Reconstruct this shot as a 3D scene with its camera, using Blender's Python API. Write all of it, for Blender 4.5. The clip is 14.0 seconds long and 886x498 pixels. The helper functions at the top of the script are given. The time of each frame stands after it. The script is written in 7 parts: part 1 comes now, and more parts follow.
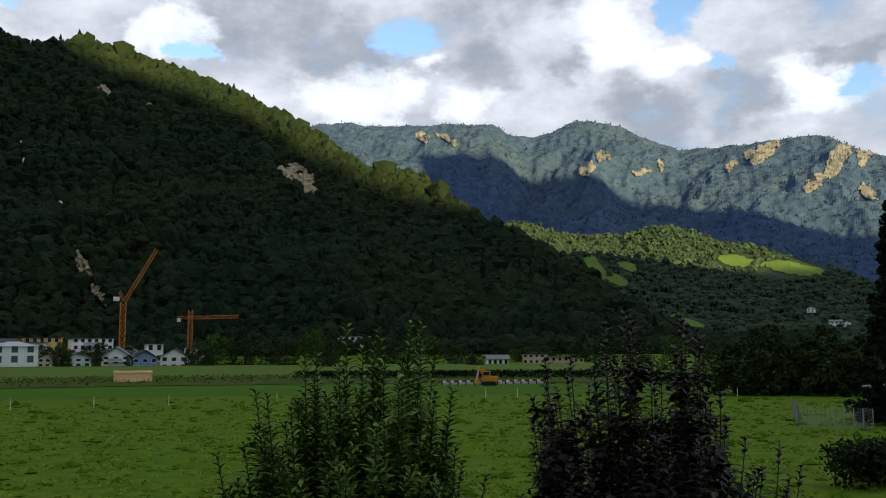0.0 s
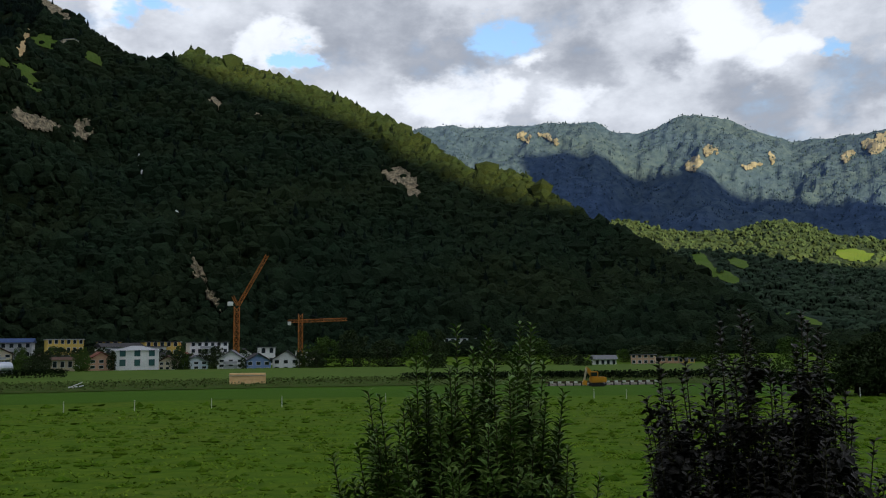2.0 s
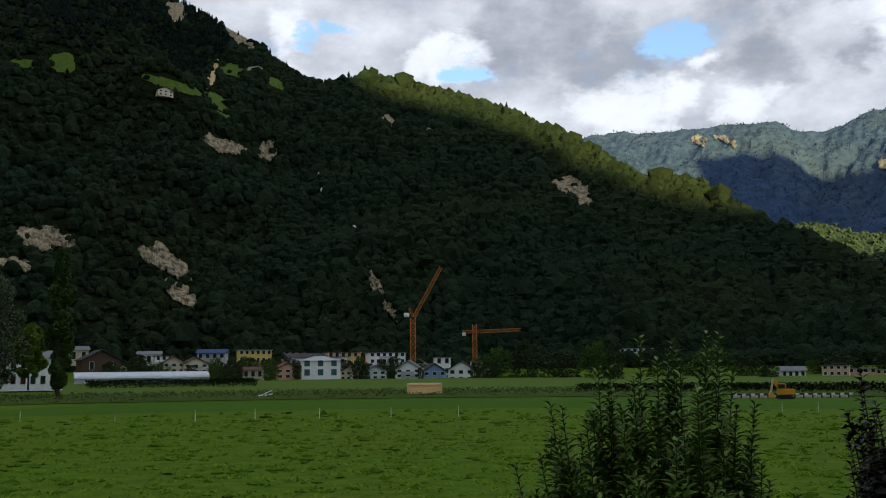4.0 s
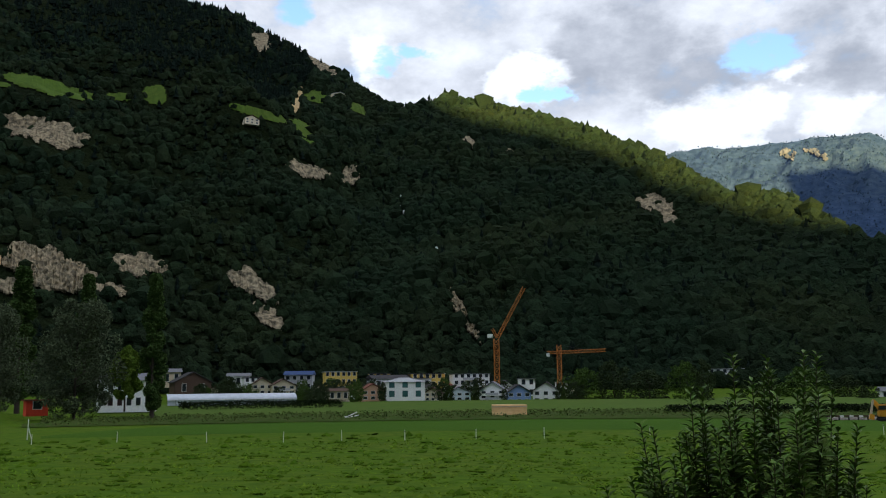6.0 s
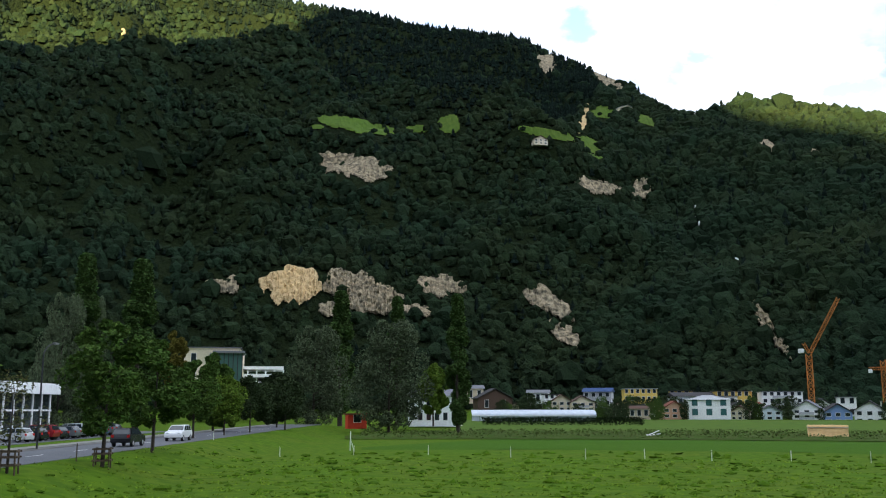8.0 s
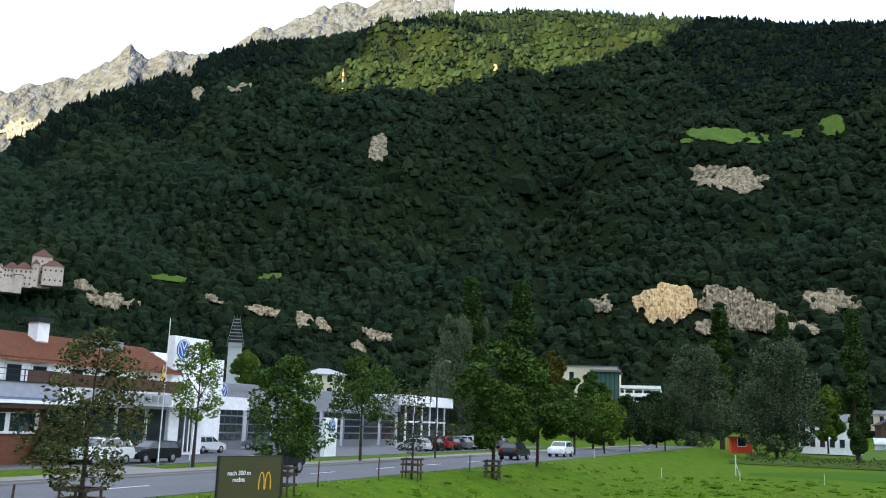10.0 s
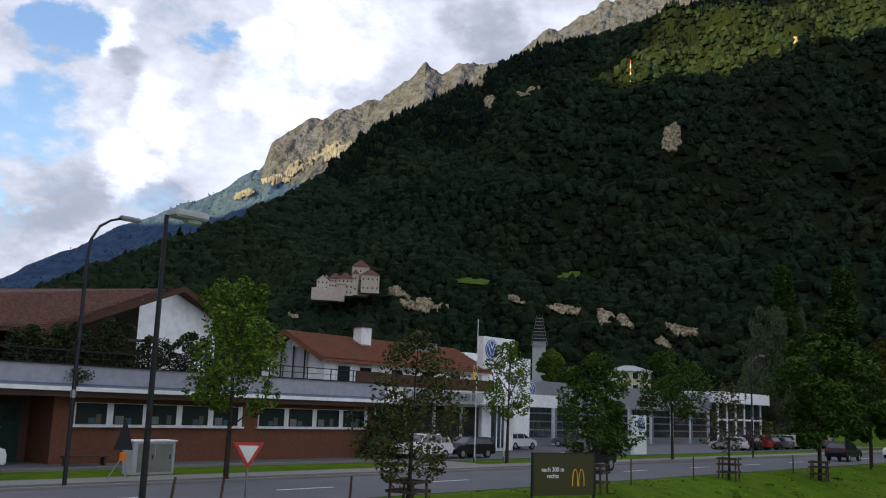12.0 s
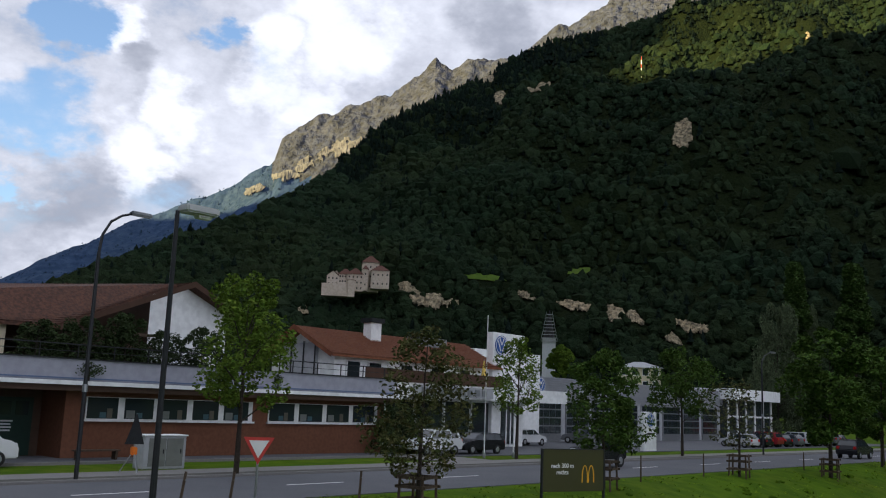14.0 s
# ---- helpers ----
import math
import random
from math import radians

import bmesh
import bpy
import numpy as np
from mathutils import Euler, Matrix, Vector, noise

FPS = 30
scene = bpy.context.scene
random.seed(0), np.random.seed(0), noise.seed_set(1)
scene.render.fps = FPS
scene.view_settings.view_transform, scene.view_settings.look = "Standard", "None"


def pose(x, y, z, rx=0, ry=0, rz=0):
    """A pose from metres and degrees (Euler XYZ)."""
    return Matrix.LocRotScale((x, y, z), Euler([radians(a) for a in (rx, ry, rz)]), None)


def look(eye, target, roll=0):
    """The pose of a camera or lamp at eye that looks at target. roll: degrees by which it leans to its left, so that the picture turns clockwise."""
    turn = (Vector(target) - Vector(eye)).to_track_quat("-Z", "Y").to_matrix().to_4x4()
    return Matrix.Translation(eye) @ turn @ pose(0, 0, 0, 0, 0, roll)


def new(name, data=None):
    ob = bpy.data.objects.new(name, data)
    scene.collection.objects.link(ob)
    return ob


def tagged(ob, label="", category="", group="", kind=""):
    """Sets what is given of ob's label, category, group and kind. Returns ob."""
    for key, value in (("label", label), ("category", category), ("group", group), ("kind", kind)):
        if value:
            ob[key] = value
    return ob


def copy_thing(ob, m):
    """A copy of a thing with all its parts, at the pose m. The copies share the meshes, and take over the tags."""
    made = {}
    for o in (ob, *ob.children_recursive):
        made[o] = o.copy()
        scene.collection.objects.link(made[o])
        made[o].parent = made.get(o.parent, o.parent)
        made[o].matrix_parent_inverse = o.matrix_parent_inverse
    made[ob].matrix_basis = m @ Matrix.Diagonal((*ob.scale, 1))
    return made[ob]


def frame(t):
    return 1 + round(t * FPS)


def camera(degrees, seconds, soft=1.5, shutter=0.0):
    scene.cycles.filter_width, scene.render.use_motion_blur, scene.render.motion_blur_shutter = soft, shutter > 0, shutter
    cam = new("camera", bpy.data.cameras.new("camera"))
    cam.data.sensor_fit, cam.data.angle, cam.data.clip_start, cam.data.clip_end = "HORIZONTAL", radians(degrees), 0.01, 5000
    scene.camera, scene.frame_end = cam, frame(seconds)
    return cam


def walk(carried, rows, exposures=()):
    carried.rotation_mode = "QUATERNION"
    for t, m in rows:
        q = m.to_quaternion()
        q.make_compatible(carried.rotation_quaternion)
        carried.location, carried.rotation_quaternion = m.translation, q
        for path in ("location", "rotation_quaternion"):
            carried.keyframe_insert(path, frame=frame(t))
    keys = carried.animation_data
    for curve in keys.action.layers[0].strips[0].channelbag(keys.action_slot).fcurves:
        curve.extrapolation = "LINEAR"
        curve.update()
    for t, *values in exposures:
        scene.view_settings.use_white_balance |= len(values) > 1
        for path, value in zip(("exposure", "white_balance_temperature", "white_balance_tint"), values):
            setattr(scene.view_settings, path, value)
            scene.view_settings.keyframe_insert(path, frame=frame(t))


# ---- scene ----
from mathutils.bvhtree import BVHTree

# ---- camera and its way: a turn to the left at arm's length, from an upper floor ----
cam = camera(51.65, 14.0, soft=1.1)
EYE, ARM = 5.0, 0.35
ROWS = [
    (0.0, -0.00, 6.48, -0.32),
    (0.5, 2.01, 6.58, -0.20),
    (1.0, 2.60, 6.61, -0.51),
    (1.5, 4.45, 6.70, -0.56),
    (2.0, 6.53, 6.61, -0.73),
    (2.5, 8.97, 6.61, -0.86),
    (3.0, 12.75, 6.92, -0.89),
    (3.2, 14.14, 7.00, -0.77),
    (5.5, 19.86, 8.24, -0.89),
    (6.0, 22.50, 8.74, -0.70),
    (6.5, 28.12, 9.14, -0.31),
    (7.0, 33.09, 9.46, -0.17),
    (7.5, 37.18, 9.69, -0.01),
    (7.7, 38.66, 9.84, -0.00),
    (9.8, 60.92, 10.31, 1.18),
    (10.0, 64.23, 10.70, 1.93),
    (10.5, 69.55, 10.55, 1.43),
    (11.0, 75.28, 10.36, 1.87),
    (11.5, 79.90, 10.17, 1.92),
    (12.0, 82.94, 9.91, 1.98),
    (12.5, 83.12, 9.80, 2.05),
    (13.0, 83.81, 9.61, 2.04),
    (13.5, 83.71, 9.60, 2.09),
    (14.0, 83.56, 9.63, 2.20),
]


def bearing(az, el=0.0):
    a, e = radians(az), radians(el)
    return Vector((-math.sin(a) * math.cos(e), math.cos(a) * math.cos(e), math.sin(e)))


path = []
for t, yaw, pitch, roll in ROWS:
    eye = bearing(yaw) * ARM + Vector((0, -ARM, EYE))
    path.append((t, look(eye, eye + bearing(yaw, pitch), roll)))
walk(cam, path, [(t, s, k, 10 if t < 10.5 else 14) for t, s, k in ((0.0, 1.46, 5850), (3.2, 1.34, 5850), (5.5, 1.56, 5800), (6.5, 1.80, 5700), (7.7, 2.34, 5600), (10.0, 2.90, 5450), (11.0, 2.15, 5600), (12.5, 1.54, 5750), (14.0, 1.50, 5750))])

# ---- sky, clouds and sun ----
SUN_AZ, SUN_EL = -150.0, 14.0
sun = new("sun", bpy.data.lights.new("sun", "SUN"))
sun.data.energy, sun.data.angle, sun.data.color = 5.0, radians(0.6), (1.0, 0.73, 0.27)
sun.matrix_world = look(bearing(SUN_AZ, SUN_EL) * 100, (0, 0, 0))

world = bpy.data.worlds.new("evening_sky")
scene.world = world
world.use_nodes = True
WN, WL = world.node_tree.nodes, world.node_tree.links
WN.clear()


def wnode(kind, inputs=(), **attrs):
    n = WN.new(kind)
    for k, v in attrs.items():
        setattr(n, k, v)
    for i, v in inputs:
        if isinstance(v, bpy.types.NodeSocket):
            WL.new(v, n.inputs[i])
        else:
            n.inputs[i].default_value = v
    return n


def wmath(op, a, b=0.0, c=0.0):
    return wnode("ShaderNodeMath", [(0, a), (1, b), (2, c)], operation=op).outputs[0]


def wstep(v, lo, hi, a=0.0, b=1.0):
    return wnode("ShaderNodeMapRange", [(0, v), (1, lo), (2, hi), (3, a), (4, b)], interpolation_type="SMOOTHSTEP").outputs[0]


def wmix(f, a, b):
    n = wnode("ShaderNodeMix", data_type="RGBA")
    for i, v in ((0, f), (6, a), (7, b)):
        if isinstance(v, bpy.types.NodeSocket):
            WL.new(v, n.inputs[i])
        else:
            n.inputs[i].default_value = v if i == 0 else (*v, 1)
    return n.outputs[2]


sky = wnode("ShaderNodeTexSky", sky_type="NISHITA", sun_disc=False, sun_elevation=radians(SUN_EL), sun_rotation=radians(-SUN_AZ), air_density=1.0, dust_density=0.6)
way = wnode("ShaderNodeTexCoord").outputs["Generated"]
flat = wnode("ShaderNodeMapping", [(0, way), (3, (1.0, 1.0, 1.7))]).outputs[0]
big = wnode("ShaderNodeTexNoise", [(0, flat), (2, 4.2), (3, 7.0), (4, 0.56), (5, 2.1)]).outputs[0]
fine = wnode("ShaderNodeTexNoise", [(0, flat), (2, 9.0), (3, 8.0), (4, 0.6)]).outputs[0]
warp = wnode("ShaderNodeTexNoise", [(0, flat), (2, 6.0), (3, 6.0), (4, 0.6)]).outputs[1]
warp = wnode("ShaderNodeVectorMath", [(0, warp), (1, (0.5, 0.5, 0.5))], operation="SUBTRACT").outputs[0]
bent = wnode("ShaderNodeVectorMath", [(0, warp), (1, (0.21, 0.21, 0.21)), (2, way)], operation="MULTIPLY_ADD").outputs[0]


def puff(az, el, radius, soft=0.35):
    """1 within a ragged patch of the sky round a bearing, 0 outside it."""
    d = wnode("ShaderNodeVectorMath", [(0, bent), (1, tuple(bearing(az, el)))], operation="DISTANCE").outputs["Value"]
    return wstep(d, radians(radius), radians(radius) * soft)


def union(values):
    out = values[0]
    for v in values[1:]:
        out = wmath("MAXIMUM", out, v)
    return out


holes = union([puff(*p) for p in ((3.0, 20.2, 2.6), (15.0, 17.2, 1.5), (-15.0, 20.5, 2.2), (-24.5, 16.5, 2.0), (-17.0, 16.4, 1.2), (24.8, 19.4, 2.0), (22.7, 20.6, 1.6), (31.6, 23.9, 2.6), (3.1, 20.5, 1.6), (108.7, 15.9, 4.5), (98.8, 21.9, 2.2), (107.5, 21.2, 2.5), (109.3, 10.3, 2.0))])
white = union([puff(*p) for p in ((-10.8, 19.0, 3.6), (-14.2, 17.1, 2.6), (5.9, 15.4, 2.8), (1.5, 18.5, 1.4), (-22.4, 16.2, 2.8), (17.4, 18.5, 2.0), (-1.4, 15.4, 2.4), (26.4, 19.6, 2.4), (15.6, 17.8, 2.4), (3.5, 15.5, 2.2), (90.2, 22.2, 4.2), (92.8, 17.6, 3.4), (103.1, 13.8, 3.0), (100.1, 16.5, 2.6), (95.1, 20.1, 3.4), (105.5, 21.2, 2.0), (46, 30, 10))])
grey = union([puff(*p) for p in ((13.0, 20.0, 4.0), (6.6, 18.6, 3.6), (-2.5, 17.7, 3.2), (-7.2, 17.9, 2.2), (-19.1, 14.2, 3.0), (-13.1, 14.5, 3.0), (-24.0, 18.5, 2.0), (10.2, 20.3, 4.0), (80.9, 23.3, 3.6), (103.7, 19.0, 2.4), (106.3, 10.1, 4.0), (100.7, 12.0, 2.2), (50, 30, 12), (-2, 25, 6))])
thick = wstep(wmath("SUBTRACT", wmath("MULTIPLY_ADD", fine, 0.8, wmath("MULTIPLY", big, 0.45)), wmath("MULTIPLY", holes, 0.34)), 0.26, 0.58)
shade = wstep(wmath("ADD", wmath("MULTIPLY_ADD", fine, 1.0, wmath("MULTIPLY", white, 0.36)), wmath("MULTIPLY", grey, -0.20)), 0.14, 0.90)
cloud = wmix(shade, (0.40, 0.41, 0.44), (1.12, 1.10, 1.08))
blue_bg = wnode("ShaderNodeBackground", [(0, sky.outputs[0]), (1, 0.085)])
height = wnode("ShaderNodeSeparateXYZ", [(0, way)]).outputs[2]
evening = wnode("ShaderNodeVectorMath", [(0, way), (1, tuple(bearing(-105, 8)))], operation="DOT_PRODUCT").outputs["Value"]
ahead = wnode("ShaderNodeVectorMath", [(0, way), (1, tuple(bearing(40, 10)))], operation="DOT_PRODUCT").outputs["Value"]
lid = wmath("MULTIPLY", wstep(height, 0.46, 0.72, 1.0, 1.12), wstep(ahead, -0.5, 0.3, 0.95, 1.0))
glow = wmath("MULTIPLY", wstep(evening, 0.25, 0.95), wstep(height, 0.1, 0.5, 1.5, 0.3))
cloud_bg = wnode("ShaderNodeBackground", [(0, cloud), (1, wmath("MULTIPLY", wmath("ADD", lid, glow), 0.35))])
mixed = wnode("ShaderNodeMixShader", [(0, thick), (1, blue_bg.outputs[0]), (2, cloud_bg.outputs[0])])
out = wnode("ShaderNodeOutputWorld", [(0, mixed.outputs[0])])

# ---- materials ----
def material(name, base, rough=0.8, metal=0.0, grain=None, coarse=None, island=0.0, bump=0.0, bump_scale=20.0, spec=0.3, per_object=0.0):
    """A procedural surface. grain, coarse: (scale, second colour, amount); island: spread of brightness from piece to piece."""
    m = bpy.data.materials.new(name)
    m.use_nodes = True
    N, L = m.node_tree.nodes, m.node_tree.links
    b = N["Principled BSDF"]
    b.inputs["Roughness"].default_value, b.inputs["Metallic"].default_value, b.inputs["Specular IOR Level"].default_value = rough, metal, spec
    geo = N.new("ShaderNodeNewGeometry")
    rgb = N.new("ShaderNodeRGB")
    rgb.outputs[0].default_value = (*base, 1)
    col = rgb.outputs[0]
    for spec_, detail in ((coarse, 4), (grain, 6)):
        if not spec_:
            continue
        scale, other, amount = spec_
        t = N.new("ShaderNodeTexNoise")
        t.inputs["Scale"].default_value, t.inputs["Detail"].default_value = scale, detail
        L.new(geo.outputs["Position"], t.inputs["Vector"])
        r = N.new("ShaderNodeMapRange")
        r.inputs[1].default_value, r.inputs[2].default_value, r.inputs[4].default_value = 0.38, 0.64, amount
        L.new(t.outputs[0], r.inputs[0])
        x = N.new("ShaderNodeMix")
        x.data_type = "RGBA"
        L.new(r.outputs[0], x.inputs[0])
        L.new(col, x.inputs[6])
        x.inputs[7].default_value = (*other, 1)
        col = x.outputs[2]
    if island or per_object:
        h = N.new("ShaderNodeHueSaturation")
        src = geo.outputs["Random Per Island"]
        if per_object:
            src = N.new("ShaderNodeObjectInfo").outputs["Random"]
        s = island or per_object
        r = N.new("ShaderNodeMapRange")
        r.inputs[3].default_value, r.inputs[4].default_value = 1 - s, 1 + s
        L.new(src, r.inputs[0])
        L.new(r.outputs[0], h.inputs["Value"])
        r2 = N.new("ShaderNodeMapRange")
        r2.inputs[3].default_value, r2.inputs[4].default_value = 0.5 + 0.03 * s, 0.5 - 0.045 * s
        w = N.new("ShaderNodeMath")
        w.operation = "FRACT"
        k = N.new("ShaderNodeMath")
        k.operation = "MULTIPLY"
        k.inputs[1].default_value = 7.31
        L.new(src, k.inputs[0])
        L.new(k.outputs[0], w.inputs[0])
        L.new(w.outputs[0], r2.inputs[0])
        L.new(r2.outputs[0], h.inputs["Hue"])
        L.new(col, h.inputs["Color"])
        col = h.outputs[0]
    L.new(col, b.inputs["Base Color"])
    if bump:
        t = N.new("ShaderNodeTexNoise")
        t.inputs["Scale"].default_value, t.inputs["Detail"].default_value = bump_scale, 6
        L.new(geo.outputs["Position"], t.inputs["Vector"])
        u = N.new("ShaderNodeBump")
        u.inputs["Strength"].default_value, u.inputs["Distance"].default_value = bump, 1.2 / bump_scale
        L.new(t.outputs[0], u.inputs["Height"])
        L.new(u.outputs[0], b.inputs["Normal"])
    return m


GRASS = material("field_grass", (0.072, 0.128, 0.006), 0.95, grain=(0.9, (0.036, 0.082, 0.005), 0.7), coarse=(0.11, (0.090, 0.122, 0.012), 0.7), bump=0.2, bump_scale=5, spec=0.03)
CROP = material("smooth_meadow", (0.046, 0.100, 0.008), 0.95, grain=(1.5, (0.038, 0.086, 0.008), 0.6), coarse=(0.06, (0.056, 0.110, 0.009), 0.7), bump=0.4, bump_scale=5, spec=0.03)
WEEDS = material("rough_weeds", (0.045, 0.085, 0.012), 0.95, grain=(1.2, (0.065, 0.072, 0.022), 0.8), coarse=(0.08, (0.035, 0.070, 0.010), 0.8), bump=0.8, bump_scale=3, spec=0.03)
ALP = material("hill_meadow", (0.074, 0.122, 0.018), 0.9, grain=(0.3, (0.055, 0.098, 0.018), 0.7), coarse=(0.02, (0.088, 0.118, 0.024), 0.6), spec=0.03)
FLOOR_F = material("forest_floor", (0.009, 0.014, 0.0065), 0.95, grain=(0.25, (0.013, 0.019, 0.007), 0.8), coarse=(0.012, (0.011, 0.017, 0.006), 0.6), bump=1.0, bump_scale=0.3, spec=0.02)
# bluish shade and dark gaps between leaves are put into this colour
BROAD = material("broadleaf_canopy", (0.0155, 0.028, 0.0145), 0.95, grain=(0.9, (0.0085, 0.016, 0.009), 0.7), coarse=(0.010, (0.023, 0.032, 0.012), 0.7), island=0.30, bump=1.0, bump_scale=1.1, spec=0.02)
# spruce colour lowered further, for cloud shade on the upper slope
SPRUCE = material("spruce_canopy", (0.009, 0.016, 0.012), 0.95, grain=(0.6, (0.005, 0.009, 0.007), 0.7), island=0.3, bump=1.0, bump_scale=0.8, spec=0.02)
ROCK = material("limestone", (0.36, 0.305, 0.20), 0.95, grain=(0.35, (0.07, 0.065, 0.048), 0.9), coarse=(0.06, (0.40, 0.32, 0.20), 0.8), bump=1.0, bump_scale=0.3, spec=0.03)
SAND = material("yellow_quarry_face", (0.62, 0.45, 0.22), 0.95, grain=(0.35, (0.42, 0.31, 0.16), 0.7), coarse=(0.05, (0.50, 0.39, 0.23), 0.7), bump=1.0, bump_scale=0.3, spec=0.03)
# blue of the distance haze is mixed into this wood colour
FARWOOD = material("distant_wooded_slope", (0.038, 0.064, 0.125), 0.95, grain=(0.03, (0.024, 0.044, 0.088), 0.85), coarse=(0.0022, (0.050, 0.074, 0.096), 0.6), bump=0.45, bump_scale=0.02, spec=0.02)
HILLWOOD = material("hill_woods", (0.030, 0.048, 0.032), 0.95, grain=(0.05, (0.019, 0.032, 0.023), 0.85), coarse=(0.004, (0.045, 0.060, 0.030), 0.6), bump=1.0, bump_scale=0.05, spec=0.02)
# limestone darkened to grey-blue to stand for cloud shade on the peaks
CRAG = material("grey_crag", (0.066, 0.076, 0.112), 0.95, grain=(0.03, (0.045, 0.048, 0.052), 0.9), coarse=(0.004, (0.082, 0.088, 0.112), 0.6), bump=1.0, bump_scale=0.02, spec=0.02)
ASPHALT = material("asphalt", (0.115, 0.12, 0.13), 0.85, grain=(30, (0.085, 0.088, 0.095), 0.6), coarse=(0.4, (0.145, 0.148, 0.155), 0.6), bump=0.3, bump_scale=80, spec=0.15)
PAVING = material("light_paving", (0.20, 0.195, 0.185), 0.85, grain=(12, (0.15, 0.146, 0.14), 0.6), coarse=(0.5, (0.23, 0.22, 0.21), 0.6), spec=0.15)

# ---- the lie of the land ----
ROAD_O, ROAD_U, ROAD_V, ROAD_Z = Vector((-34.6, -0.4)), Vector((-0.661, 0.750)), Vector((-0.750, -0.661)), 1.55


def by_road(a, b, z=ROAD_Z):
    """A place a metres along the street and b metres beyond its near edge."""
    p = ROAD_O + ROAD_U * a + ROAD_V * b
    return Vector((p.x, p.y, z))


def spot(az, d, z=0.0):
    p = bearing(az) * d
    return Vector((p.x, p.y, z))


def smooth(x, a, b):
    k = np.clip((x - a) / (b - a), 0, 1)
    return k * k * (3 - 2 * k)


def hills(x, y, scale, octaves=4, seed=0.0):
    """Cheap layered waves, about -1 to 1."""
    out, amp, tot, f = 0.0, 1.0, 0.0, 1.0 / scale
    rng = np.random.RandomState(int(seed * 10) + 7)
    for _ in range(octaves):
        s = 0.0
        for _ in range(4):
            a, ph = rng.uniform(0, 2 * np.pi), rng.uniform(0, 2 * np.pi)
            s = s + np.sin((x * np.cos(a) + y * np.sin(a)) * f * 2 * np.pi * rng.uniform(0.7, 1.3) + ph)
        out, tot, amp, f = out + amp * s / 2.4, tot + amp, amp * 0.5, f * 2.05
    return out / tot


def ground_z(x, y):
    """Height of the valley floor: a level field, a low bank up to the street, and a gentle rise to the town."""
    x, y = np.asarray(x, float), np.asarray(y, float)
    b = (x - ROAD_O.x) * ROAD_V.x + (y - ROAD_O.y) * ROAD_V.y
    bank = ROAD_Z * smooth(b, -9.0, -0.5) * (1 - smooth(y, 130, 190))
    d = np.hypot(x, y)
    rise = 1.0 * smooth(d, 210, 345) + 5 * smooth(d, 360, 470)
    return np.maximum(bank, rise * (1 - 0.6 * smooth(b, -40, 0) * (d < 300))) + 0.05 * hills(x, y, 18) * (b < -10) * (d > 15)


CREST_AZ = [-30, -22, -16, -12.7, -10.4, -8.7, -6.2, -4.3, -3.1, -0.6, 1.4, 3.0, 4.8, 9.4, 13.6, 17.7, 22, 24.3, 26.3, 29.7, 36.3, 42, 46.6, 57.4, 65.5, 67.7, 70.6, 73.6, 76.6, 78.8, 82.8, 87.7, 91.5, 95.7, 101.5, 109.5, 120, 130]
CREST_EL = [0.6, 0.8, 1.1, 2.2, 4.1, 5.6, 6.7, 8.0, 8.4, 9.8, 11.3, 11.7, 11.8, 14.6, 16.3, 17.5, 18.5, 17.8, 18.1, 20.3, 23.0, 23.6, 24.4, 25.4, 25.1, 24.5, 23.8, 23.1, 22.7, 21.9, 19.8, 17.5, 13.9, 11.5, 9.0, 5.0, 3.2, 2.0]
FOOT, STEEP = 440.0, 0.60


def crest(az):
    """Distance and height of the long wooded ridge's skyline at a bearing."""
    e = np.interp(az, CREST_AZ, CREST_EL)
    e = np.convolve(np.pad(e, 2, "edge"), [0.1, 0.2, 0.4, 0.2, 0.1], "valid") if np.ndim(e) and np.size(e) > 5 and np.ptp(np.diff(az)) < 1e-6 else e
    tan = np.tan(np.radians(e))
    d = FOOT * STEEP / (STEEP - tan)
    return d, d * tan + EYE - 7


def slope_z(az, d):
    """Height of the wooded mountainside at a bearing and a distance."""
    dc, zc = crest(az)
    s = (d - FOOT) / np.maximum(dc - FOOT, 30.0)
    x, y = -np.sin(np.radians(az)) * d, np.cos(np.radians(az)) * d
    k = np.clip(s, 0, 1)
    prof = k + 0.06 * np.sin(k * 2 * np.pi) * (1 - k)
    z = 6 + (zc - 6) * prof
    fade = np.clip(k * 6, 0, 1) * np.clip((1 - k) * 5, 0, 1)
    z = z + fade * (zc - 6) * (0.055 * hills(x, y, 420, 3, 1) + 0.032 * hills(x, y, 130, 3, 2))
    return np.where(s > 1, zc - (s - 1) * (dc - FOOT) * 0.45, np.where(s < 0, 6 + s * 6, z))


def mesh_object(name, verts, faces, mat, smooth_shade=False, parent=None):
    me = bpy.data.meshes.new(name)
    verts, faces = np.asarray(verts, np.float32), np.asarray(faces, np.int32)
    me.vertices.add(len(verts))
    me.vertices.foreach_set("co", verts.ravel())
    k = faces.shape[1]
    me.loops.add(faces.size)
    me.loops.foreach_set("vertex_index", faces.ravel())
    me.polygons.add(len(faces))
    me.polygons.foreach_set("loop_start", np.arange(0, faces.size, k, dtype=np.int32))
    me.polygons.foreach_set("loop_total", np.full(len(faces), k, np.int32))
    me.polygons.foreach_set("use_smooth", np.full(len(faces), smooth_shade))
    me.update(calc_edges=True)
    me.validate()
    me.materials.append(mat)
    ob = new(name, me)
    if parent:
        ob.parent = parent
    return ob


def grid_faces(nu, nv):
    i = np.arange(nu - 1)[:, None] * nv + np.arange(nv - 1)[None, :]
    return np.stack([i, i + nv, i + nv + 1, i + 1], -1).reshape(-1, 4)


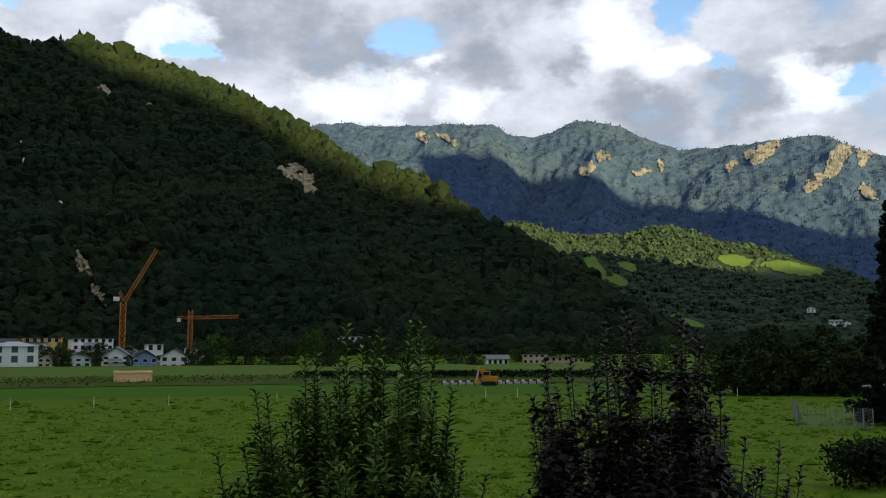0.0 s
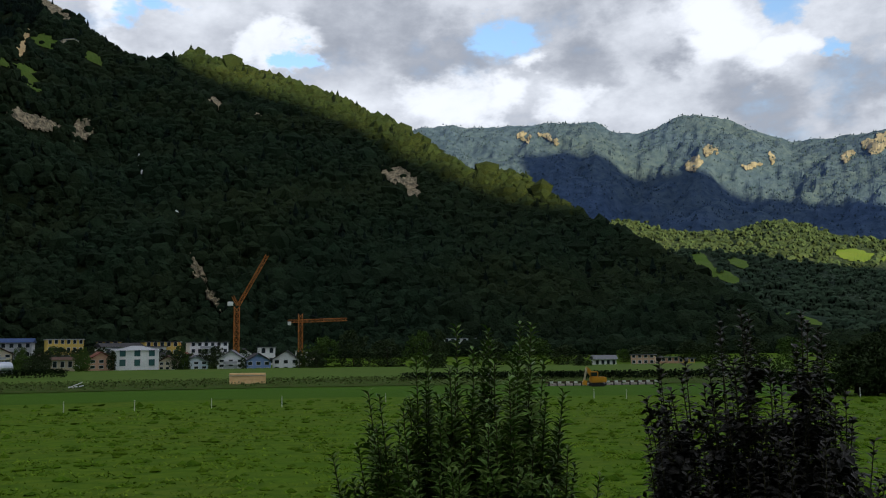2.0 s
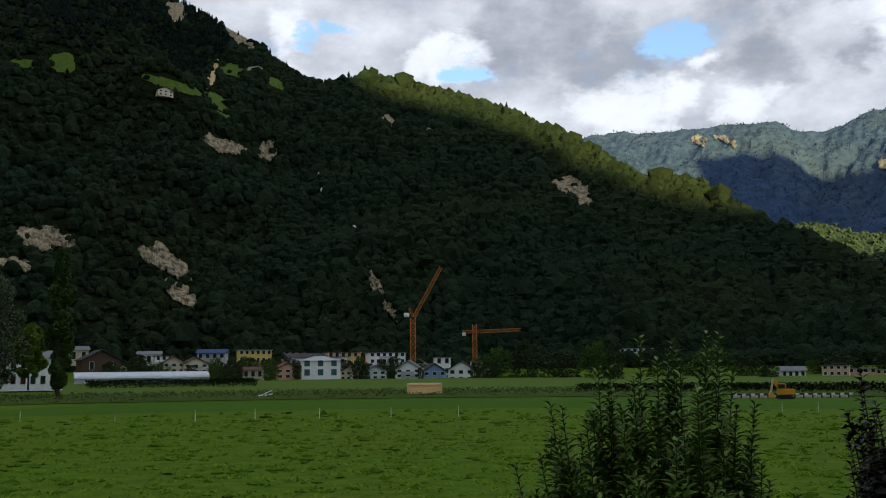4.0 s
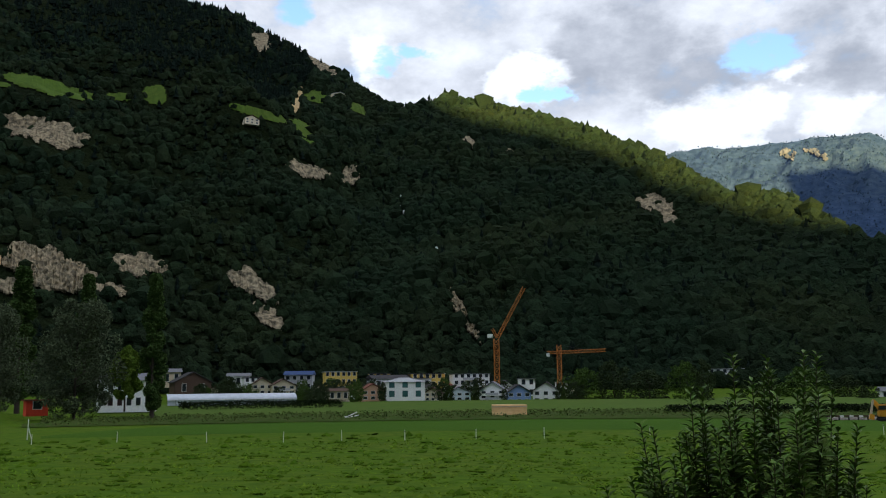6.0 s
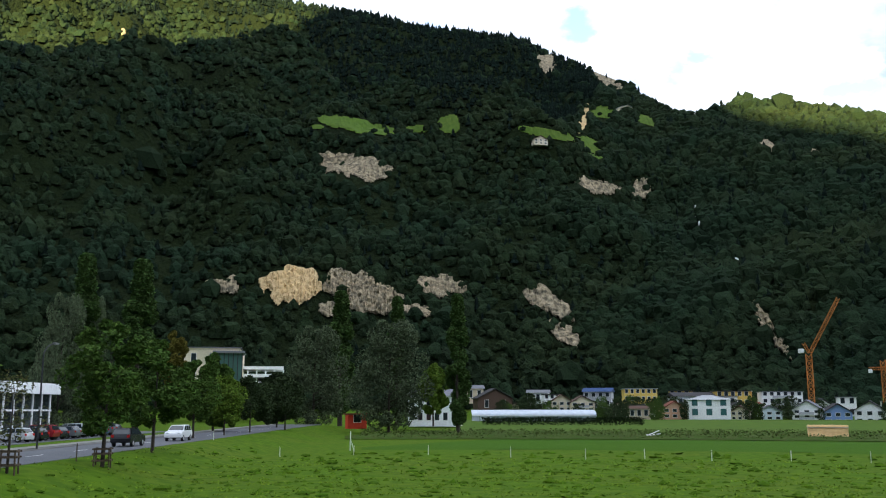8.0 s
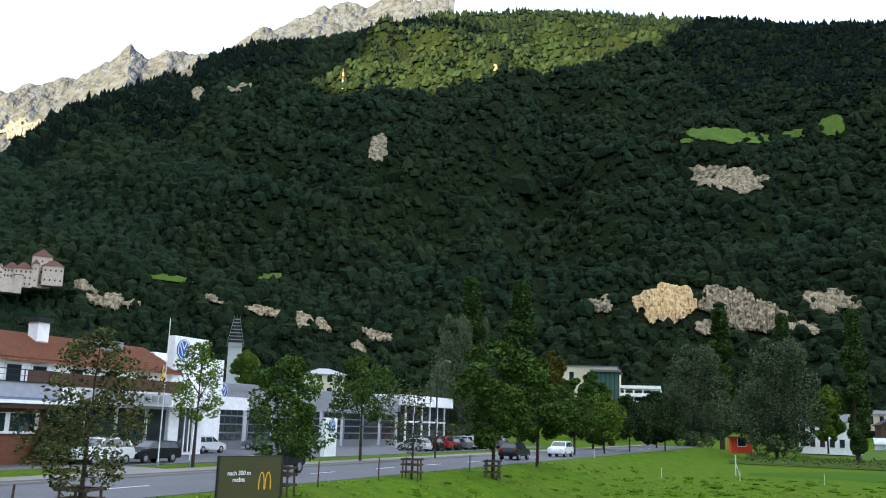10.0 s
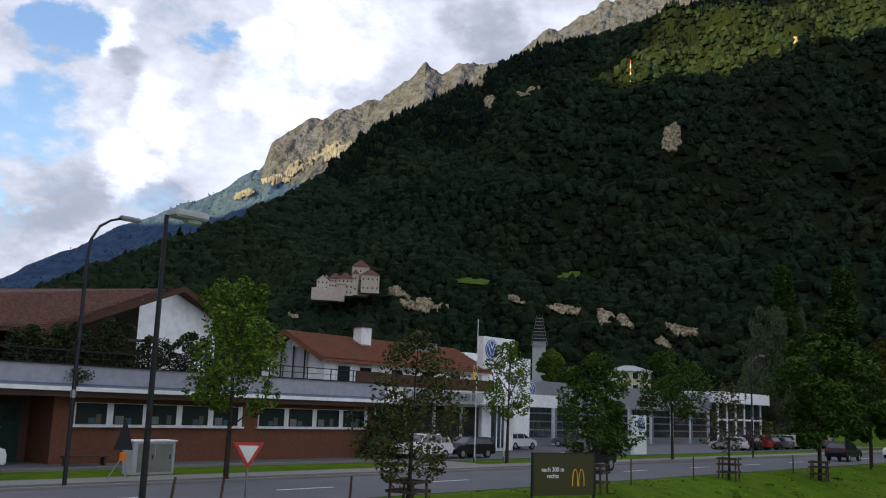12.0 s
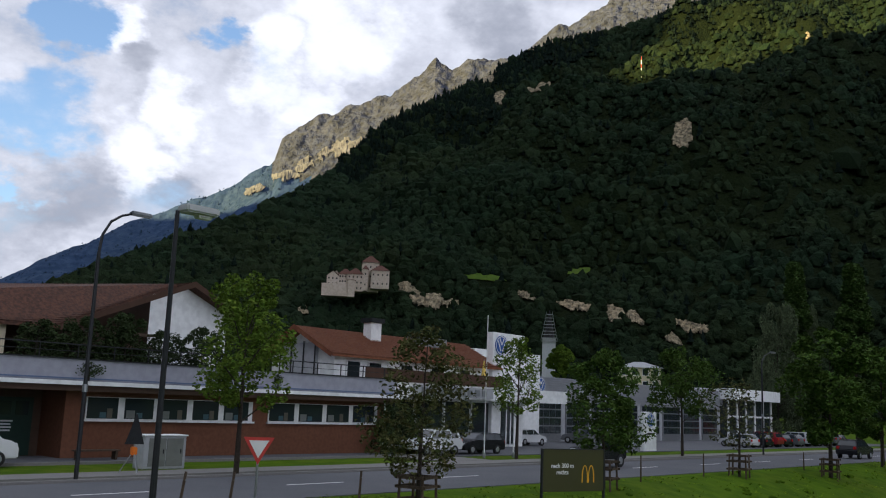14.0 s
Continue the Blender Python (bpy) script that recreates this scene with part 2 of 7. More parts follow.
# the valley floor, one sheet in rings that reaches under the hills and to the horizon
az = np.linspace(-180, 180, 361)
ds = np.concatenate([[0.01], np.geomspace(3, 480, 120), np.geomspace(520, 4900, 24)])
A, D = np.meshgrid(az, ds, indexing="ij")
X, Y = -np.sin(np.radians(A)) * D, np.cos(np.radians(A)) * D
Z = ground_z(X, Y)
Z = np.where(D > 480, 2.0, Z)
ground = tagged(mesh_object("ground", np.stack([X, Y, Z], -1).reshape(-1, 3), grid_faces(*A.shape)[:, ::-1], GRASS, True), "grazed green pasture with tufts on the level valley floor", "ground", kind="structure")

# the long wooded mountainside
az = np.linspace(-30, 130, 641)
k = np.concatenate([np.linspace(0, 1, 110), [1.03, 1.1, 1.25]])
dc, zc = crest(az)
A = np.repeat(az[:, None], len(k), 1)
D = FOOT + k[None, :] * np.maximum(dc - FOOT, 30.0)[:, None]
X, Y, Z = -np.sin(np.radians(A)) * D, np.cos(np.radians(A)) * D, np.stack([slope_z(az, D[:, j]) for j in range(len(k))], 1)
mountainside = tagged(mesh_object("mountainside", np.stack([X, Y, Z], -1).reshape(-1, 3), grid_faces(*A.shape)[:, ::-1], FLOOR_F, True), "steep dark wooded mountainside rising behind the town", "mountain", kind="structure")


def skin(ob):
    """A mesh object's surface, to be met by rays."""
    return BVHTree.FromPolygons([v.co.copy() for v in ob.data.vertices], [tuple(q.vertices) for q in ob.data.polygons])


SLOPE = skin(mountainside)


def on_slope(az, el, surface=None):
    """Distance at which the mountainside, or another surface, is met at a bearing and an elevation; none if it is missed."""
    hit = (surface or SLOPE).ray_cast(Vector((0, 0, EYE)), bearing(az, el))[0]
    return hit.xy.length if hit else None


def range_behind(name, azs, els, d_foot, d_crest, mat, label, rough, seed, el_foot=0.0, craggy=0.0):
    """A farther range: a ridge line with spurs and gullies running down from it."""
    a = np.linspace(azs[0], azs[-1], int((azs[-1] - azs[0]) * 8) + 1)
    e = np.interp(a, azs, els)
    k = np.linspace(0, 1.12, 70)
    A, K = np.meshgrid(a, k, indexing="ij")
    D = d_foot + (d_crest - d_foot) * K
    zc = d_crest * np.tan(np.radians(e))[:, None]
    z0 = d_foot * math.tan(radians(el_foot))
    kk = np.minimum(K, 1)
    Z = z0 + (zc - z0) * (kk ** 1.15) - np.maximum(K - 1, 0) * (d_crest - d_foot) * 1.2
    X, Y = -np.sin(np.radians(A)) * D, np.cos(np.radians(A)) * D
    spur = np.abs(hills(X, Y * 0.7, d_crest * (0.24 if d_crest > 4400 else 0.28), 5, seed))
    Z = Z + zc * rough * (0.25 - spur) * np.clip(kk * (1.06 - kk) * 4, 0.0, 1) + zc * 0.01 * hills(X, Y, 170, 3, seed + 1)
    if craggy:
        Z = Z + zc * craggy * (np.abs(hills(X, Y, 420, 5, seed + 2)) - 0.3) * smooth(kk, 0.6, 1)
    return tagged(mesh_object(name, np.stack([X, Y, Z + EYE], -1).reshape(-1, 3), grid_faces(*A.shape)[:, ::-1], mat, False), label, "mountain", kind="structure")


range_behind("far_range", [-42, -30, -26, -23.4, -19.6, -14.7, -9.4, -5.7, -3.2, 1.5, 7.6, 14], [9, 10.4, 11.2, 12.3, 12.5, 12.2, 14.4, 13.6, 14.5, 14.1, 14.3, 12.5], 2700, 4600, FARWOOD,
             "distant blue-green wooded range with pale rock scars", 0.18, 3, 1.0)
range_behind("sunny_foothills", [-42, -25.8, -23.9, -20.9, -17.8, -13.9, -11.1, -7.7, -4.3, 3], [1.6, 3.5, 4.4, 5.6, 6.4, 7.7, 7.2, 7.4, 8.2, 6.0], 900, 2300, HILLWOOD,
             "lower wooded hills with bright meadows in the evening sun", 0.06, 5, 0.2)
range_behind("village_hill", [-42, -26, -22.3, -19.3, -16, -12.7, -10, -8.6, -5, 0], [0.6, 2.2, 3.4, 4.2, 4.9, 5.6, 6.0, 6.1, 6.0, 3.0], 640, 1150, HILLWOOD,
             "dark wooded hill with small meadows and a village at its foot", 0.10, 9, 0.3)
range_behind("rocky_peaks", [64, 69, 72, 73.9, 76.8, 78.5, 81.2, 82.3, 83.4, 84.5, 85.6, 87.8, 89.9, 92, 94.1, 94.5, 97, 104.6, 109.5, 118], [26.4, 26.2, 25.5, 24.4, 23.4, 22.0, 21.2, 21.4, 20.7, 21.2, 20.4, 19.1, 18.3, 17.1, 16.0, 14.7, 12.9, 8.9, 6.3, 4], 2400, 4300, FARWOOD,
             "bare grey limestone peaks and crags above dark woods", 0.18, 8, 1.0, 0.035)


def dress(ob, mat, az0, az1, el0, el1, scale, level, seed):
    """Give the faces of a range between two bearings and elevations a second surface, in natural patches."""
    me = ob.data
    c = np.zeros(len(me.polygons) * 3, np.float32)
    me.polygons.foreach_get("center", c)
    c = c.reshape(-1, 3)
    a = np.degrees(np.arctan2(-c[:, 0], c[:, 1]))
    e = np.degrees(np.arctan2(c[:, 2] - EYE, np.hypot(c[:, 0], c[:, 1])))
    hit = (a > az0) & (a < az1) & (e > el0) & (e < el1) & (hills(c[:, 0], c[:, 1], scale, 3, seed) > level)
    idx = np.zeros(len(me.polygons), np.int32)
    me.polygons.foreach_get("material_index", idx)
    me.materials.append(mat)
    idx[hit] = len(me.materials) - 1
    me.polygons.foreach_set("material_index", idx)


far_range, foothills = bpy.data.objects["far_range"], bpy.data.objects["sunny_foothills"]
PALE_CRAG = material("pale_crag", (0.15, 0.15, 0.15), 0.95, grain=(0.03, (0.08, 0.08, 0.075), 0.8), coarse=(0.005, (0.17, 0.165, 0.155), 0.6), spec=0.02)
peaks = bpy.data.objects["rocky_peaks"]
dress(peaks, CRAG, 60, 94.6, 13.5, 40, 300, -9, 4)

# ---- the unseen range behind the camera, over which the evening sun comes ----
SUN_H = Vector((-math.sin(radians(SUN_AZ)), math.cos(radians(SUN_AZ)), 0))
SIDE = Vector((-SUN_H.y, SUN_H.x, 0))
p = np.linspace(-5200, 5200, 261)
# skyline heights chosen from where its shadow should end on each slope
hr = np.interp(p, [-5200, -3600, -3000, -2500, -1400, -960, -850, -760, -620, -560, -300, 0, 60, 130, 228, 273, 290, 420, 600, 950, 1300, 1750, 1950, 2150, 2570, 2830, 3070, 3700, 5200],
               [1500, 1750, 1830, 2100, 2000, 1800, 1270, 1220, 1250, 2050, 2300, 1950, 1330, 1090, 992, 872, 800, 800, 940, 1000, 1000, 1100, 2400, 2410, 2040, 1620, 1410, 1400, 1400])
hr = hr + 7 * hills(p, p * 0, 160, 3, 4)
q = np.array([-900, -500, -200, 0, 200, 900])
f = np.array([0.0, 0.45, 0.8, 1.0, 0.8, 0.0])
Pm, Qm = np.meshgrid(p, q, indexing="ij")
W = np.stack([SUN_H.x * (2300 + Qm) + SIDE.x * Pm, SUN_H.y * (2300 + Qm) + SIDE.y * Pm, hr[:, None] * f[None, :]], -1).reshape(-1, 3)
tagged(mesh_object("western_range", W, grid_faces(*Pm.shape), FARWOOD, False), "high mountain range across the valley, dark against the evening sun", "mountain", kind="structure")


# ---- bare patches of the slopes: rock faces, meadows ----
BARE = []


def lean(tilt):
    """How far a patch shifts upwards per degree of bearing, and sideways per degree of elevation."""
    return (0.0, -1 / math.tan(radians(tilt))) if abs(tilt) > 45 else (-math.tan(radians(tilt)), 0.0)


def patch(name, az, el, w, h, tilt, mat, label, category, proud, seed, ragged=0.6, surface=None, cell=0.075):
    """A ragged patch of another ground on a slope, with ledges and gaps; proud: how far it stands out."""
    ku, kv = lean(tilt)
    nu, nv = int(1.5 * w / cell) + 3, int(1.5 * h / cell) + 3
    pts, inside = {}, {}
    wide = max(0.5, min(w, h))
    for i in range(nu):
        for j in range(nv):
            x, y = (i / (nu - 1) - 0.5) * 1.5 * w, (j / (nv - 1) - 0.5) * 1.5 * h
            a, e = az + x + kv * y, el + y + ku * x
            n1 = noise.noise(Vector((a * 1.6 / wide, e * 1.6 / wide, seed * 3.7)))
            n2 = noise.noise(Vector((a * 5.5 / wide, e * 5.5 / wide, seed * 1.3)))
            n3 = noise.noise(Vector((a * 9.0, e * 3.5, seed)))
            inside[i, j] = 1 - (2 * x / w) ** 2 - (2 * y / h) ** 2 + ragged * (1.3 * n1 + 0.7 * n2)
            d = on_slope(a, e, surface)
            if d:
                far = d / 600 if surface else 1.0
                out = proud * far * (0.5 + 0.6 * n3 + 0.1 * n2) * min(1.0, max(0.0, inside[i, j]) * 3) + 0.8 * far
                p = spot(a, d - out, EYE + d * math.tan(radians(e)) + 0.3 * out)
                pts[i, j] = p
    corners = {(i, j): ((i, j), (i + 1, j), (i + 1, j + 1), (i, j + 1)) for i in range(nu - 1) for j in range(nv - 1)}
    left = {c for c, four in corners.items() if all(q in pts for q in four) and sum(inside[q] for q in four) > 0.6}
    largest = []
    while left:  # keep the largest coherent piece
        queue = [left.pop()]
        for i, j in queue:
            for c in ((i + 1, j), (i - 1, j), (i, j + 1), (i, j - 1)):
                if c in left:
                    left.remove(c)
                    queue.append(c)
        largest = max(largest, queue, key=len)
    index, verts, faces = {}, [], []
    for c in sorted(largest):
        for q in corners[c]:
            if q not in index:
                index[q] = len(verts)
                verts.append(tuple(pts[q]))
        faces.append([index[q] for q in corners[c]][::-1])
    if not faces:
        return None
    if surface is None:
        BARE.append((az, el, w, h, ku, kv))
    return tagged(mesh_object(name, verts, faces, mat, False), label, category)


for i, spec in enumerate([
    (9.13, 11.09, 3.36, 1.48, -18), (8.31, 10.06, 1.77, 0.57, -10), (20.74, 15.42, 1.59, 0.64, -25), (18.13, 14.72, 0.85, 0.42, -30), (-3.76, 5.53, 0.92, 0.78, -40), (46.71, 14.9, 4.95, 1.7, -8),
    (31.14, 13.59, 3.36, 0.99, -12), (28.42, 13.24, 1.34, 1.41, 0), (41.07, 7.57, 3.36, 1.27, -5), (42.53, 5.95, 2.12, 0.92, -10), (34.23, 6.45, 3.36, 1.63, -25), (33.51, 4.67, 2.12, 1.41, -30),
    (47.9, 6.08, 2.12, 0.85, 0), (34.12, 21.46, 1.27, 2.12, 0), (30.35, 20.17, 2.47, 1.06, -38), (54.04, 7.51, 1.06, 1.06, 0), (68.7, 16.77, 1.63, 1.84, 0), (54.59, 7.34, 2.12, 0.85, -10),
    (85.7, 6.93, 1.27, 0.92, -20), (84.1, 6.32, 2.83, 0.99, -6), (78.33, 6.86, 1.27, 0.57, -10), (75.11, 6.27, 2.61, 0.64, -8), (72.87, 5.95, 1.34, 1.48, 0), (71.59, 5.63, 1.13, 0.85, -30),
    (68.04, 5.12, 2.26, 0.78, -10), (69.32, 4.4, 1.41, 0.71, -30), (92.29, 5.35, 1.41, 0.64, 10), (81.27, 20.5, 1.41, 1.2, 0), (80.23, 19.06, 0.92, 0.78, 0), (77.79, 19.7, 1.77, 0.49, 15),
    (61.17, 21.93, 0.35, 0.5, 0),
]):
    patch("outcrop", *spec, ROCK, "pale limestone outcrop among the dark trees", "outcrop", 2.6, 10 + i, 0.65)
patch("quarry", 50.36, 7.37, 4.4, 2.5, 5, SAND, "broad yellow sandy quarry face at the foot of the woods", "quarry", 4, 5, 0.45)
patch("quarry", 46.13, 7.14, 5.3, 2.6, -14, ROCK, "grey-brown quarry face with ledges beside the yellow one", "quarry", 4.5, 6, 0.55)
for i, spec in enumerate(((21.58, 5.05, 0.9, 3.2, -62), (20.58, 3.46, 0.7, 2.1, -60))):
    patch("scree_gully", *spec, ROCK, "narrow brown scree gully running down the woods", "gully", 4, 77 + i)
WHITE_ROCK = material("pale_wall", (0.62, 0.63, 0.62), 0.7, grain=(0.5, (0.42, 0.42, 0.42), 0.6))
for i, spec in enumerate(((25.08, 11.69, 0.45, 0.6, 0), (25.03, 11.12, 0.36, 0.6, -70), (22.83, 8.4, 0.36, 0.95, -75))):
    patch("avalanche_wall", *spec, WHITE_ROCK, "small whitish retaining wall high in the woods", "wall", 6, 33 + i, 0.25)
for i, spec in enumerate([
    (46.5, 17.51, 5.65, 0.92, -8), (42.59, 17.35, 1.77, 0.49, 0), (40.51, 17.62, 1.59, 1.27, 0), (34.06, 16.92, 4.59, 0.64, -12), (31.33, 16.03, 1.41, 1.55, -55), (27.85, 17.43, 1.41, 0.64, -20),
    (30.6, 18.12, 2.12, 0.78, -10), (81.04, 7.94, 3.53, 0.42, -3), (75.18, 8.45, 2.33, 0.5, 3), (49.04, 17.32, 1.06, 0.35, 0),
]):
    patch("alpine_meadow", *spec, ALP, "bright green hillside meadow in a clearing of the woods", "meadow", 0.6, 50 + i, 0.35)
patch("landslip", 31.81, 17.76, 0.6, 2.0, 75, SAND, "sandy slip running down through the hillside meadow", "landslip", 2.0, 71, 0.4)

# the same on the farther hills
foothill_skin, village_skin, far_skin, peak_skin = skin(foothills), skin(bpy.data.objects["village_hill"]), skin(far_range), skin(peaks)
for i, spec in enumerate(((-17.74, 5.37, 2.2, 0.75, -8), (-20.89, 4.82, 3.9, 0.8, -12))):
    patch("sunny_meadow", *spec, ALP, "bright yellow-green meadow on the sunlit foothill", "meadow", 0.5, 90 + i, 0.35, foothill_skin)
for i, spec in enumerate(((-9.36, 5.3, 1.9, 1.2, -35), (-11.43, 5.2, 1.2, 0.6, -20), (-10.71, 4.43, 1.6, 0.8, -25), (-12.65, 1.6, 0.8, 0.5, 0), (-14.82, 1.6, 3.2, 0.8, -20))):
    patch("village_meadow", *spec, ALP, "small green meadow between the woods of the village hill", "meadow", 0.5, 95 + i, 0.5, village_skin)
for i, spec in enumerate(((-9.15, 11.3, 0.8, 1.5, 65), (-10.15, 12.0, 0.7, 0.8, 0), (1.48, 13.5, 1.3, 0.5, -20), (-0.26, 13.3, 1.1, 0.5, -20), (-12.44, 10.9, 1.1, 0.4, 0), (-13.58, 11.3, 0.4, 0.7, 0),
                          (-19.46, 11.6, 1.9, 1.0, 20), (-17.65, 11.0, 1.3, 0.5, 20), (-23.32, 10.6, 2.5, 1.5, 35), (-25.15, 11.0, 0.9, 1.0, 0), (-25.3, 8.9, 1.0, 1.2, -40))):
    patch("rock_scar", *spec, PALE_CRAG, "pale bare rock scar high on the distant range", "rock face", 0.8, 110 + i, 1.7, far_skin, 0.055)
# sunlit spots of the crags, lightened by a paler rock colour
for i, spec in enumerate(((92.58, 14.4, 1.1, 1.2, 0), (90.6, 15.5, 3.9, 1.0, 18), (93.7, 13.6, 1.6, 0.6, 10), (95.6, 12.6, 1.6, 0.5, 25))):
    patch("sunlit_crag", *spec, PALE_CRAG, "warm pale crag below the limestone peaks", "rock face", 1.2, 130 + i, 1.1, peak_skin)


# ---- the woods ----
def ico(level):
    bm = bmesh.new()
    bmesh.ops.create_icosphere(bm, subdivisions=level, radius=1.0)
    bm.verts.ensure_lookup_table()
    v = np.array([x.co for x in bm.verts])
    fc = np.array([[x.index for x in f_.verts] for f_ in bm.faces])
    bm.free()
    return v, fc


def cone(tiers=2, sides=6):
    v, fc = [], []
    for k_ in range(tiers):
        z0, z1, r = 0.12 + 0.38 * k_, min(1.0, 0.68 + 0.34 * k_), 0.26 - 0.1 * k_
        n0 = len(v)
        for i in range(sides):
            a = 2 * math.pi * i / sides
            rr = r * (1.25 if i % 2 else 0.75)
            v.append((rr * math.cos(a), rr * math.sin(a), z0))
        v.append((0, 0, z1))
        fc += [(n0 + i, n0 + (i + 1) % sides, n0 + sides) for i in range(sides)]
    return np.array(v), np.array(fc)


def crown(level, cut):
    """A leafy crown without its hidden underside."""
    v, fc = ico(level)
    fc = fc[v[fc][:, :, 2].mean(1) > cut]
    used = np.unique(fc)
    back = np.zeros(len(v), int)
    back[used] = np.arange(len(used))
    return v[used], back[fc]


def scatter(name, shape, places, sizes, mat, label, jitter, rng, squash=0.8, lift=0.45, soft=False):
    """Many trees of one shape joined into one mesh."""
    v, fc = shape
    n, k_ = len(places), len(v)
    a = rng.uniform(0, 2 * np.pi, n)
    c, s = np.cos(a)[:, None], np.sin(a)[:, None]
    x = v[None, :, 0] * c - v[None, :, 1] * s
    y = v[None, :, 0] * s + v[None, :, 1] * c
    z = np.repeat(v[None, :, 2], n, 0)
    P3 = np.stack([x, y, z], -1) * (1 + jitter * rng.standard_normal((n, k_, 1)))
    P3 = P3 * sizes[:, None, None] * np.array([1, 1, squash]) + places[:, None, :]
    P3[..., 2] += (sizes * lift)[:, None]
    F = (fc[None] + (np.arange(n) * k_)[:, None, None]).reshape(-1, 3)
    return tagged(mesh_object(name, P3.reshape(-1, 3), F, mat, soft), label, "forest", kind="stuff")


rng = np.random.RandomState(3)
n = 98000
ta = rng.uniform(-23, 121, n)
dcn, zcn = crest(ta)
tu = rng.uniform(0, 1, n) ** 0.95
td = FOOT - 14 + (np.maximum(dcn - FOOT, 30) + 18) * tu
tz = slope_z(ta, td)
te = np.degrees(np.arctan2(tz - EYE, td))
keep = np.ones(n, bool)
for (a, e, w, h, ku, kv) in BARE:
    tall = np.degrees(7.0 / td)
    ye = te - e - ku * (ta - a)
    ye = np.where(ye < 0, np.minimum(ye + tall * 0.6, 0), ye)
    keep &= ((ta - a - kv * ye) / (0.5 * w)) ** 2 + (ye / (0.5 * h)) ** 2 > 0.75 + 0.4 * np.sin(ta * 9 + te * 7 + a) * np.sin(te * 11 + e) - 0.6 * (rng.rand(n) < 0.10)
ta, td, tz, te = ta[keep], td[keep], tz[keep], te[keep]
P_ = np.stack([-np.sin(np.radians(ta)) * td, np.cos(np.radians(ta)) * td, tz], -1)
size = (1.9 + 1.9 * np.clip(td / 1000, 0.4, 2)) * np.exp(rng.normal(0, 0.27, len(td)))
size = size * np.where((tu[keep] > 0.95) & (ta < 25) & (rng.rand(len(td)) < 0.3), 1.35, 1.0)
# dark spruces above this line stand in for cloud shade over the lit band
line = np.interp(ta, [28, 34, 46, 52, 75, 80, 95], [19, 18.5, 19.5, 23.4, 22.6, 17.5, 12.5]) + 1.2 * np.sin(ta * 0.9)
firs = rng.rand(len(td)) < np.where((te > line) & (ta > 27), 0.85, 0.07)
near = td < 500
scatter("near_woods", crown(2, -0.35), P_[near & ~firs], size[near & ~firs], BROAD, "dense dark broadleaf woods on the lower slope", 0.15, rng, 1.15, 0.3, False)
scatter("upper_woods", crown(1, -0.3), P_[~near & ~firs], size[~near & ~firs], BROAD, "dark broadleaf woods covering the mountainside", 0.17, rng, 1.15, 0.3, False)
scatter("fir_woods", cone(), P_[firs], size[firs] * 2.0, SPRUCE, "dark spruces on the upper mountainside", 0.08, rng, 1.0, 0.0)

# the far trees carry the same haze tint in their base colour
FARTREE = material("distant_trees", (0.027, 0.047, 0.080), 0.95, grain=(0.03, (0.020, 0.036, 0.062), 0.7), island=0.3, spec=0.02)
HILLTREE = material("hillside_trees", (0.030, 0.049, 0.028), 0.95, grain=(0.05, (0.020, 0.034, 0.021), 0.7), island=0.35, spec=0.02)
for name in ("far_range", "sunny_foothills", "village_hill", "rocky_peaks"):
    src = bpy.data.objects[name]
    co = np.zeros(len(src.data.vertices) * 3, np.float32)
    src.data.vertices.foreach_get("co", co)
    co = co.reshape(-1, 3)
    if name == "rocky_peaks":
        e_ = np.degrees(np.arctan2(co[:, 2], np.hypot(co[:, 0], co[:, 1])))
        az_ = np.degrees(np.arctan2(-co[:, 0], co[:, 1]))
        co = co[(e_ < np.interp(az_, [66, 80, 88, 95, 118], [15, 14, 12.5, 14.0, 12]))]
    m_ = {"far_range": 26000, "sunny_foothills": 20000, "village_hill": 14000, "rocky_peaks": 5000}[name]
    pick = co[rng.randint(0, len(co), m_)] + np.stack([rng.uniform(-18, 18, m_), rng.uniform(-18, 18, m_), rng.uniform(-4, 0, m_)], -1)
    big_ = {"far_range": 13, "sunny_foothills": 11, "village_hill": 6.5, "rocky_peaks": 14}[name]
    a_ = np.degrees(np.arctan2(-pick[:, 0], pick[:, 1]))
    e_ = np.degrees(np.arctan2(pick[:, 2] - EYE, np.hypot(pick[:, 0], pick[:, 1])))
    bare_ = np.zeros(m_, bool)
    for (a, e, w, h) in {"sunny_foothills": ((-17.74, 5.3, 2.3, 1.0), (-20.89, 4.7, 4.0, 1.3)), "village_hill": ((-9.4, 5.2, 1.7, 1.3), (-11.4, 5.1, 1.2, 0.8), (-10.7, 4.3, 1.5, 1.0), (-14.8, 1.5, 3.0, 1.0))}.get(name, ()):
        bare_ |= ((a_ - a) * 2 / w) ** 2 + ((e_ - e) * 2 / h) ** 2 < 1
    pick, m_ = pick[~bare_], int((~bare_).sum())
    round_ = name in ("sunny_foothills", "village_hill")
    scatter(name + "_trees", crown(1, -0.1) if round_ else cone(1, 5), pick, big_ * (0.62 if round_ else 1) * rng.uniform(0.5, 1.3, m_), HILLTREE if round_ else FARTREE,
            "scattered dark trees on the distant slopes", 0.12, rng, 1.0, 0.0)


# ---- helpers for things ----
def part(name, bm, mat, parent, label="", shade=False):
    me = bpy.data.meshes.new(name)
    bm.normal_update()
    bm.to_mesh(me)
    bm.free()
    if shade:
        me.polygons.foreach_set("use_smooth", [True] * len(me.polygons))
    me.materials.append(mat)
    ob = new(name, me)
    ob.parent = parent
    return tagged(ob, label) if label else ob


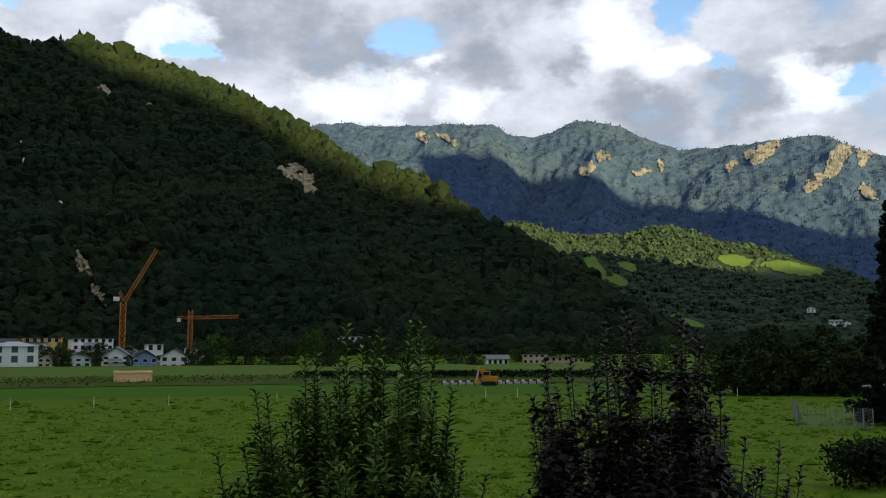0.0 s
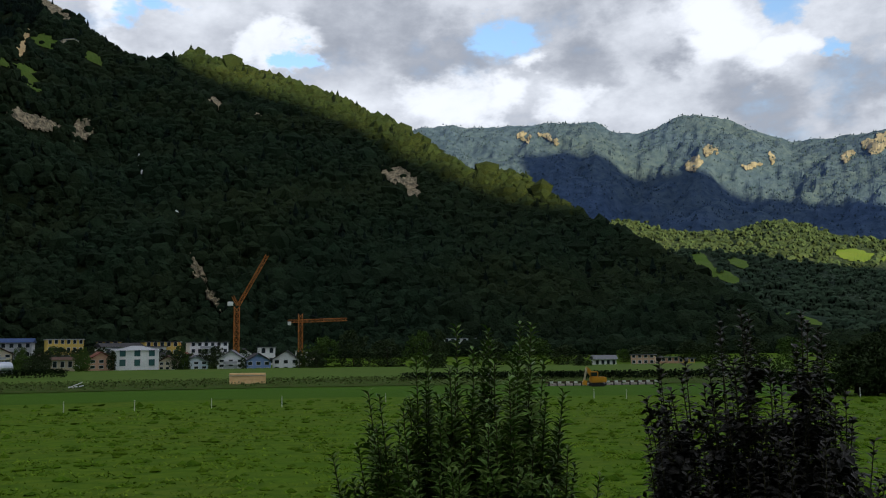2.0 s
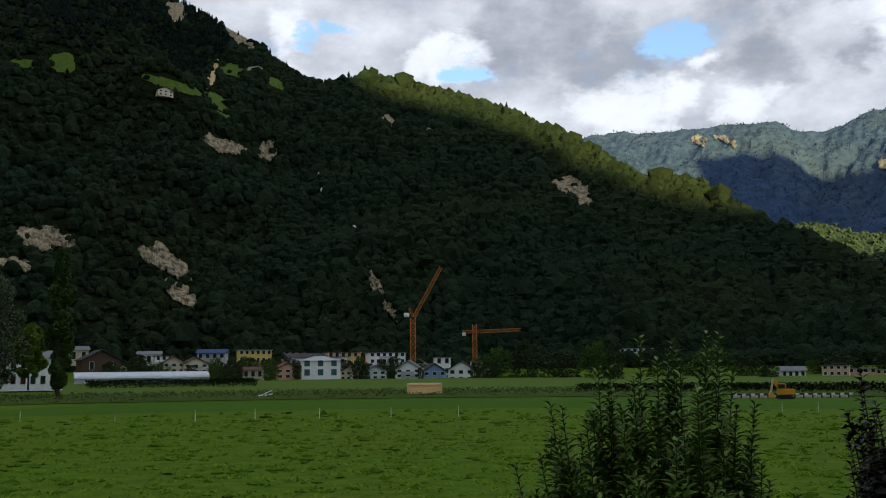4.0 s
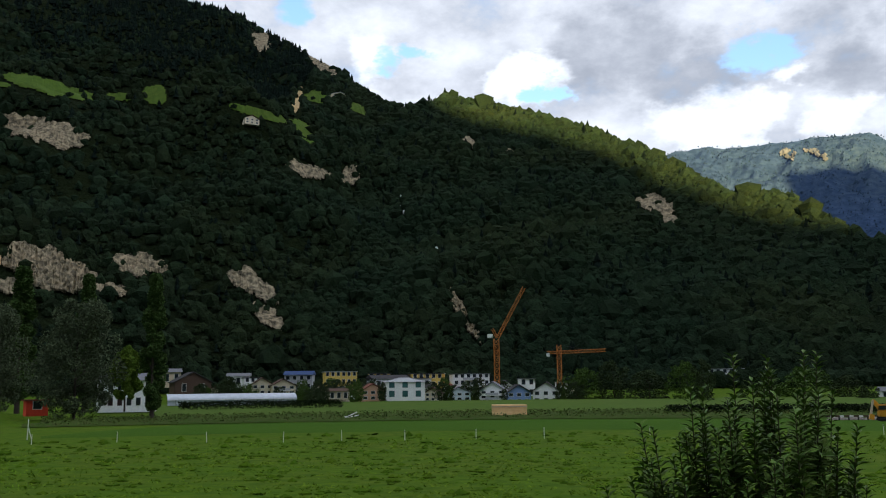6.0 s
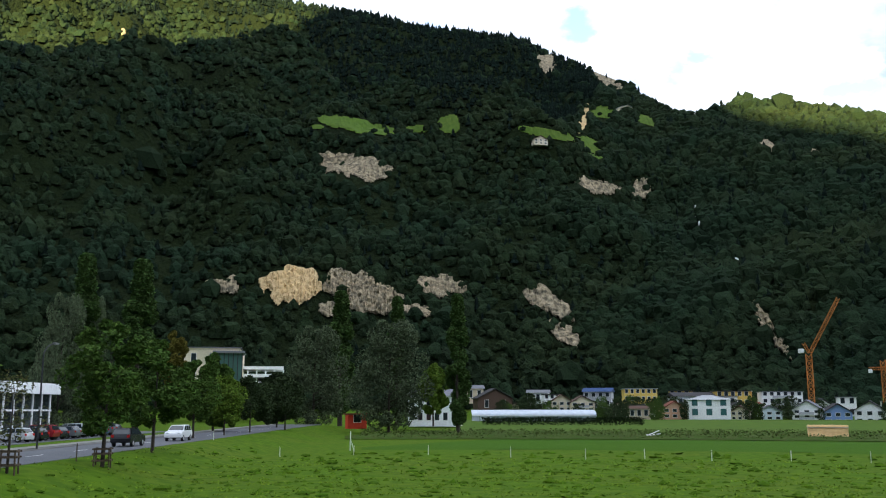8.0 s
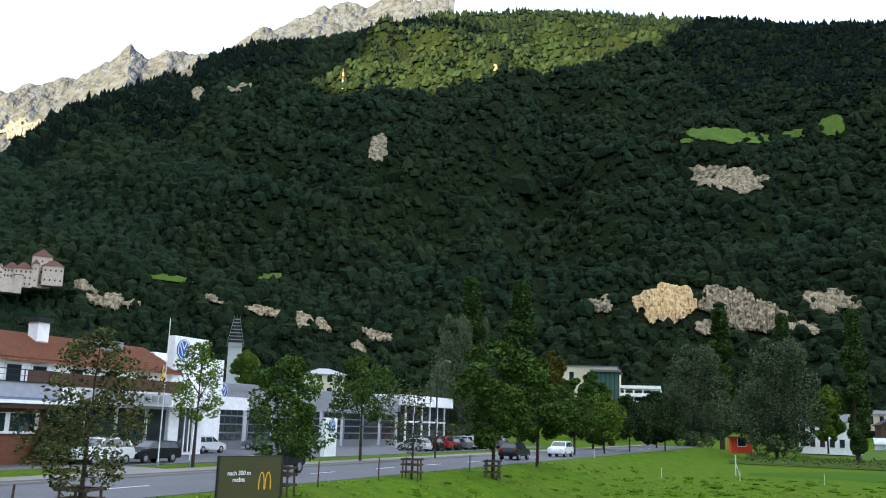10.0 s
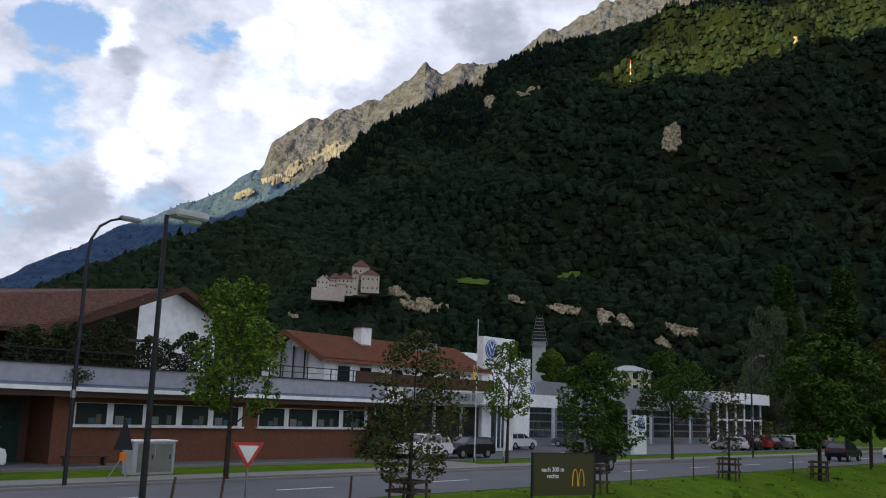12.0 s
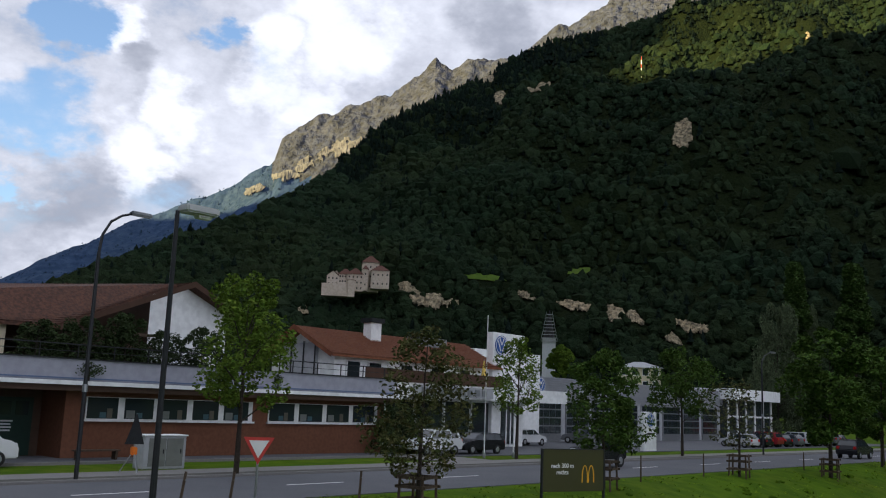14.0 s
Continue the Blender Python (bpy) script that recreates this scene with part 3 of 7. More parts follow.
def thing(name, m, label, category, group=""):
    ob = new(name)
    ob.matrix_basis = m
    return tagged(ob, label, category, group)


def box(x0, x1, y0, y1, z0, z1, bevel=0.0, bm=None):
    bm = bm or bmesh.new()
    v = bmesh.ops.create_cube(bm, size=1.0)["verts"]
    for q_ in v:
        q_.co = Vector(((x0 + x1) / 2 + q_.co.x * (x1 - x0), (y0 + y1) / 2 + q_.co.y * (y1 - y0), (z0 + z1) / 2 + q_.co.z * (z1 - z0)))
    if bevel:
        bmesh.ops.bevel(bm, geom=[e_ for e_ in bm.edges if all(w_ in v for w_ in e_.verts)], offset=bevel, segments=2, affect="EDGES")
    return bm


def rod(p0, p1, r0, r1=None, sides=8, bm=None):
    bm = bm or bmesh.new()
    p0, p1 = Vector(p0), Vector(p1)
    m = Matrix.Translation((p0 + p1) / 2) @ (p1 - p0).to_track_quat("Z", "Y").to_matrix().to_4x4()
    bmesh.ops.create_cone(bm, cap_ends=True, segments=sides, radius1=r0, radius2=r0 if r1 is None else r1, depth=(p1 - p0).length, matrix=m)
    return bm


def prism(pts, y0, y1, bm=None):
    """A solid with the outline pts in x and z, from y0 to y1."""
    bm = bm or bmesh.new()
    a = [bm.verts.new((x, y0, z)) for x, z in pts]
    b = [bm.verts.new((x, y1, z)) for x, z in pts]
    n_ = len(pts)
    bm.faces.new(a)
    bm.faces.new(b[::-1])
    for i in range(n_):
        bm.faces.new((a[i], b[i], b[(i + 1) % n_], a[(i + 1) % n_]))
    bmesh.ops.recalc_face_normals(bm, faces=bm.faces[:])
    return bm


def facing(az, d, z, turn=0.0):
    """The pose of a thing at a bearing, with its front (-y) turned to the viewer."""
    v = spot(az, d, z)
    return pose(v.x, v.y, v.z, 0, 0, az + turn)


def plain(name, c, rough=0.7, metal=0.0, spread=0.75):
    return material(name, c, rough, metal, grain=(2.5, tuple(x * spread for x in c), 0.5), coarse=(0.4, tuple(min(1, x * 1.1) for x in c), 0.5))


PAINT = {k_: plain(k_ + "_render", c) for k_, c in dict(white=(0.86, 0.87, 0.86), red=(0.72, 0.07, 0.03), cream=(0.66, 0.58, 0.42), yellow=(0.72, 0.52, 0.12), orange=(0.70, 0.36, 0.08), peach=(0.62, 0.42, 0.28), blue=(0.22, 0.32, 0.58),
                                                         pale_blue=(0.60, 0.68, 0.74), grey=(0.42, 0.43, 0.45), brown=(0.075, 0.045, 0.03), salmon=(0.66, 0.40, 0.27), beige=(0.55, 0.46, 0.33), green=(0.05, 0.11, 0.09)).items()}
ROOFS = {k_: plain(k_ + "_roofing", c, 0.85) for k_, c in dict(dark=(0.033, 0.0312, 0.033), red=(0.156, 0.051, 0.027), brown=(0.078, 0.042, 0.027), grey=(0.15, 0.156, 0.168), white=(0.36, 0.372, 0.384), solar=(0.03, 0.06, 0.156)).items()}
GLASS = material("dark_window_glass", (0.02, 0.028, 0.032), 0.08, spec=0.8)
GREENGLASS = material("greenish_window_glass", (0.05, 0.13, 0.13), 0.08, spec=0.8)
FRAME = plain("white_window_frame", (0.75, 0.75, 0.74))
STEEL = material("galvanised_steel", (0.35, 0.36, 0.37), 0.45, 0.8, grain=(8, (0.25, 0.26, 0.27), 0.6))
DARKSTEEL = material("dark_painted_steel", (0.03, 0.032, 0.035), 0.5, 0.3, grain=(6, (0.02, 0.02, 0.022), 0.5))
BARK = material("bark", (0.051, 0.039, 0.0288), 0.95, grain=(9, (0.027, 0.0216, 0.0168), 0.8), bump=1.0, bump_scale=14)
WOOD = material("weathered_wood", (0.09, 0.063, 0.042), 0.9, grain=(7, (0.054, 0.039, 0.027), 0.7), bump=0.5, bump_scale=20)


# ---- trees ----
def leafy(name, base, under, sc=3.0, var=0.35):
    return material(name, base, 0.8, grain=(sc, under, 0.6), island=var, spec=0.08)


LEAF = {"round": leafy("linden_leaves", (0.0616, 0.11, 0.0176), (0.03344, 0.06336, 0.01144)), "bright": leafy("maple_leaves", (0.1056, 0.1672, 0.0176), (0.0616, 0.1056, 0.0132)), "apple": leafy("pear_leaves", (0.066, 0.0836, 0.02464), (0.088, 0.0616, 0.02464)),
        "willow": leafy("willow_leaves", (0.088, 0.112, 0.058), (0.045, 0.064, 0.032)), "poplar": leafy("poplar_leaves", (0.05456, 0.09424, 0.02182), (0.02976, 0.05952, 0.01389)), "dark": leafy("dark_leaves", (0.0377, 0.05754, 0.01984), (0.01984, 0.03373, 0.0129)),
        "spruce": leafy("spruce_needles", (0.01152, 0.01872, 0.01152), (0.00576, 0.01008, 0.00576)), "yellow": leafy("yellowing_leaves", (0.144, 0.1224, 0.0216), (0.0792, 0.0864, 0.018))}


def leaf_mesh(centres, radii, count, size, rng, droop=0.0):
    """Loose leaf blades, each a bent pair of triangles, in clumps."""
    pick = rng.randint(0, len(centres), count)
    g = rng.standard_normal((count, 3))
    g /= np.linalg.norm(g, axis=1)[:, None]
    c = centres[pick] + g * (radii[pick] * rng.uniform(0.45, 1.0, count) ** 0.5)[:, None]
    a = rng.standard_normal((count, 3)) * np.array([1, 1, 0.6]) + np.array([0, 0, -droop])
    a /= np.linalg.norm(a, axis=1)[:, None]
    b = np.cross(a, rng.standard_normal((count, 3)))
    b /= np.linalg.norm(b, axis=1)[:, None]
    s = (size * rng.uniform(0.6, 1.3, count))[:, None]
    nrm = np.cross(a, b)
    v = np.stack([c - a * s * 0.5, c + b * s * 0.28 + nrm * s * 0.08, c + a * s * 0.5, c - b * s * 0.28 + nrm * s * 0.08], 1)
    i = np.arange(count)[:, None] * 4
    f_ = np.concatenate([i + [0, 1, 2], i + [0, 2, 3]], 1).reshape(-1, 3)
    return v.reshape(-1, 3), f_


PROTO = {}


def tree(kind, m, w, h, label, bare=0.25, leaves=2600, leaf=0.34, group="", seed=1, variant=0):
    """A tree w wide and h high at the pose m: tapered trunk, limbs and a crown of loose leaf clumps. One of a kind is built, the rest copied."""
    key = (kind, variant)
    if key not in PROTO:
        rng = np.random.RandomState(seed + 17 * variant + len(PROTO))
        top = thing({"poplar": "poplar_tree", "willow": "willow_tree", "spruce": "spruce_tree", "apple": "pear_tree"}.get(kind, "tree"), m, label, "tree", group)
        bm = bmesh.new()
        r = max(0.06, h * 0.016)
        lean = rng.uniform(-0.02, 0.02, 2) * h
        pts = [Vector((lean[0] * k_, lean[1] * k_, h * 0.86 * k_)) for k_ in (0, 0.25, 0.5, 0.75, 1)]
        for j in range(4):
            rod(pts[j] - Vector((0, 0, 0.3 if j == 0 else 0)), pts[j + 1], r * (1 - 0.24 * j), r * (1 - 0.24 * (j + 1)) + 0.01, 7, bm)
        part("trunk", bm, BARK, top)
        cen, rad = [], []
        n_ = {"poplar": 46, "spruce": 300, "willow": 70, "apple": 44}.get(kind, 52)
        for j in range(n_):
            u_ = (j + rng.rand()) / n_
            z = h * (bare + (1 - bare) * u_)
            if kind == "poplar":
                env = 0.5 * w * min(1.0, 2.4 * u_ + 0.25, 1.9 * (1.04 - u_))
            elif kind == "spruce":
                env = 0.5 * w * (1.02 - u_)
            elif kind == "willow":
                env = 0.5 * w * math.sqrt(max(0.10, 1 - (2 * u_ - 0.95) ** 2 / 1.25)) * rng.uniform(0.8, 1.12)
            else:
                env = 0.5 * w * math.sqrt(max(0.05, 1 - (2 * u_ - 0.9) ** 2 / 1.25)) * rng.uniform(0.8, 1.12)
            a = rng.uniform(0, 2 * math.pi)
            rr = env * math.sqrt(rng.uniform(0.05, 1.0)) * 0.82
            if kind == "spruce":
                z = h * (bare + (1 - bare) * round(u_ * 17) / 17) + rng.uniform(-0.1, 0.1)
                rr = env * rng.uniform(0.15, 1.0)
            cen.append((rr * math.cos(a), rr * math.sin(a), z - (0.30 * rr if kind == "spruce" else 0)))
            rad.append({"poplar": 0.24 * w, "spruce": 0.055 * w}.get(kind, max(0.07 * w, env * rng.uniform(0.16, 0.34))))
        for c_ in cen[::6]:
            z0 = max(h * bare * 0.7, c_[2] * 0.72)
            part("limb", rod((lean[0] * z0 / h, lean[1] * z0 / h, z0), c_, r * 0.34, r * 0.1, 5), BARK, top)
        v, f_ = leaf_mesh(np.array(cen), np.array(rad), leaves, leaf, rng, 0.5 if kind in ("willow",) else 0.0)
        mesh_object("crown", v, f_, LEAF[kind], False, top)
        PROTO[key] = (top, w, h)
        return top
    top, w0, h0 = PROTO[key]
    ob = copy_thing(top, m @ Matrix.Diagonal((w / w0, w / w0, h / h0, 1)))
    return tagged(ob, label, "tree", group)


# ---- the town at the foot of the mountain ----
def house(az, d, w, h, zb, wall, roof="dark", style="gable", floors=2, cols=3, label="", turn=0.0, depth=None, balcony=False, glass=None, name="house"):
    """A house seen across the field: walls, a roof with overhang, windows with frames, perhaps a balcony."""
    m = facing(az, d, zb - 0.6, turn)
    top = thing(name, m, label, "house")
    h += 0.6
    dp = depth or w * 0.8
    eave = h * (0.62 if style == "gable" else 0.8 if style in ("hip", "side") else 1.0)
    if style == "gable":
        part("wall", prism([(-w / 2, 0), (w / 2, 0), (w / 2, eave), (0, h - 0.25), (-w / 2, eave)], 0, dp), PAINT[wall], top)
        o, t_ = 0.6, 0.28
        k_ = (h - eave) / (w / 2)
        part("roof", prism([(-w / 2 - o, eave - o * k_), (0, h), (w / 2 + o, eave - o * k_), (w / 2 + o, eave - o * k_ + t_), (0, h + t_), (-w / 2 - o, eave - o * k_ + t_)], -0.7, dp + 0.7), ROOFS[roof], top)
    elif style == "side":
        part("wall", box(-w / 2, w / 2, 0, dp, 0, eave), PAINT[wall], top)
        bm = bmesh.new()
        e0, e1 = (-w / 2 - 0.6, w / 2 + 0.6), (-0.7, dp + 0.7)
        lo = [bm.verts.new((x, y, eave)) for x, y in ((e0[0], e1[0]), (e0[1], e1[0]), (e0[1], e1[1]), (e0[0], e1[1]))]
        hi = [bm.verts.new((x, dp / 2, h)) for x in e0]
        for f_ in ((lo[0], lo[1], hi[1], hi[0]), (lo[2], lo[3], hi[0], hi[1]), (lo[1], lo[2], hi[1]), (lo[3], lo[0], hi[0]), (lo[3], lo[2], lo[1], lo[0])):
            bm.faces.new(f_)
        part("roof", bm, ROOFS[roof], top)
    elif style == "hip":
        part("wall", box(-w / 2, w / 2, 0, dp, 0, eave), PAINT[wall], top)
        bm = bmesh.new()
        lo = [bm.verts.new((x, y, eave)) for x, y in ((-w / 2 - .5, -.5), (w / 2 + .5, -.5), (w / 2 + .5, dp + .5), (-w / 2 - .5, dp + .5))]
        hi = [bm.verts.new((x, dp / 2, h)) for x in (-w * 0.12, w * 0.12)]
        for f_ in ((lo[0], lo[1], hi[1], hi[0]), (lo[2], lo[3], hi[0], hi[1]), (lo[1], lo[2], hi[1]), (lo[3], lo[0], hi[0]), (lo[3], lo[2], lo[1], lo[0])):
            bm.faces.new(f_)
        part("roof", bm, ROOFS[roof], top)
    else:
        part("wall", box(-w / 2, w / 2, 0, dp, 0, h - 0.3), PAINT[wall], top)
        part("roof", box(-w / 2 - 0.4, w / 2 + 0.4, -0.4, dp + 0.4, h - 0.3, h), ROOFS[roof], top)
    zs = (eave - 0.2) / floors if eave > 2 else 2.6
    for i in range(floors):
        for j in range(cols):
            x = -w / 2 + w * (j + 0.5) / cols
            ww, wh = min(1.5, w / cols * 0.5) * (1.35 if glass else 1), zs * (0.5 if not glass else 0.66)
            z = zs * i + zs * 0.36 + 0.3
            fr = part("window", box(x - ww / 2 - .12, x + ww / 2 + .12, -0.06, 0.03, z - .12, z + wh + .12), FRAME, top)
            part("pane", box(x - ww / 2, x + ww / 2, -0.09, -0.02, z, z + wh), glass or GLASS, fr)
    if balcony:
        for i in range(1, floors):
            b_ = part("balcony", box(-w * 0.25, w * 0.25, -1.5, -0.05, zs * i + 0.1, zs * i + 0.28), PAINT["white"], top)
            part("railing", box(-w * 0.25, w * 0.25, -1.5, -1.42, zs * i + 0.28, zs * i + 1.2), PAINT["grey"], b_)
    return top


# -- rows of houses
house(24.97, 350, 15.0, 8.2, 1.62, 'white', 'white', 'hip', 2, 3, 'large white house with green-glazed corners', 4, glass=GREENGLASS)
house(23.25, 352, 6.4, 5.1, 0.79, 'cream', 'brown', 'gable', 2, 3, 'small cream house with a brown gable roof', -8)
house(26.95, 350, 8.8, 6.1, 1.40, 'salmon', 'red', 'gable', 2, 3, 'salmon house with a red gable roof', 12)
house(29.04, 350, 7.5, 4.8, 1.20, 'beige', 'brown', 'side', 1, 3, 'low beige house behind shrubs', -4)
house(32.39, 370, 9.5, 6.1, 3.75, 'cream', 'brown', 'gable', 2, 3, 'chalet with a dark brown roof and wooden balcony', 9, balcony=True)
house(33.66, 372, 8.4, 6.6, 3.88, 'cream', 'brown', 'gable', 2, 3, 'cream chalet beside the greenhouse', 6)
house(31.52, 395, 11.6, 8.0, 5.67, 'grey', 'solar', 'side', 2, 4, 'house with a roof of blue solar panels', -8)
house(37.72, 372, 14.0, 9.2, 3.68, 'brown', 'dark', 'gable', 1, 2, 'dark brown timber barn with gable roof', 12, name='barn')
house(35.10, 400, 9.1, 6.3, 6.76, 'white', 'grey', 'side', 1, 3, 'white house with a grey roof', -4)
house(34.23, 392, 7.0, 5.5, 5.49, 'white', 'dark', 'flat', 2, 3, 'white flat-roofed house behind the chalets', 9)
house(28.91, 410, 14.2, 9.1, 4.44, 'yellow', 'white', 'flat', 3, 6, 'yellow flat-roofed apartment block below the woods', 6)
house(26.63, 410, 9.1, 7.9, 4.67, 'yellow', 'dark', 'flat', 3, 3, 'yellow apartment block behind dark roofs', -8)
house(25.10, 392, 24.9, 8.3, 3.35, 'white', 'dark', 'side', 1, 6, 'long house with a wide dark roof', 12)
house(23.54, 412, 13.8, 8.0, 4.33, 'orange', 'white', 'flat', 2, 5, 'orange flat-roofed block behind dark roofs', -4)
house(20.85, 392, 15.5, 10.4, 1.24, 'white', 'grey', 'flat', 4, 6, 'white multi-storey block with long balconies', 9, balcony=True)
house(21.61, 352, 8.6, 5.1, 0.85, 'pale_blue', 'grey', 'gable', 2, 3, 'pale blue house with a grey roof', 6)
house(19.58, 348, 9.9, 8.0, -0.33, 'white', 'grey', 'gable', 3, 3, 'white gabled house with stacked balconies', -8, balcony=True)
house(17.94, 350, 9.3, 7.0, -0.53, 'blue', 'dark', 'gable', 2, 3, 'blue house with a dark gable roof', 12)
house(16.30, 352, 9.9, 7.9, -0.52, 'white', 'dark', 'gable', 2, 3, 'white house with a steep dark roof', -4)
house(17.41, 390, 6.6, 8.0, 1.37, 'white', 'grey', 'flat', 2, 2, 'white flat-roofed house behind the gables', 9)
house(38.97, 410, 7.6, 7.5, 7.91, 'beige', 'grey', 'side', 1, 2, 'beige house with a grey roof', 6)
house(41.59, 245, 13.3, 9.2, 1.0, 'white', 'grey', 'side', 2, 6, 'white farm building with an arcade', -8, depth=10)
house(-3.37, 330, 7.8, 6.8, -2.53, 'white', 'grey', 'side', 2, 4, 'pale house with a grey hipped roof', 12)
house(-5.60, 335, 8.3, 7.5, -3.10, 'peach', 'grey', 'flat', 4, 4, 'peach-coloured apartment block with four storeys', -4)
house(-7.00, 345, 9.1, 6.7, -3.36, 'salmon', 'grey', 'flat', 3, 4, 'salmon apartment block beside the peach one', 9)
house(-8.17, 350, 5.9, 6.3, -3.50, 'yellow', 'grey', 'flat', 3, 3, 'bright yellow apartment block behind trees', 6)
house(5.45, 430, 17.0, 11.5, 1.31, 'white', 'white', 'flat', 4, 6, 'white apartment building above the trees', -8)
house(23.58, 395, 13.4, 9.5, 2.57, 'yellow', 'dark', 'flat', 3, 5, 'yellow-and-dark block behind the white house', 12)
house(55.02, 300, 17.1, 14.6, 9.77, 'cream', 'grey', 'flat', 1, 3, 'hall with cream walls and a dark green glazed side', -4, depth=40)
house(71.34, 190, 8.2, 5.9, 9.2, 'cream', 'white', 'hip', 2, 4, 'cream building with a low pyramid roof', 4)
house(-15.50, 600, 10.3, 6.4, 7.25, 'white', 'grey', 'gable', 2, 3, 'white rendered house on the lower hillside', 6)
house(-16.77, 600, 9.5, 7.0, 8.56, 'white', 'grey', 'gable', 2, 3, 'white rendered house on the lower hillside', -8)
house(-17.83, 610, 12.9, 5.7, 8.54, 'cream', 'grey', 'side', 2, 4, 'cream rendered house on the lower hillside', 12)
house(-21.89, 760, 10.9, 8.6, 17.60, 'white', 'red', 'gable', 2, 3, 'white hillside house with a red roof', -4)
house(-23.18, 780, 8.9, 6.2, 22.97, 'white', 'grey', 'side', 2, 3, 'white rendered house on the lower hillside', 9)
house(-23.77, 790, 8.9, 6.2, 22.19, 'white', 'grey', 'gable', 2, 3, 'white rendered house on the lower hillside', 6)
house(-21.84, 800, 5.9, 4.6, 36.50, 'white', 'grey', 'gable', 2, 2, 'small white rendered house high on the hillside', -8)


# a second row of roofs between the first houses and the blocks below the woods
for az, d, w, h, wall, roof, style, turn, lab in (
    (36.5, 384, 9.0, 6.0, "cream", "brown", "gable", 10, "cream house with a low brown gable roof"), (33.0, 386, 8.0, 5.6, "white", "dark", "side", -6, "white house under a dark roof"),
    (30.3, 384, 8.5, 5.8, "cream", "brown", "gable", -12, "cream chalet with a brown roof among garden trees"), (29.5, 386, 11.0, 5.4, "beige", "dark", "side", 8, "beige house under a long dark roof"),
    (27.9, 384, 8.0, 5.6, "white", "red", "gable", 14, "white house with a faded red gable roof"), (27.0, 386, 12.0, 6.2, "grey", "dark", "side", -5, "grey house under a wide dark roof"),
    (23.9, 384, 10.0, 6.2, "white", "dark", "side", 6, "white house under a dark hipped roof"), (22.3, 384, 7.5, 6.0, "white", "red", "gable", -10, "small white house with a red roof"),
    (18.7, 384, 8.0, 7.2, "white", "dark", "gable", 12, "white gabled house behind the stacked balconies"), (15.2, 384, 7.0, 6.4, "white", "grey", "flat", -4, "white flat-roofed house beside the crane"),
    (14.6, 366, 6.0, 5.2, "cream", "dark", "gable", 8, "small cream house at the edge of the town")):
    v = spot(az, d)
    house(az, d, w, h, float(ground_z(v.x, v.y)) - 0.3, wall, roof, style, 2, 3, lab, turn)


# chalet and farm on the alpine meadows
for (az, el, w, h) in ((34.58, 16.61, 0.95, 0.56), (29.03, 18.24, 1.25, 0.47)):
    d = on_slope(az, el) - 8
    house(az, d, d * radians(w), d * radians(h), EYE + d * math.tan(radians(el - h / 2)), "cream", "brown" if az > 33 else "white", "gable", 2, 3, "mountain farmhouse on a hillside meadow", 20)


# open car park with white decks, and the dark glazed side of the hall
az, d, w, h, zb = 52.09, 330, 15.4, 11.2, 8.40
deck = thing("car_park", facing(az, d, zb - 1), "open multi-storey car park with white decks", "car park")
for j in range(4):
    part("deck", box(-w / 2, w / 2, 0, 18, 1 + h * (0.2 + 0.24 * j), 1 + h * (0.2 + 0.24 * j) + 1.1), PAINT["white"], deck)
for j in range(6):
    part("column", box(-w / 2 + w * j / 5 - 0.25, -w / 2 + w * j / 5 + 0.25, 0.4, 0.9, 0, h), PAINT["white"], deck)
# dark sheet standing for the shade between the decks
part("back_wall", box(-w / 2, w / 2, 12, 12.4, 0, h * 0.9), DARKSTEEL, deck)
az, d, w, h, zb = 54.05, 299, 8.4, 13.6, 9.43
side = thing("glazed_hall", facing(az, d, zb - 0.6), "hall wing with dark green glazing under a thin grey roof", "hall")
part("glazing", box(-w / 2, w / 2, -0.3, 14, 0, h), PAINT["green"], side)
for j in range(7):
    part("mullion", box(-w / 2 + w * j / 6 - 0.12, -w / 2 + w * j / 6 + 0.12, -0.42, -0.3, 0, h), DARKSTEEL, side)
part("roof", box(-w / 2 - 0.8, w / 2 + 0.8, -1.2, 15, h, h + 0.7), ROOFS["grey"], side)

# ---- tower cranes ----
CRANE = material("orange_crane_steel", (0.46, 0.17, 0.03), 0.55, 0.1, grain=(1.5, (0.36, 0.12, 0.02), 0.6))


def lattice(p0, p1, half, step, bm):
    """A square lattice mast between two points: four chords, rungs and diagonals."""
    p0, p1 = Vector(p0), Vector(p1)
    q_ = (p1 - p0).to_track_quat("Z", "Y")
    n_ = max(2, int((p1 - p0).length / step))
    c = [q_ @ Vector((sx * half, sy * half, 0)) for sx, sy in ((-1, -1), (1, -1), (1, 1), (-1, 1))]
    for k_ in range(4):
        rod(p0 + c[k_], p1 + c[k_], half * 0.20, None, 4, bm)
        for j in range(n_):
            a, b = p0.lerp(p1, j / n_), p0.lerp(p1, (j + 1) / n_)
            rod(a + c[k_], b + c[(k_ + 1) % 4], half * 0.12, None, 4, bm)
            rod(a + c[k_], a + c[(k_ + 1) % 4], half * 0.12, None, 4, bm)
    return bm


az, d, w, h, zb = 19.27, 372, 3.4, 17.7, 7.35
crane = thing("luffing_crane", facing(az, d, zb - 6), "orange luffing tower crane with a raised lattice jib", "crane")
h += 6
part("mast", lattice((0, 0, 0), (0, 0, h), 1.0, 2.2, bmesh.new()), CRANE, crane)
part("jib", lattice((0.6, 0, h + 0.5), (11.7, 0, h + 20.7), 0.6, 1.8, bmesh.new()), CRANE, crane, "raised orange jib")
part("counter_jib", lattice((0.3, 0, h + 0.5), (-1.6, 0, h + 4.2), 0.45, 1.4, bmesh.new()), CRANE, crane)
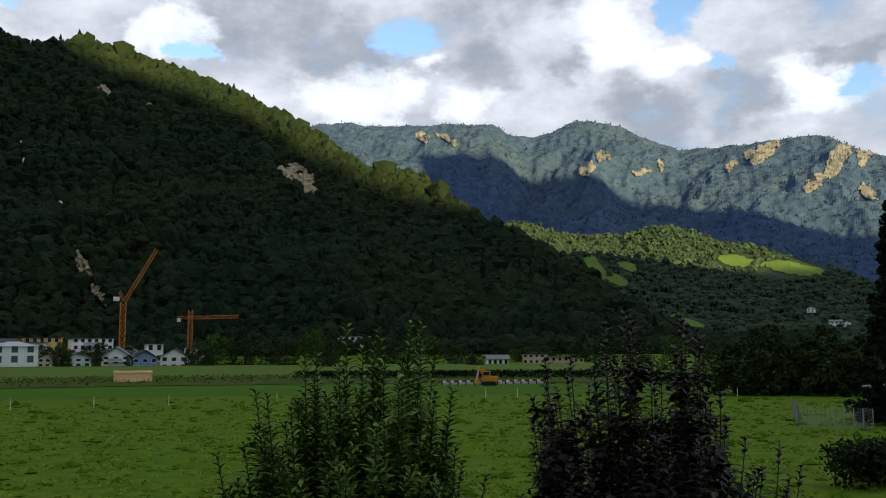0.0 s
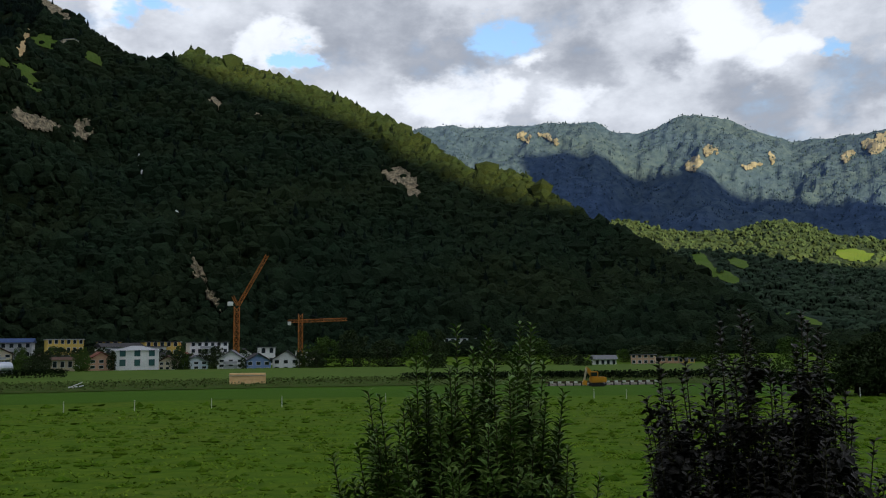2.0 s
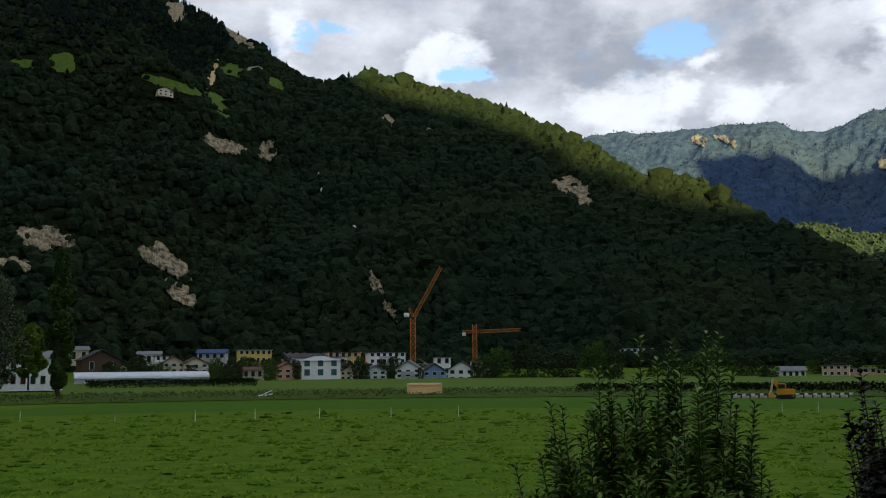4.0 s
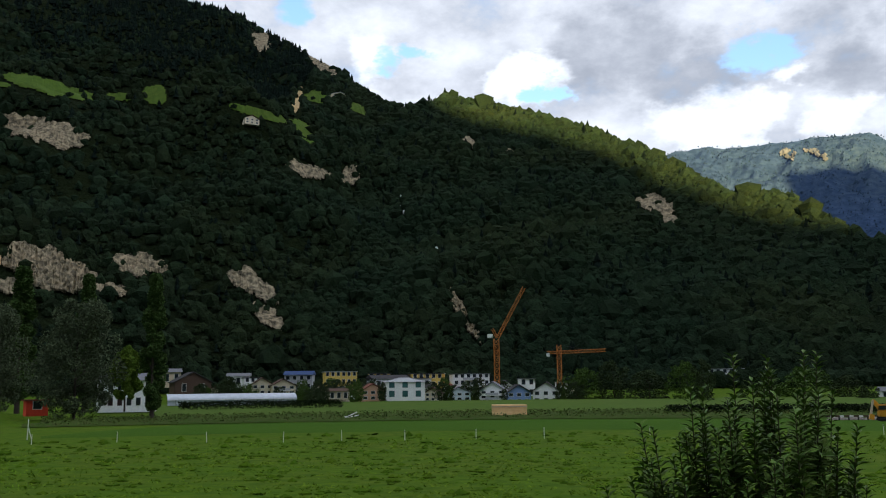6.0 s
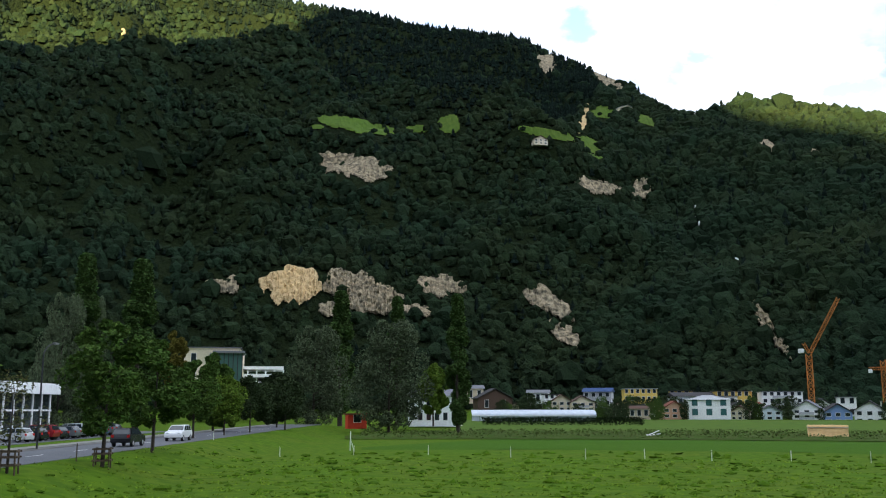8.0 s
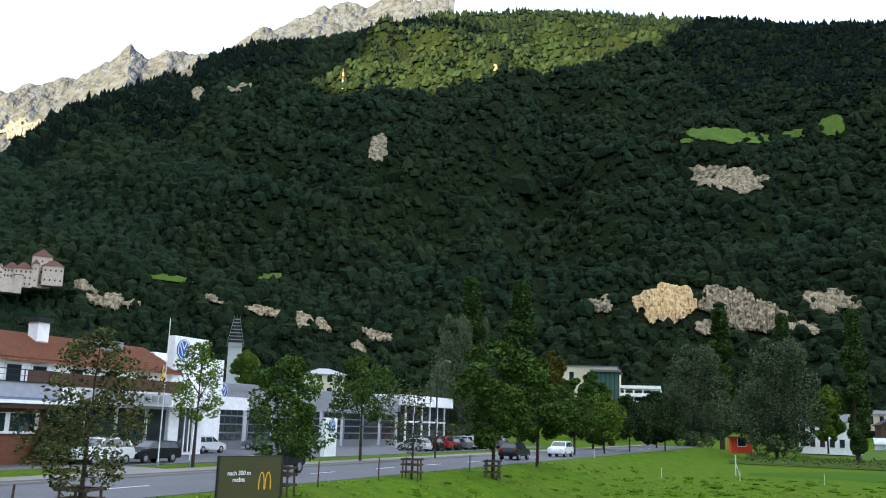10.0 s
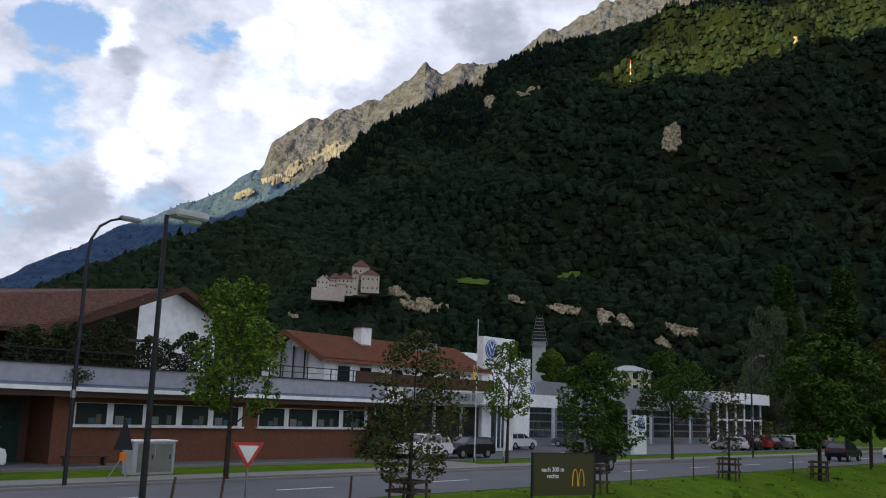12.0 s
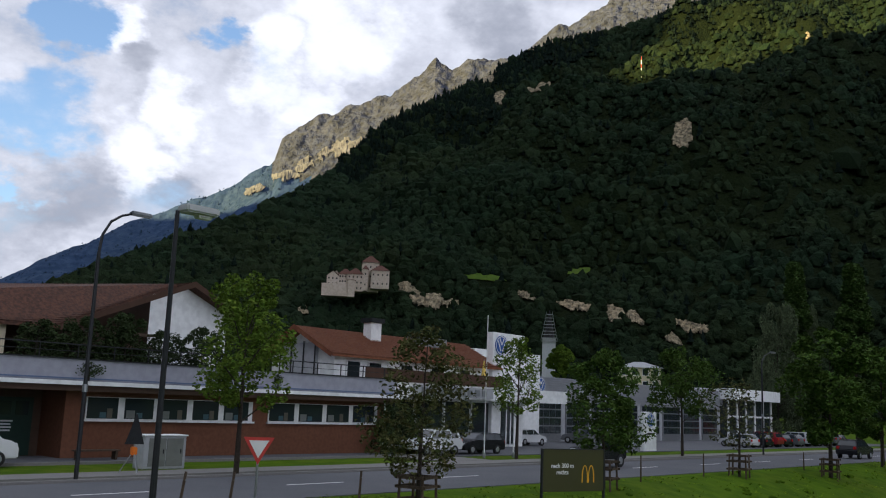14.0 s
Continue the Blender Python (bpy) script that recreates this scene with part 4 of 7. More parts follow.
part("counterweight", box(-3.6, -1.4, -0.9, 0.9, h + 0.4, h + 2.0, 0.1), PAINT["white"], crane, "white counterweight and cabin")
az, d, w, h, zb = 15.42, 378, 1.8, 12.9, 6.55
crane = thing("tower_crane", facing(az, d, zb - 6), "orange tower crane with a level jib", "crane")
h += 6
s_ = d / 1620
part("mast", lattice((0, 0, 0), (0, 0, h + 3), 0.85, 2.0, bmesh.new()), CRANE, crane)
part("jib", lattice((0, 0, h), (81 * s_, 0, h + 0.6), 0.55, 1.6, bmesh.new()), CRANE, crane)
part("counter_jib", lattice((0, 0, h), (-22 * s_, 0, h), 0.5, 1.5, bmesh.new()), CRANE, crane)
part("counterweight", box(-22 * s_, -16 * s_, -0.7, 0.7, h - 1.6, h - 0.2, 0.1), PAINT["white"], crane)
bm = bmesh.new()
rod((0, 0, h + 3), (50 * s_, 0, h + 0.8), 0.06, None, 4, bm)
rod((0, 0, h + 3), (-18 * s_, 0, h + 0.3), 0.06, None, 4, bm)
part("stay_cable", bm, DARKSTEEL, crane)

# ---- greenhouse, hedge, timber box, digger ----
az, d, w, h, zb = 35.35, 300, 40.2, 3.5, 1.46
green = thing("greenhouse", facing(az, d, zb - 0.3, 8), "long low greenhouse with pale translucent roof", "greenhouse")
FILM = material("greenhouse_film", (0.50, 0.54, 0.60), 0.35, grain=(0.8, (0.36, 0.40, 0.46), 0.6))
part("roof", prism([(-w / 2, h * 0.45), (-w / 2, h * 0.5), (w / 2, h * 0.5), (w / 2, h * 0.45)], -0.4, 0.2), FRAME, green)
bm = bmesh.new()
for j in range(16):
    x0 = -w / 2 + w * j / 16
    box(x0 + 0.1, x0 + w / 16 - 0.1, 0, 0.1, 0.0, h * 0.46, 0, bm)
part("side_panels", bm, FILM, green)
bm = bmesh.new()
for j in range(7):
    a0, a1 = math.pi * j / 14, math.pi * (j + 1) / 14
    v = [bm.verts.new(c_) for c_ in ((-w / 2, 6 - 6 * math.cos(a0), h * 0.5 + h * 0.5 * math.sin(a0)), (w / 2, 6 - 6 * math.cos(a0), h * 0.5 + h * 0.5 * math.sin(a0)),
                                     (w / 2, 6 - 6 * math.cos(a1), h * 0.5 + h * 0.5 * math.sin(a1)), (-w / 2, 6 - 6 * math.cos(a1), h * 0.5 + h * 0.5 * math.sin(a1)))]
    bm.faces.new(v)
part("vault", bm, FILM, green)
bm = bmesh.new()
for j in range(17):
    box(-w / 2 + w * j / 16 - 0.06, -w / 2 + w * j / 16 + 0.06, -0.06, 0.1, 0, h * 0.5, 0, bm)
part("posts", bm, STEEL, green)

HEDGE = leafy("clipped_hedge_leaves", (0.015, 0.0275, 0.008), (0.007, 0.015, 0.004), 2.0)


def hedge(az0, d0, az1, d1, h, t_, label, leaf=0.4, zb=None):
    """A hedge of loose leaves in the shape of a long clipped block."""
    rng = np.random.RandomState(int(az0 * 10) % 1000)
    p0, p1 = spot(az0, d0), spot(az1, d1)
    n_ = int((p1 - p0).length * h * (190 if leaf > 0.3 else 420) / (leaf / 0.3) ** 2)
    u_ = rng.rand(n_)
    cen = np.stack([p0.x + (p1.x - p0.x) * u_, p0.y + (p1.y - p0.y) * u_, np.zeros(n_)], -1) + rng.uniform(-0.5, 0.5, (n_, 3)) * t_
    g_ = ground_z(cen[:, 0], cen[:, 1])
    cen[:, 2] = g_ + h * np.sqrt(rng.rand(n_)) + 0.1 * rng.standard_normal(n_)
    v, f_ = leaf_mesh(cen, np.full(n_, 0.2), n_, leaf, rng)
    return tagged(mesh_object("hedge", v, f_, HEDGE), label, "hedge")


az0, d0, _, _, _ = 38.48, 262, 0.1, 1.6, 0.99
az1, d1, _, _, _ = 28.85, 262, 0.2, 1.7, 0.11
hedge(az0, d0, az1, d1, 2.2, 1.4, "long dark clipped hedge at the edge of the field", 0.5)
az, d, w, h, zb = 18.55, 163, 6.0, 2.3, -0.05
PLY = material("yellow_timber_panel", (0.92, 0.62, 0.29), 0.7, grain=(3, (0.78, 0.50, 0.22), 0.6), coarse=(0.5, (0.94, 0.66, 0.33), 0.6))
crate = thing("timber_box", facing(az, d, 0.0, 5), "large yellow timber-clad box standing alone in the field", "box")
for j in range(4):
    part("panel", box(-w / 2, w / 2, 0, 2.6, h * (0.05 + 0.19 * j), h * (0.235 + 0.19 * j), 0.015), PLY, crate)
part("plinth", box(-w / 2 + 0.1, w / 2 - 0.1, 0.1, 2.5, -0.3, h * 0.06), WOOD, crate)
part("lid", box(-w / 2 - 0.1, w / 2 + 0.1, -0.1, 2.7, h * 0.81, h * 0.87, 0.01), PAINT["beige"], crate)
part("upper_panel", box(-w / 2, w / 2, 0, 2.6, h * 0.87, h), PLY, crate)

az, d, w, h, zb = -2.73, 139, 3.1, 2.8, -0.07
DIG = material("digger_yellow", (0.62, 0.30, 0.02), 0.45, grain=(2, (0.5, 0.24, 0.02), 0.5))
dig = thing("excavator", facing(az, d, 0.0, 10) @ Matrix.Scale(0.86, 4), "orange-yellow crawler excavator with a folded boom", "excavator")
part("track", box(-1.1, 1.5, -1.2, -0.7, 0, 0.75, 0.2), DARKSTEEL, dig)
part("track", box(-1.1, 1.5, 0.7, 1.2, 0, 0.75, 0.2), DARKSTEEL, dig)
part("body", box(-0.9, 1.7, -1.15, 1.15, 0.8, 1.75, 0.12), DIG, dig)
cab_ = part("cabin", box(-0.9, 0.3, -1.1, 0.0, 1.75, 2.7, 0.1), DIG, dig)
part("pane", box(-0.93, 0.1, -1.13, -0.2, 1.9, 2.55), GLASS, cab_)
part("boom", prism([(-0.6, 1.3), (-1.75, 3.2), (-1.5, 3.5), (-1.15, 3.3), (0.0, 1.75)], -0.25, 0.25), DIG, dig)
part("stick", prism([(-1.75, 3.3), (-1.45, 3.4), (-1.9, 1.2), (-2.2, 1.3)], -0.62, -0.3), PAINT["beige"], dig)
part("bucket", prism([(-2.4, 0.5), (-1.7, 0.3), (-1.6, 1.1), (-2.2, 1.3)], -0.9, -0.1), DIG, dig, "yellow bucket")

# low planks beside the dig, standing in for pale debris
REDW = plain("barrier_red", (0.5, 0.05, 0.04))
az0, d0, _, _, _ = 0.11, 141, 0.1, 0.6, 0.16
az1, d1, _, _, _ = -6.19, 146, 0.1, 0.6, -0.20
p0, p1 = spot(az0, d0), spot(az1, d1)
for j in range(14):
    c_ = p0.lerp(p1, j / 13)
    ob = thing("barrier_board", pose(c_.x, c_.y, 0, 0, 0, -4), "low pale grey barrier board by the dig", "barrier", "barrier boards")
    part("board", box(-0.55, 0.1, -0.03, 0.03, 0.55, 0.8), WOOD, ob, "brown board")
    part("board", box(0.1, 0.6, -0.03, 0.03, 0.55, 0.8), FRAME, ob, "white board")
    part("foot", box(-0.1, 0.1, -0.2, 0.2, 0, 0.56), DARKSTEEL, ob)
az, d, w, h, zb = -2.91, 143, 15.7, 0.8, -0.30
GRAVEL = material("gravel_heap", (0.24, 0.21, 0.18), 0.95, grain=(4, (0.14, 0.13, 0.11), 0.8), bump=1, bump_scale=8)
for j in range(7):
    c_ = p0.lerp(p1, (j + 0.5) / 7)
    rng = np.random.RandomState(j)
    bm = bmesh.new()
    bmesh.ops.create_icosphere(bm, subdivisions=3, radius=1.0)
    for q_ in bm.verts:
        q_.co = Vector((q_.co.x * 1.6, q_.co.y, max(-0.05, q_.co.z * 0.5))) * (1 + 0.12 * noise.noise(q_.co * 3 + Vector((j, 0, 0))))
    ob = part("earth_mound", bm, GRAVEL, None)
    ob.location = (c_.x, c_.y + 1.5, 0.0)
    tagged(ob, "low grey mound of earth by the dig", "mound", "mounds")

# a pile of pale planks at the ditch
az, d, w, h, zb = 28.29, 160, 2.1, 1.1, 0.56
pile = thing("plank_pile", facing(az, d, 0.5), "pale weathered planks leaning on one another by the ditch", "planks")
for j, (x0, z0, x1, z1) in enumerate(((-1.1, 0.0, 1.0, 0.9), (-0.6, 0.0, 1.2, 0.35), (-1.2, 0.1, 0.9, 0.25))):
    part("plank", rod((x0, 0.15 * j, z0), (x1, 0.15 * j, z1), 0.08, 0.08, 4), FRAME, pile)

# ---- the castle on its rock ----
az, el, w, h = 88.97, 7.76, 4.24, 2.60
d = on_slope(az, el - h * 0.35) - 22
k_ = d / 1620
zc0 = EYE + d * math.tan(radians(el - h / 2))
castle = thing("castle", facing(az, d, zc0), "old castle with pale walls, square keep and red-brown roofs", "castle")
STONE = material("old_plaster_stone", (0.527, 0.442, 0.357), 0.9, grain=(1.0, (0.408, 0.34, 0.272), 0.7), coarse=(0.15, (0.561, 0.493, 0.425), 0.6))
TILE = plain("old_red_tiles", (0.10, 0.045, 0.032), 0.9)


def wing(name, x0, x1, z0, z1, ridge, y0=0.0, y1=9.0, gable=True, wins=(3, 2), mat=None):
    """One wing; measures in the same small unit, from the left foot of the castle."""
    f_ = lambda a: (a - 60) * k_
    g_ = lambda a: a * k_
    wall = part(name, prism([(f_(x0), g_(z0)), (f_(x1), g_(z0)), (f_(x1), g_(z1)), ((f_(x0) + f_(x1)) / 2, g_(ridge)), (f_(x0), g_(z1))] if gable else [(f_(x0), g_(z0)), (f_(x1), g_(z0)), (f_(x1), g_(z1)), (f_(x0), g_(z1))], y0, y1), mat or STONE, castle)
    bm = bmesh.new()
    if gable:
        xm, e_ = (f_(x0) + f_(x1)) / 2, 0.4
        for sx in (f_(x0) - e_, f_(x1) + e_):
            v = [bm.verts.new(c_) for c_ in ((xm, y0 - e_, g_(ridge) + .3), (xm, y1 + e_, g_(ridge) + .3), (sx, y1 + e_, g_(z1)), (sx, y0 - e_, g_(z1)))]
            bm.faces.new(v)
    else:
        lo = [bm.verts.new(c_) for c_ in ((f_(x0) - .5, y0 - .5, g_(z1)), (f_(x1) + .5, y0 - .5, g_(z1)), (f_(x1) + .5, y1 + .5, g_(z1)), (f_(x0) - .5, y1 + .5, g_(z1)))]
        hi = [bm.verts.new(((f_(x0) * (1 - s) + f_(x1) * s), (y0 + y1) / 2, g_(ridge))) for s in (0.42, 0.58)]
        for q_ in ((lo[0], lo[1], hi[1], hi[0]), (lo[2], lo[3], hi[0], hi[1]), (lo[1], lo[2], hi[1]), (lo[3], lo[0], hi[0])):
            bm.faces.new(q_)
    if ridge > z1:
        part("roof", bm, TILE, castle)
    for i in range(wins[0]):
        for j in range(wins[1]):
            x = f_(x0 + (x1 - x0) * (i + .5) / wins[0])
            z = g_(z0 + (z1 - z0) * (j + .55) / wins[1])
            part("window", box(x - 0.35, x + 0.35, y0 - 0.05, y0 + 0.1, z - 0.5, z + 0.5), GLASS, castle)


wing("bastion", 0, 46, -3, 19, 19, -4, 4, False, (0, 0))
wing("west_wing", 8, 29, 15, 34, 43, 0, 8, True, (3, 2))
wing("gate_wing", 18, 30, 18, 38, 47, 6, 12, True, (2, 2))
wing("white_wing", 29, 52, 12, 38, 50, 1, 10, False, (5, 3))
wing("main_wing", 44, 72, 8, 38, 51, -1, 9, False, (4, 3))
wing("round_bastion", 46, 58, -4, 26, 28, -5, 0, False, (0, 0))
wing("keep", 69, 100, 10, 63, 77, 4, 14, False, (3, 3))
wing("stair_turret", 71, 80, 10, 48, 56, -1, 4, False, (1, 2))
wing("east_wing", 86, 118, 14, 46, 58, -2, 9, False, (4, 2))

# mast and church spire
az, el, w, h = 71.19, 20.97, 0.25, 1.40
d = on_slope(az, el - h / 2)
mast = thing("radio_mast", facing(az, d, EYE + d * math.tan(radians(el - h / 2)) - 3), "red and white radio mast above the woods", "mast")
hm = d * radians(h) + 3
for j in range(6):
    part("mast_section", rod((0, 0, hm * j / 6), (0, 0, hm * (j + 1) / 6), 0.55, 0.5, 6), [PAINT["white"], REDW][j % 2], mast)
az, d, w, h, zb = 76.82, 330, 8.4, 18.6, 21.47
spire = thing("church_spire", facing(az, d, zb), "slender church spire wrapped in scaffolding", "church")
part("tower", box(-w * 0.28, w * 0.28, 0, w * 0.56, -8, h * 0.45), PAINT["grey"], spire)
part("spire", rod((0, w * 0.28, h * 0.45), (0, w * 0.28, h), w * 0.26, 0.1, 8), ROOFS["dark"], spire)
for j in range(9):
    z, s_ = h * (0.38 + 0.065 * j), w * (0.34 - 0.027 * j)
    bm = bmesh.new()
    for sx in (-1, 1):
        rod((sx * s_, w * .28 - s_, z), (sx * s_, w * .28 - s_, z + h * 0.065), 0.07, None, 4, bm)
    box(-s_, s_, w * .28 - s_ - 0.2, w * .28 - s_ + 0.2, z, z + 0.2, 0, bm)
    part("scaffold_lift", bm, STEEL, spire)


# ---- the street ----
ROADTURN = math.degrees(math.atan2(ROAD_U.y, ROAD_U.x))


def at_road(a, b, z=ROAD_Z, turn=0.0):
    """A pose by the street: x runs along it, y away from the pasture; turn in degrees."""
    v = by_road(a, b, z)
    return pose(v.x, v.y, v.z, 0, 0, ROADTURN + turn)


def strip(name, a0, a1, b0, b1, z, mat, label, category, thick=0.25, n=60):
    """A level paved strip along the street, with a real edge."""
    bm = bmesh.new()
    rows_ = []
    for i in range(n + 1):
        a = a0 + (a1 - a0) * i / n
        rows_.append([bm.verts.new(by_road(a, b, ROAD_Z + zz)) for b, zz in ((b0, z - thick), (b0, z), (b1, z), (b1, z - thick))])
    for r0, r1 in zip(rows_, rows_[1:]):
        for k_ in range(3):
            bm.faces.new((r0[k_], r0[k_ + 1], r1[k_ + 1], r1[k_]))
    bm.faces.new(rows_[0])
    bm.faces.new(rows_[-1])
    bmesh.ops.recalc_face_normals(bm, faces=bm.faces[:])
    return tagged(part(name, bm, mat, None), label, category, kind="structure")


strip("road", -70, 190, 0.0, 8.0, 0.03, ASPHALT, "grey asphalt street with worn white lane marks", "road")
strip("kerb", -70, 190, 8.0, 8.25, 0.13, PAVING, "pale stone kerb along the street", "kerb")
strip("pavement", -70, 190, 9.4, 11.4, 0.10, PAVING, "pale asphalt footpath behind a grass verge", "pavement")
strip("kerb_low", -70, 24, 16.4, 16.6, 0.14, PAVING, "low kerb between the verge and the forecourt", "kerb")
strip("forecourt", 24, 125, 15.6, 46.0, 0.06, ASPHALT, "wide grey asphalt forecourt of the car dealer", "forecourt")
strip("yard", -40, 24, 16.65, 22.0, 0.05, ASPHALT, "narrow paved yard before the brown building", "yard")
strip("driveway", 20, 24.5, 11.9, 16.0, 0.065, PAVING, "short paved drive across the verge", "driveway")
for i in range(24):
    a = -60 + i * 9.0
    ob = part("lane_mark", box(-1.5, 1.5, -0.06, 0.06, 0, 0.006), FRAME, None)
    ob.matrix_basis = at_road(a, 4.0, ROAD_Z + 0.032)
    tagged(ob, "white painted centre line dash on the asphalt", "lane mark", "lane marks", "structure")

# ---- brown commercial building with its terrace ----
BROWN = material("brown_red_render", (0.155, 0.070, 0.042), 0.95, grain=(5, (0.12, 0.054, 0.033), 0.6), coarse=(0.5, (0.18, 0.083, 0.05), 0.6), bump=0.2, bump_scale=40, spec=0.1)
LILAC = plain("pale_lilac_fascia", (0.324, 0.3285, 0.378))
ROOFTILE = material("clay_roof_tiles", (0.21, 0.0735, 0.035), 0.85, grain=(5, (0.14, 0.049, 0.0245), 0.8), coarse=(0.8, (0.252, 0.105, 0.049), 0.7), bump=0.6, bump_scale=9)
OLDTILE = material("old_brown_roof_tiles", (0.115, 0.050, 0.030), 0.85, grain=(5, (0.045, 0.024, 0.018), 0.8), coarse=(0.8, (0.085, 0.042, 0.028), 0.7), bump=0.6, bump_scale=9)
ALU = material("corrugated_metal", (0.42, 0.43, 0.46), 0.5, 0.4, grain=(2, (0.34, 0.35, 0.38), 0.5))


def road_box(a0, a1, b0, b1, z0, z1, bevel=0.0, bm=None):
    """A box in street measures."""
    bm = bm or bmesh.new()
    n0 = len(bm.verts)
    box(a0, a1, b0, b1, z0, z1, bevel, bm)
    bm.verts.ensure_lookup_table()
    for v in bm.verts[n0:]:
        v.co = by_road(v.co.x, v.co.y, ROAD_Z + v.co.z)
    return bm


def road_solid(quads):
    bm = bmesh.new()
    for q_ in quads:
        bm.faces.new([bm.verts.new(by_road(a, b, ROAD_Z + z)) for a, b, z in q_])
    return bm


shop = tagged(new("shop_building"), "low brown-red commercial building with ribbon windows and roof terrace", "building")
part("wall", road_box(-0.2, 22.5, 20.0, 36.0, -0.2, 3.75), BROWN, shop)
part("side_wall", road_box(-40, -4.0, 20.2, 36.0, -0.2, 3.75), BROWN, shop)
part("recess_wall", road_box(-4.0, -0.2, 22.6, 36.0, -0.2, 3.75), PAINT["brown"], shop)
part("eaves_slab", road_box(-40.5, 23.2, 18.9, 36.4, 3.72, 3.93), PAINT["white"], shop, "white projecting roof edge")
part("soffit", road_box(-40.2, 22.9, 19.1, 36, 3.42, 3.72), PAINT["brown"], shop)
part("parapet", road_box(-40, 22.8, 19.3, 19.8, 3.93, 5.0), LILAC, shop, "pale lilac parapet")
part("gutter_pipe", road_box(-40, 22.8, 19.2, 19.27, 4.02, 4.09), plain("blue_grey_pipe", (0.12, 0.16, 0.26)), shop, "thin blue-grey pipe")
part("coping", road_box(-40.1, 22.9, 19.22, 19.88, 5.0, 5.06), DARKSTEEL, shop)
part("terrace", road_box(-40, 22.8, 19.8, 36, 4.25, 4.4), PAVING, shop)
for (w0, w1) in ((0.9, 11.4), (12.6, 21.8)):
    sill = part("window_band", road_box(w0, w1, 19.93, 20.05, 2.0, 3.16), FRAME, shop, "white window frame band")
    n_ = 5 if w0 < 5 else 4
    for j in range(n_):
        x0 = w0 + (w1 - w0) * j / n_
        part("pane", road_box(x0 + 0.06, x0 + (w1 - w0) / n_ - 0.34, 19.88, 19.96, 2.05, 3.13), GLASS, sill)
        for k_, (u0, uw, uh) in enumerate(((0.15, 0.5, 0.42), (0.75, 0.35, 0.3), (1.15, 0.3, 0.5))):
            if (j + k_ + int(w0)) % 3:
                part("stored_box", road_box(x0 + u0, x0 + u0 + uw, 19.865, 19.878, 2.08, 2.08 + uh), plain("window_goods", [(0.16, 0.17, 0.16), (0.05, 0.10, 0.12), (0.10, 0.09, 0.07)][k_]), sill, "goods standing in the window")
    part("sill", road_box(w0 - 0.1, w1 + 0.1, 19.8, 20.0, 1.9, 2.0), FRAME, sill)
DOORGREEN = plain("dark_green_door_paint", (0.012, 0.036, 0.027), 0.5)
door = part("door", road_box(-3.6, -0.7, 22.45, 22.6, 0.05, 3.0), DOORGREEN, shop, "dark green double door with glazed top")
for j in range(3):
    part("pane", road_box(-3.4 + 0.9 * j, -2.75 + 0.9 * j, 22.40, 22.5, 2.1, 2.8), GLASS, door)
for j, wd in enumerate((1.0, 0.8, 0.9, 0.8)):
    part("notice_line", road_box(-2.2 - wd / 2, -2.2 + wd / 2, 22.41, 22.5, 1.75 - 0.16 * j, 1.83 - 0.16 * j), FRAME, door)
rail = part("terrace_railing", road_box(-40, 22.8, 19.62, 19.67, 5.74, 5.8), DARKSTEEL, shop)
part("rail_bar", road_box(-40, 22.8, 19.62, 19.66, 5.4, 5.43), DARKSTEEL, rail)
for j in range(32):
    part("rail_post", road_box(-40 + 2 * j, -39.95 + 2 * j, 19.62, 19.67, 4.9, 5.78), DARKSTEEL, rail)

# white gabled house on the terrace, its gable to the street
hl = tagged(new("terrace_house"), "white house with a broad brown tiled gable roof on the terrace", "house")
part("wall", road_solid([[(9.0, 28.5, 4.4), (15.0, 28.5, 4.4), (15.0, 28.5, 9.0), (11.5, 28.5, 10.6), (9.0, 28.5, 9.8)], [(15.0, 28.5, 4.4), (15.0, 50, 4.4), (15.0, 50, 9.0), (15.0, 28.5, 9.0)]]), PAINT["white"], hl)
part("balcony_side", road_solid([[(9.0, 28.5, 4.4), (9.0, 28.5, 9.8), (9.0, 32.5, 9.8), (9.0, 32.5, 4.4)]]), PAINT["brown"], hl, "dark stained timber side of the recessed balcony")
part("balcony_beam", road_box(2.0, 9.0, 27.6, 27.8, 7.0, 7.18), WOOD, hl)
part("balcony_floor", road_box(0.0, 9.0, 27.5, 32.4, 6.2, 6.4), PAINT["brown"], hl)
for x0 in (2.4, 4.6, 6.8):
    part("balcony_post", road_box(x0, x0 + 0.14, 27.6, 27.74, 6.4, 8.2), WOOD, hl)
# the recess's shade is put into the dark brown of this wall
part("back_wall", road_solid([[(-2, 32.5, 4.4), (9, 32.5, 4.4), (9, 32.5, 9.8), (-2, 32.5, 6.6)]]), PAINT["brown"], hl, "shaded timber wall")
part("wing_wall", road_box(-22, -1.0, 26.2, 40, 4.4, 7.0), PAINT["cream"], hl)
for x0 in (-7.5, -14, -19):
    w_ = part("window", road_box(x0 - 0.8, x0 + 0.8, 26.1, 26.25, 5.0, 6.5), ROOFS["brown"], hl)
    part("pane", road_box(x0 - 0.65, x0 + 0.65, 26.05, 26.15, 5.1, 6.4), GLASS, w_)


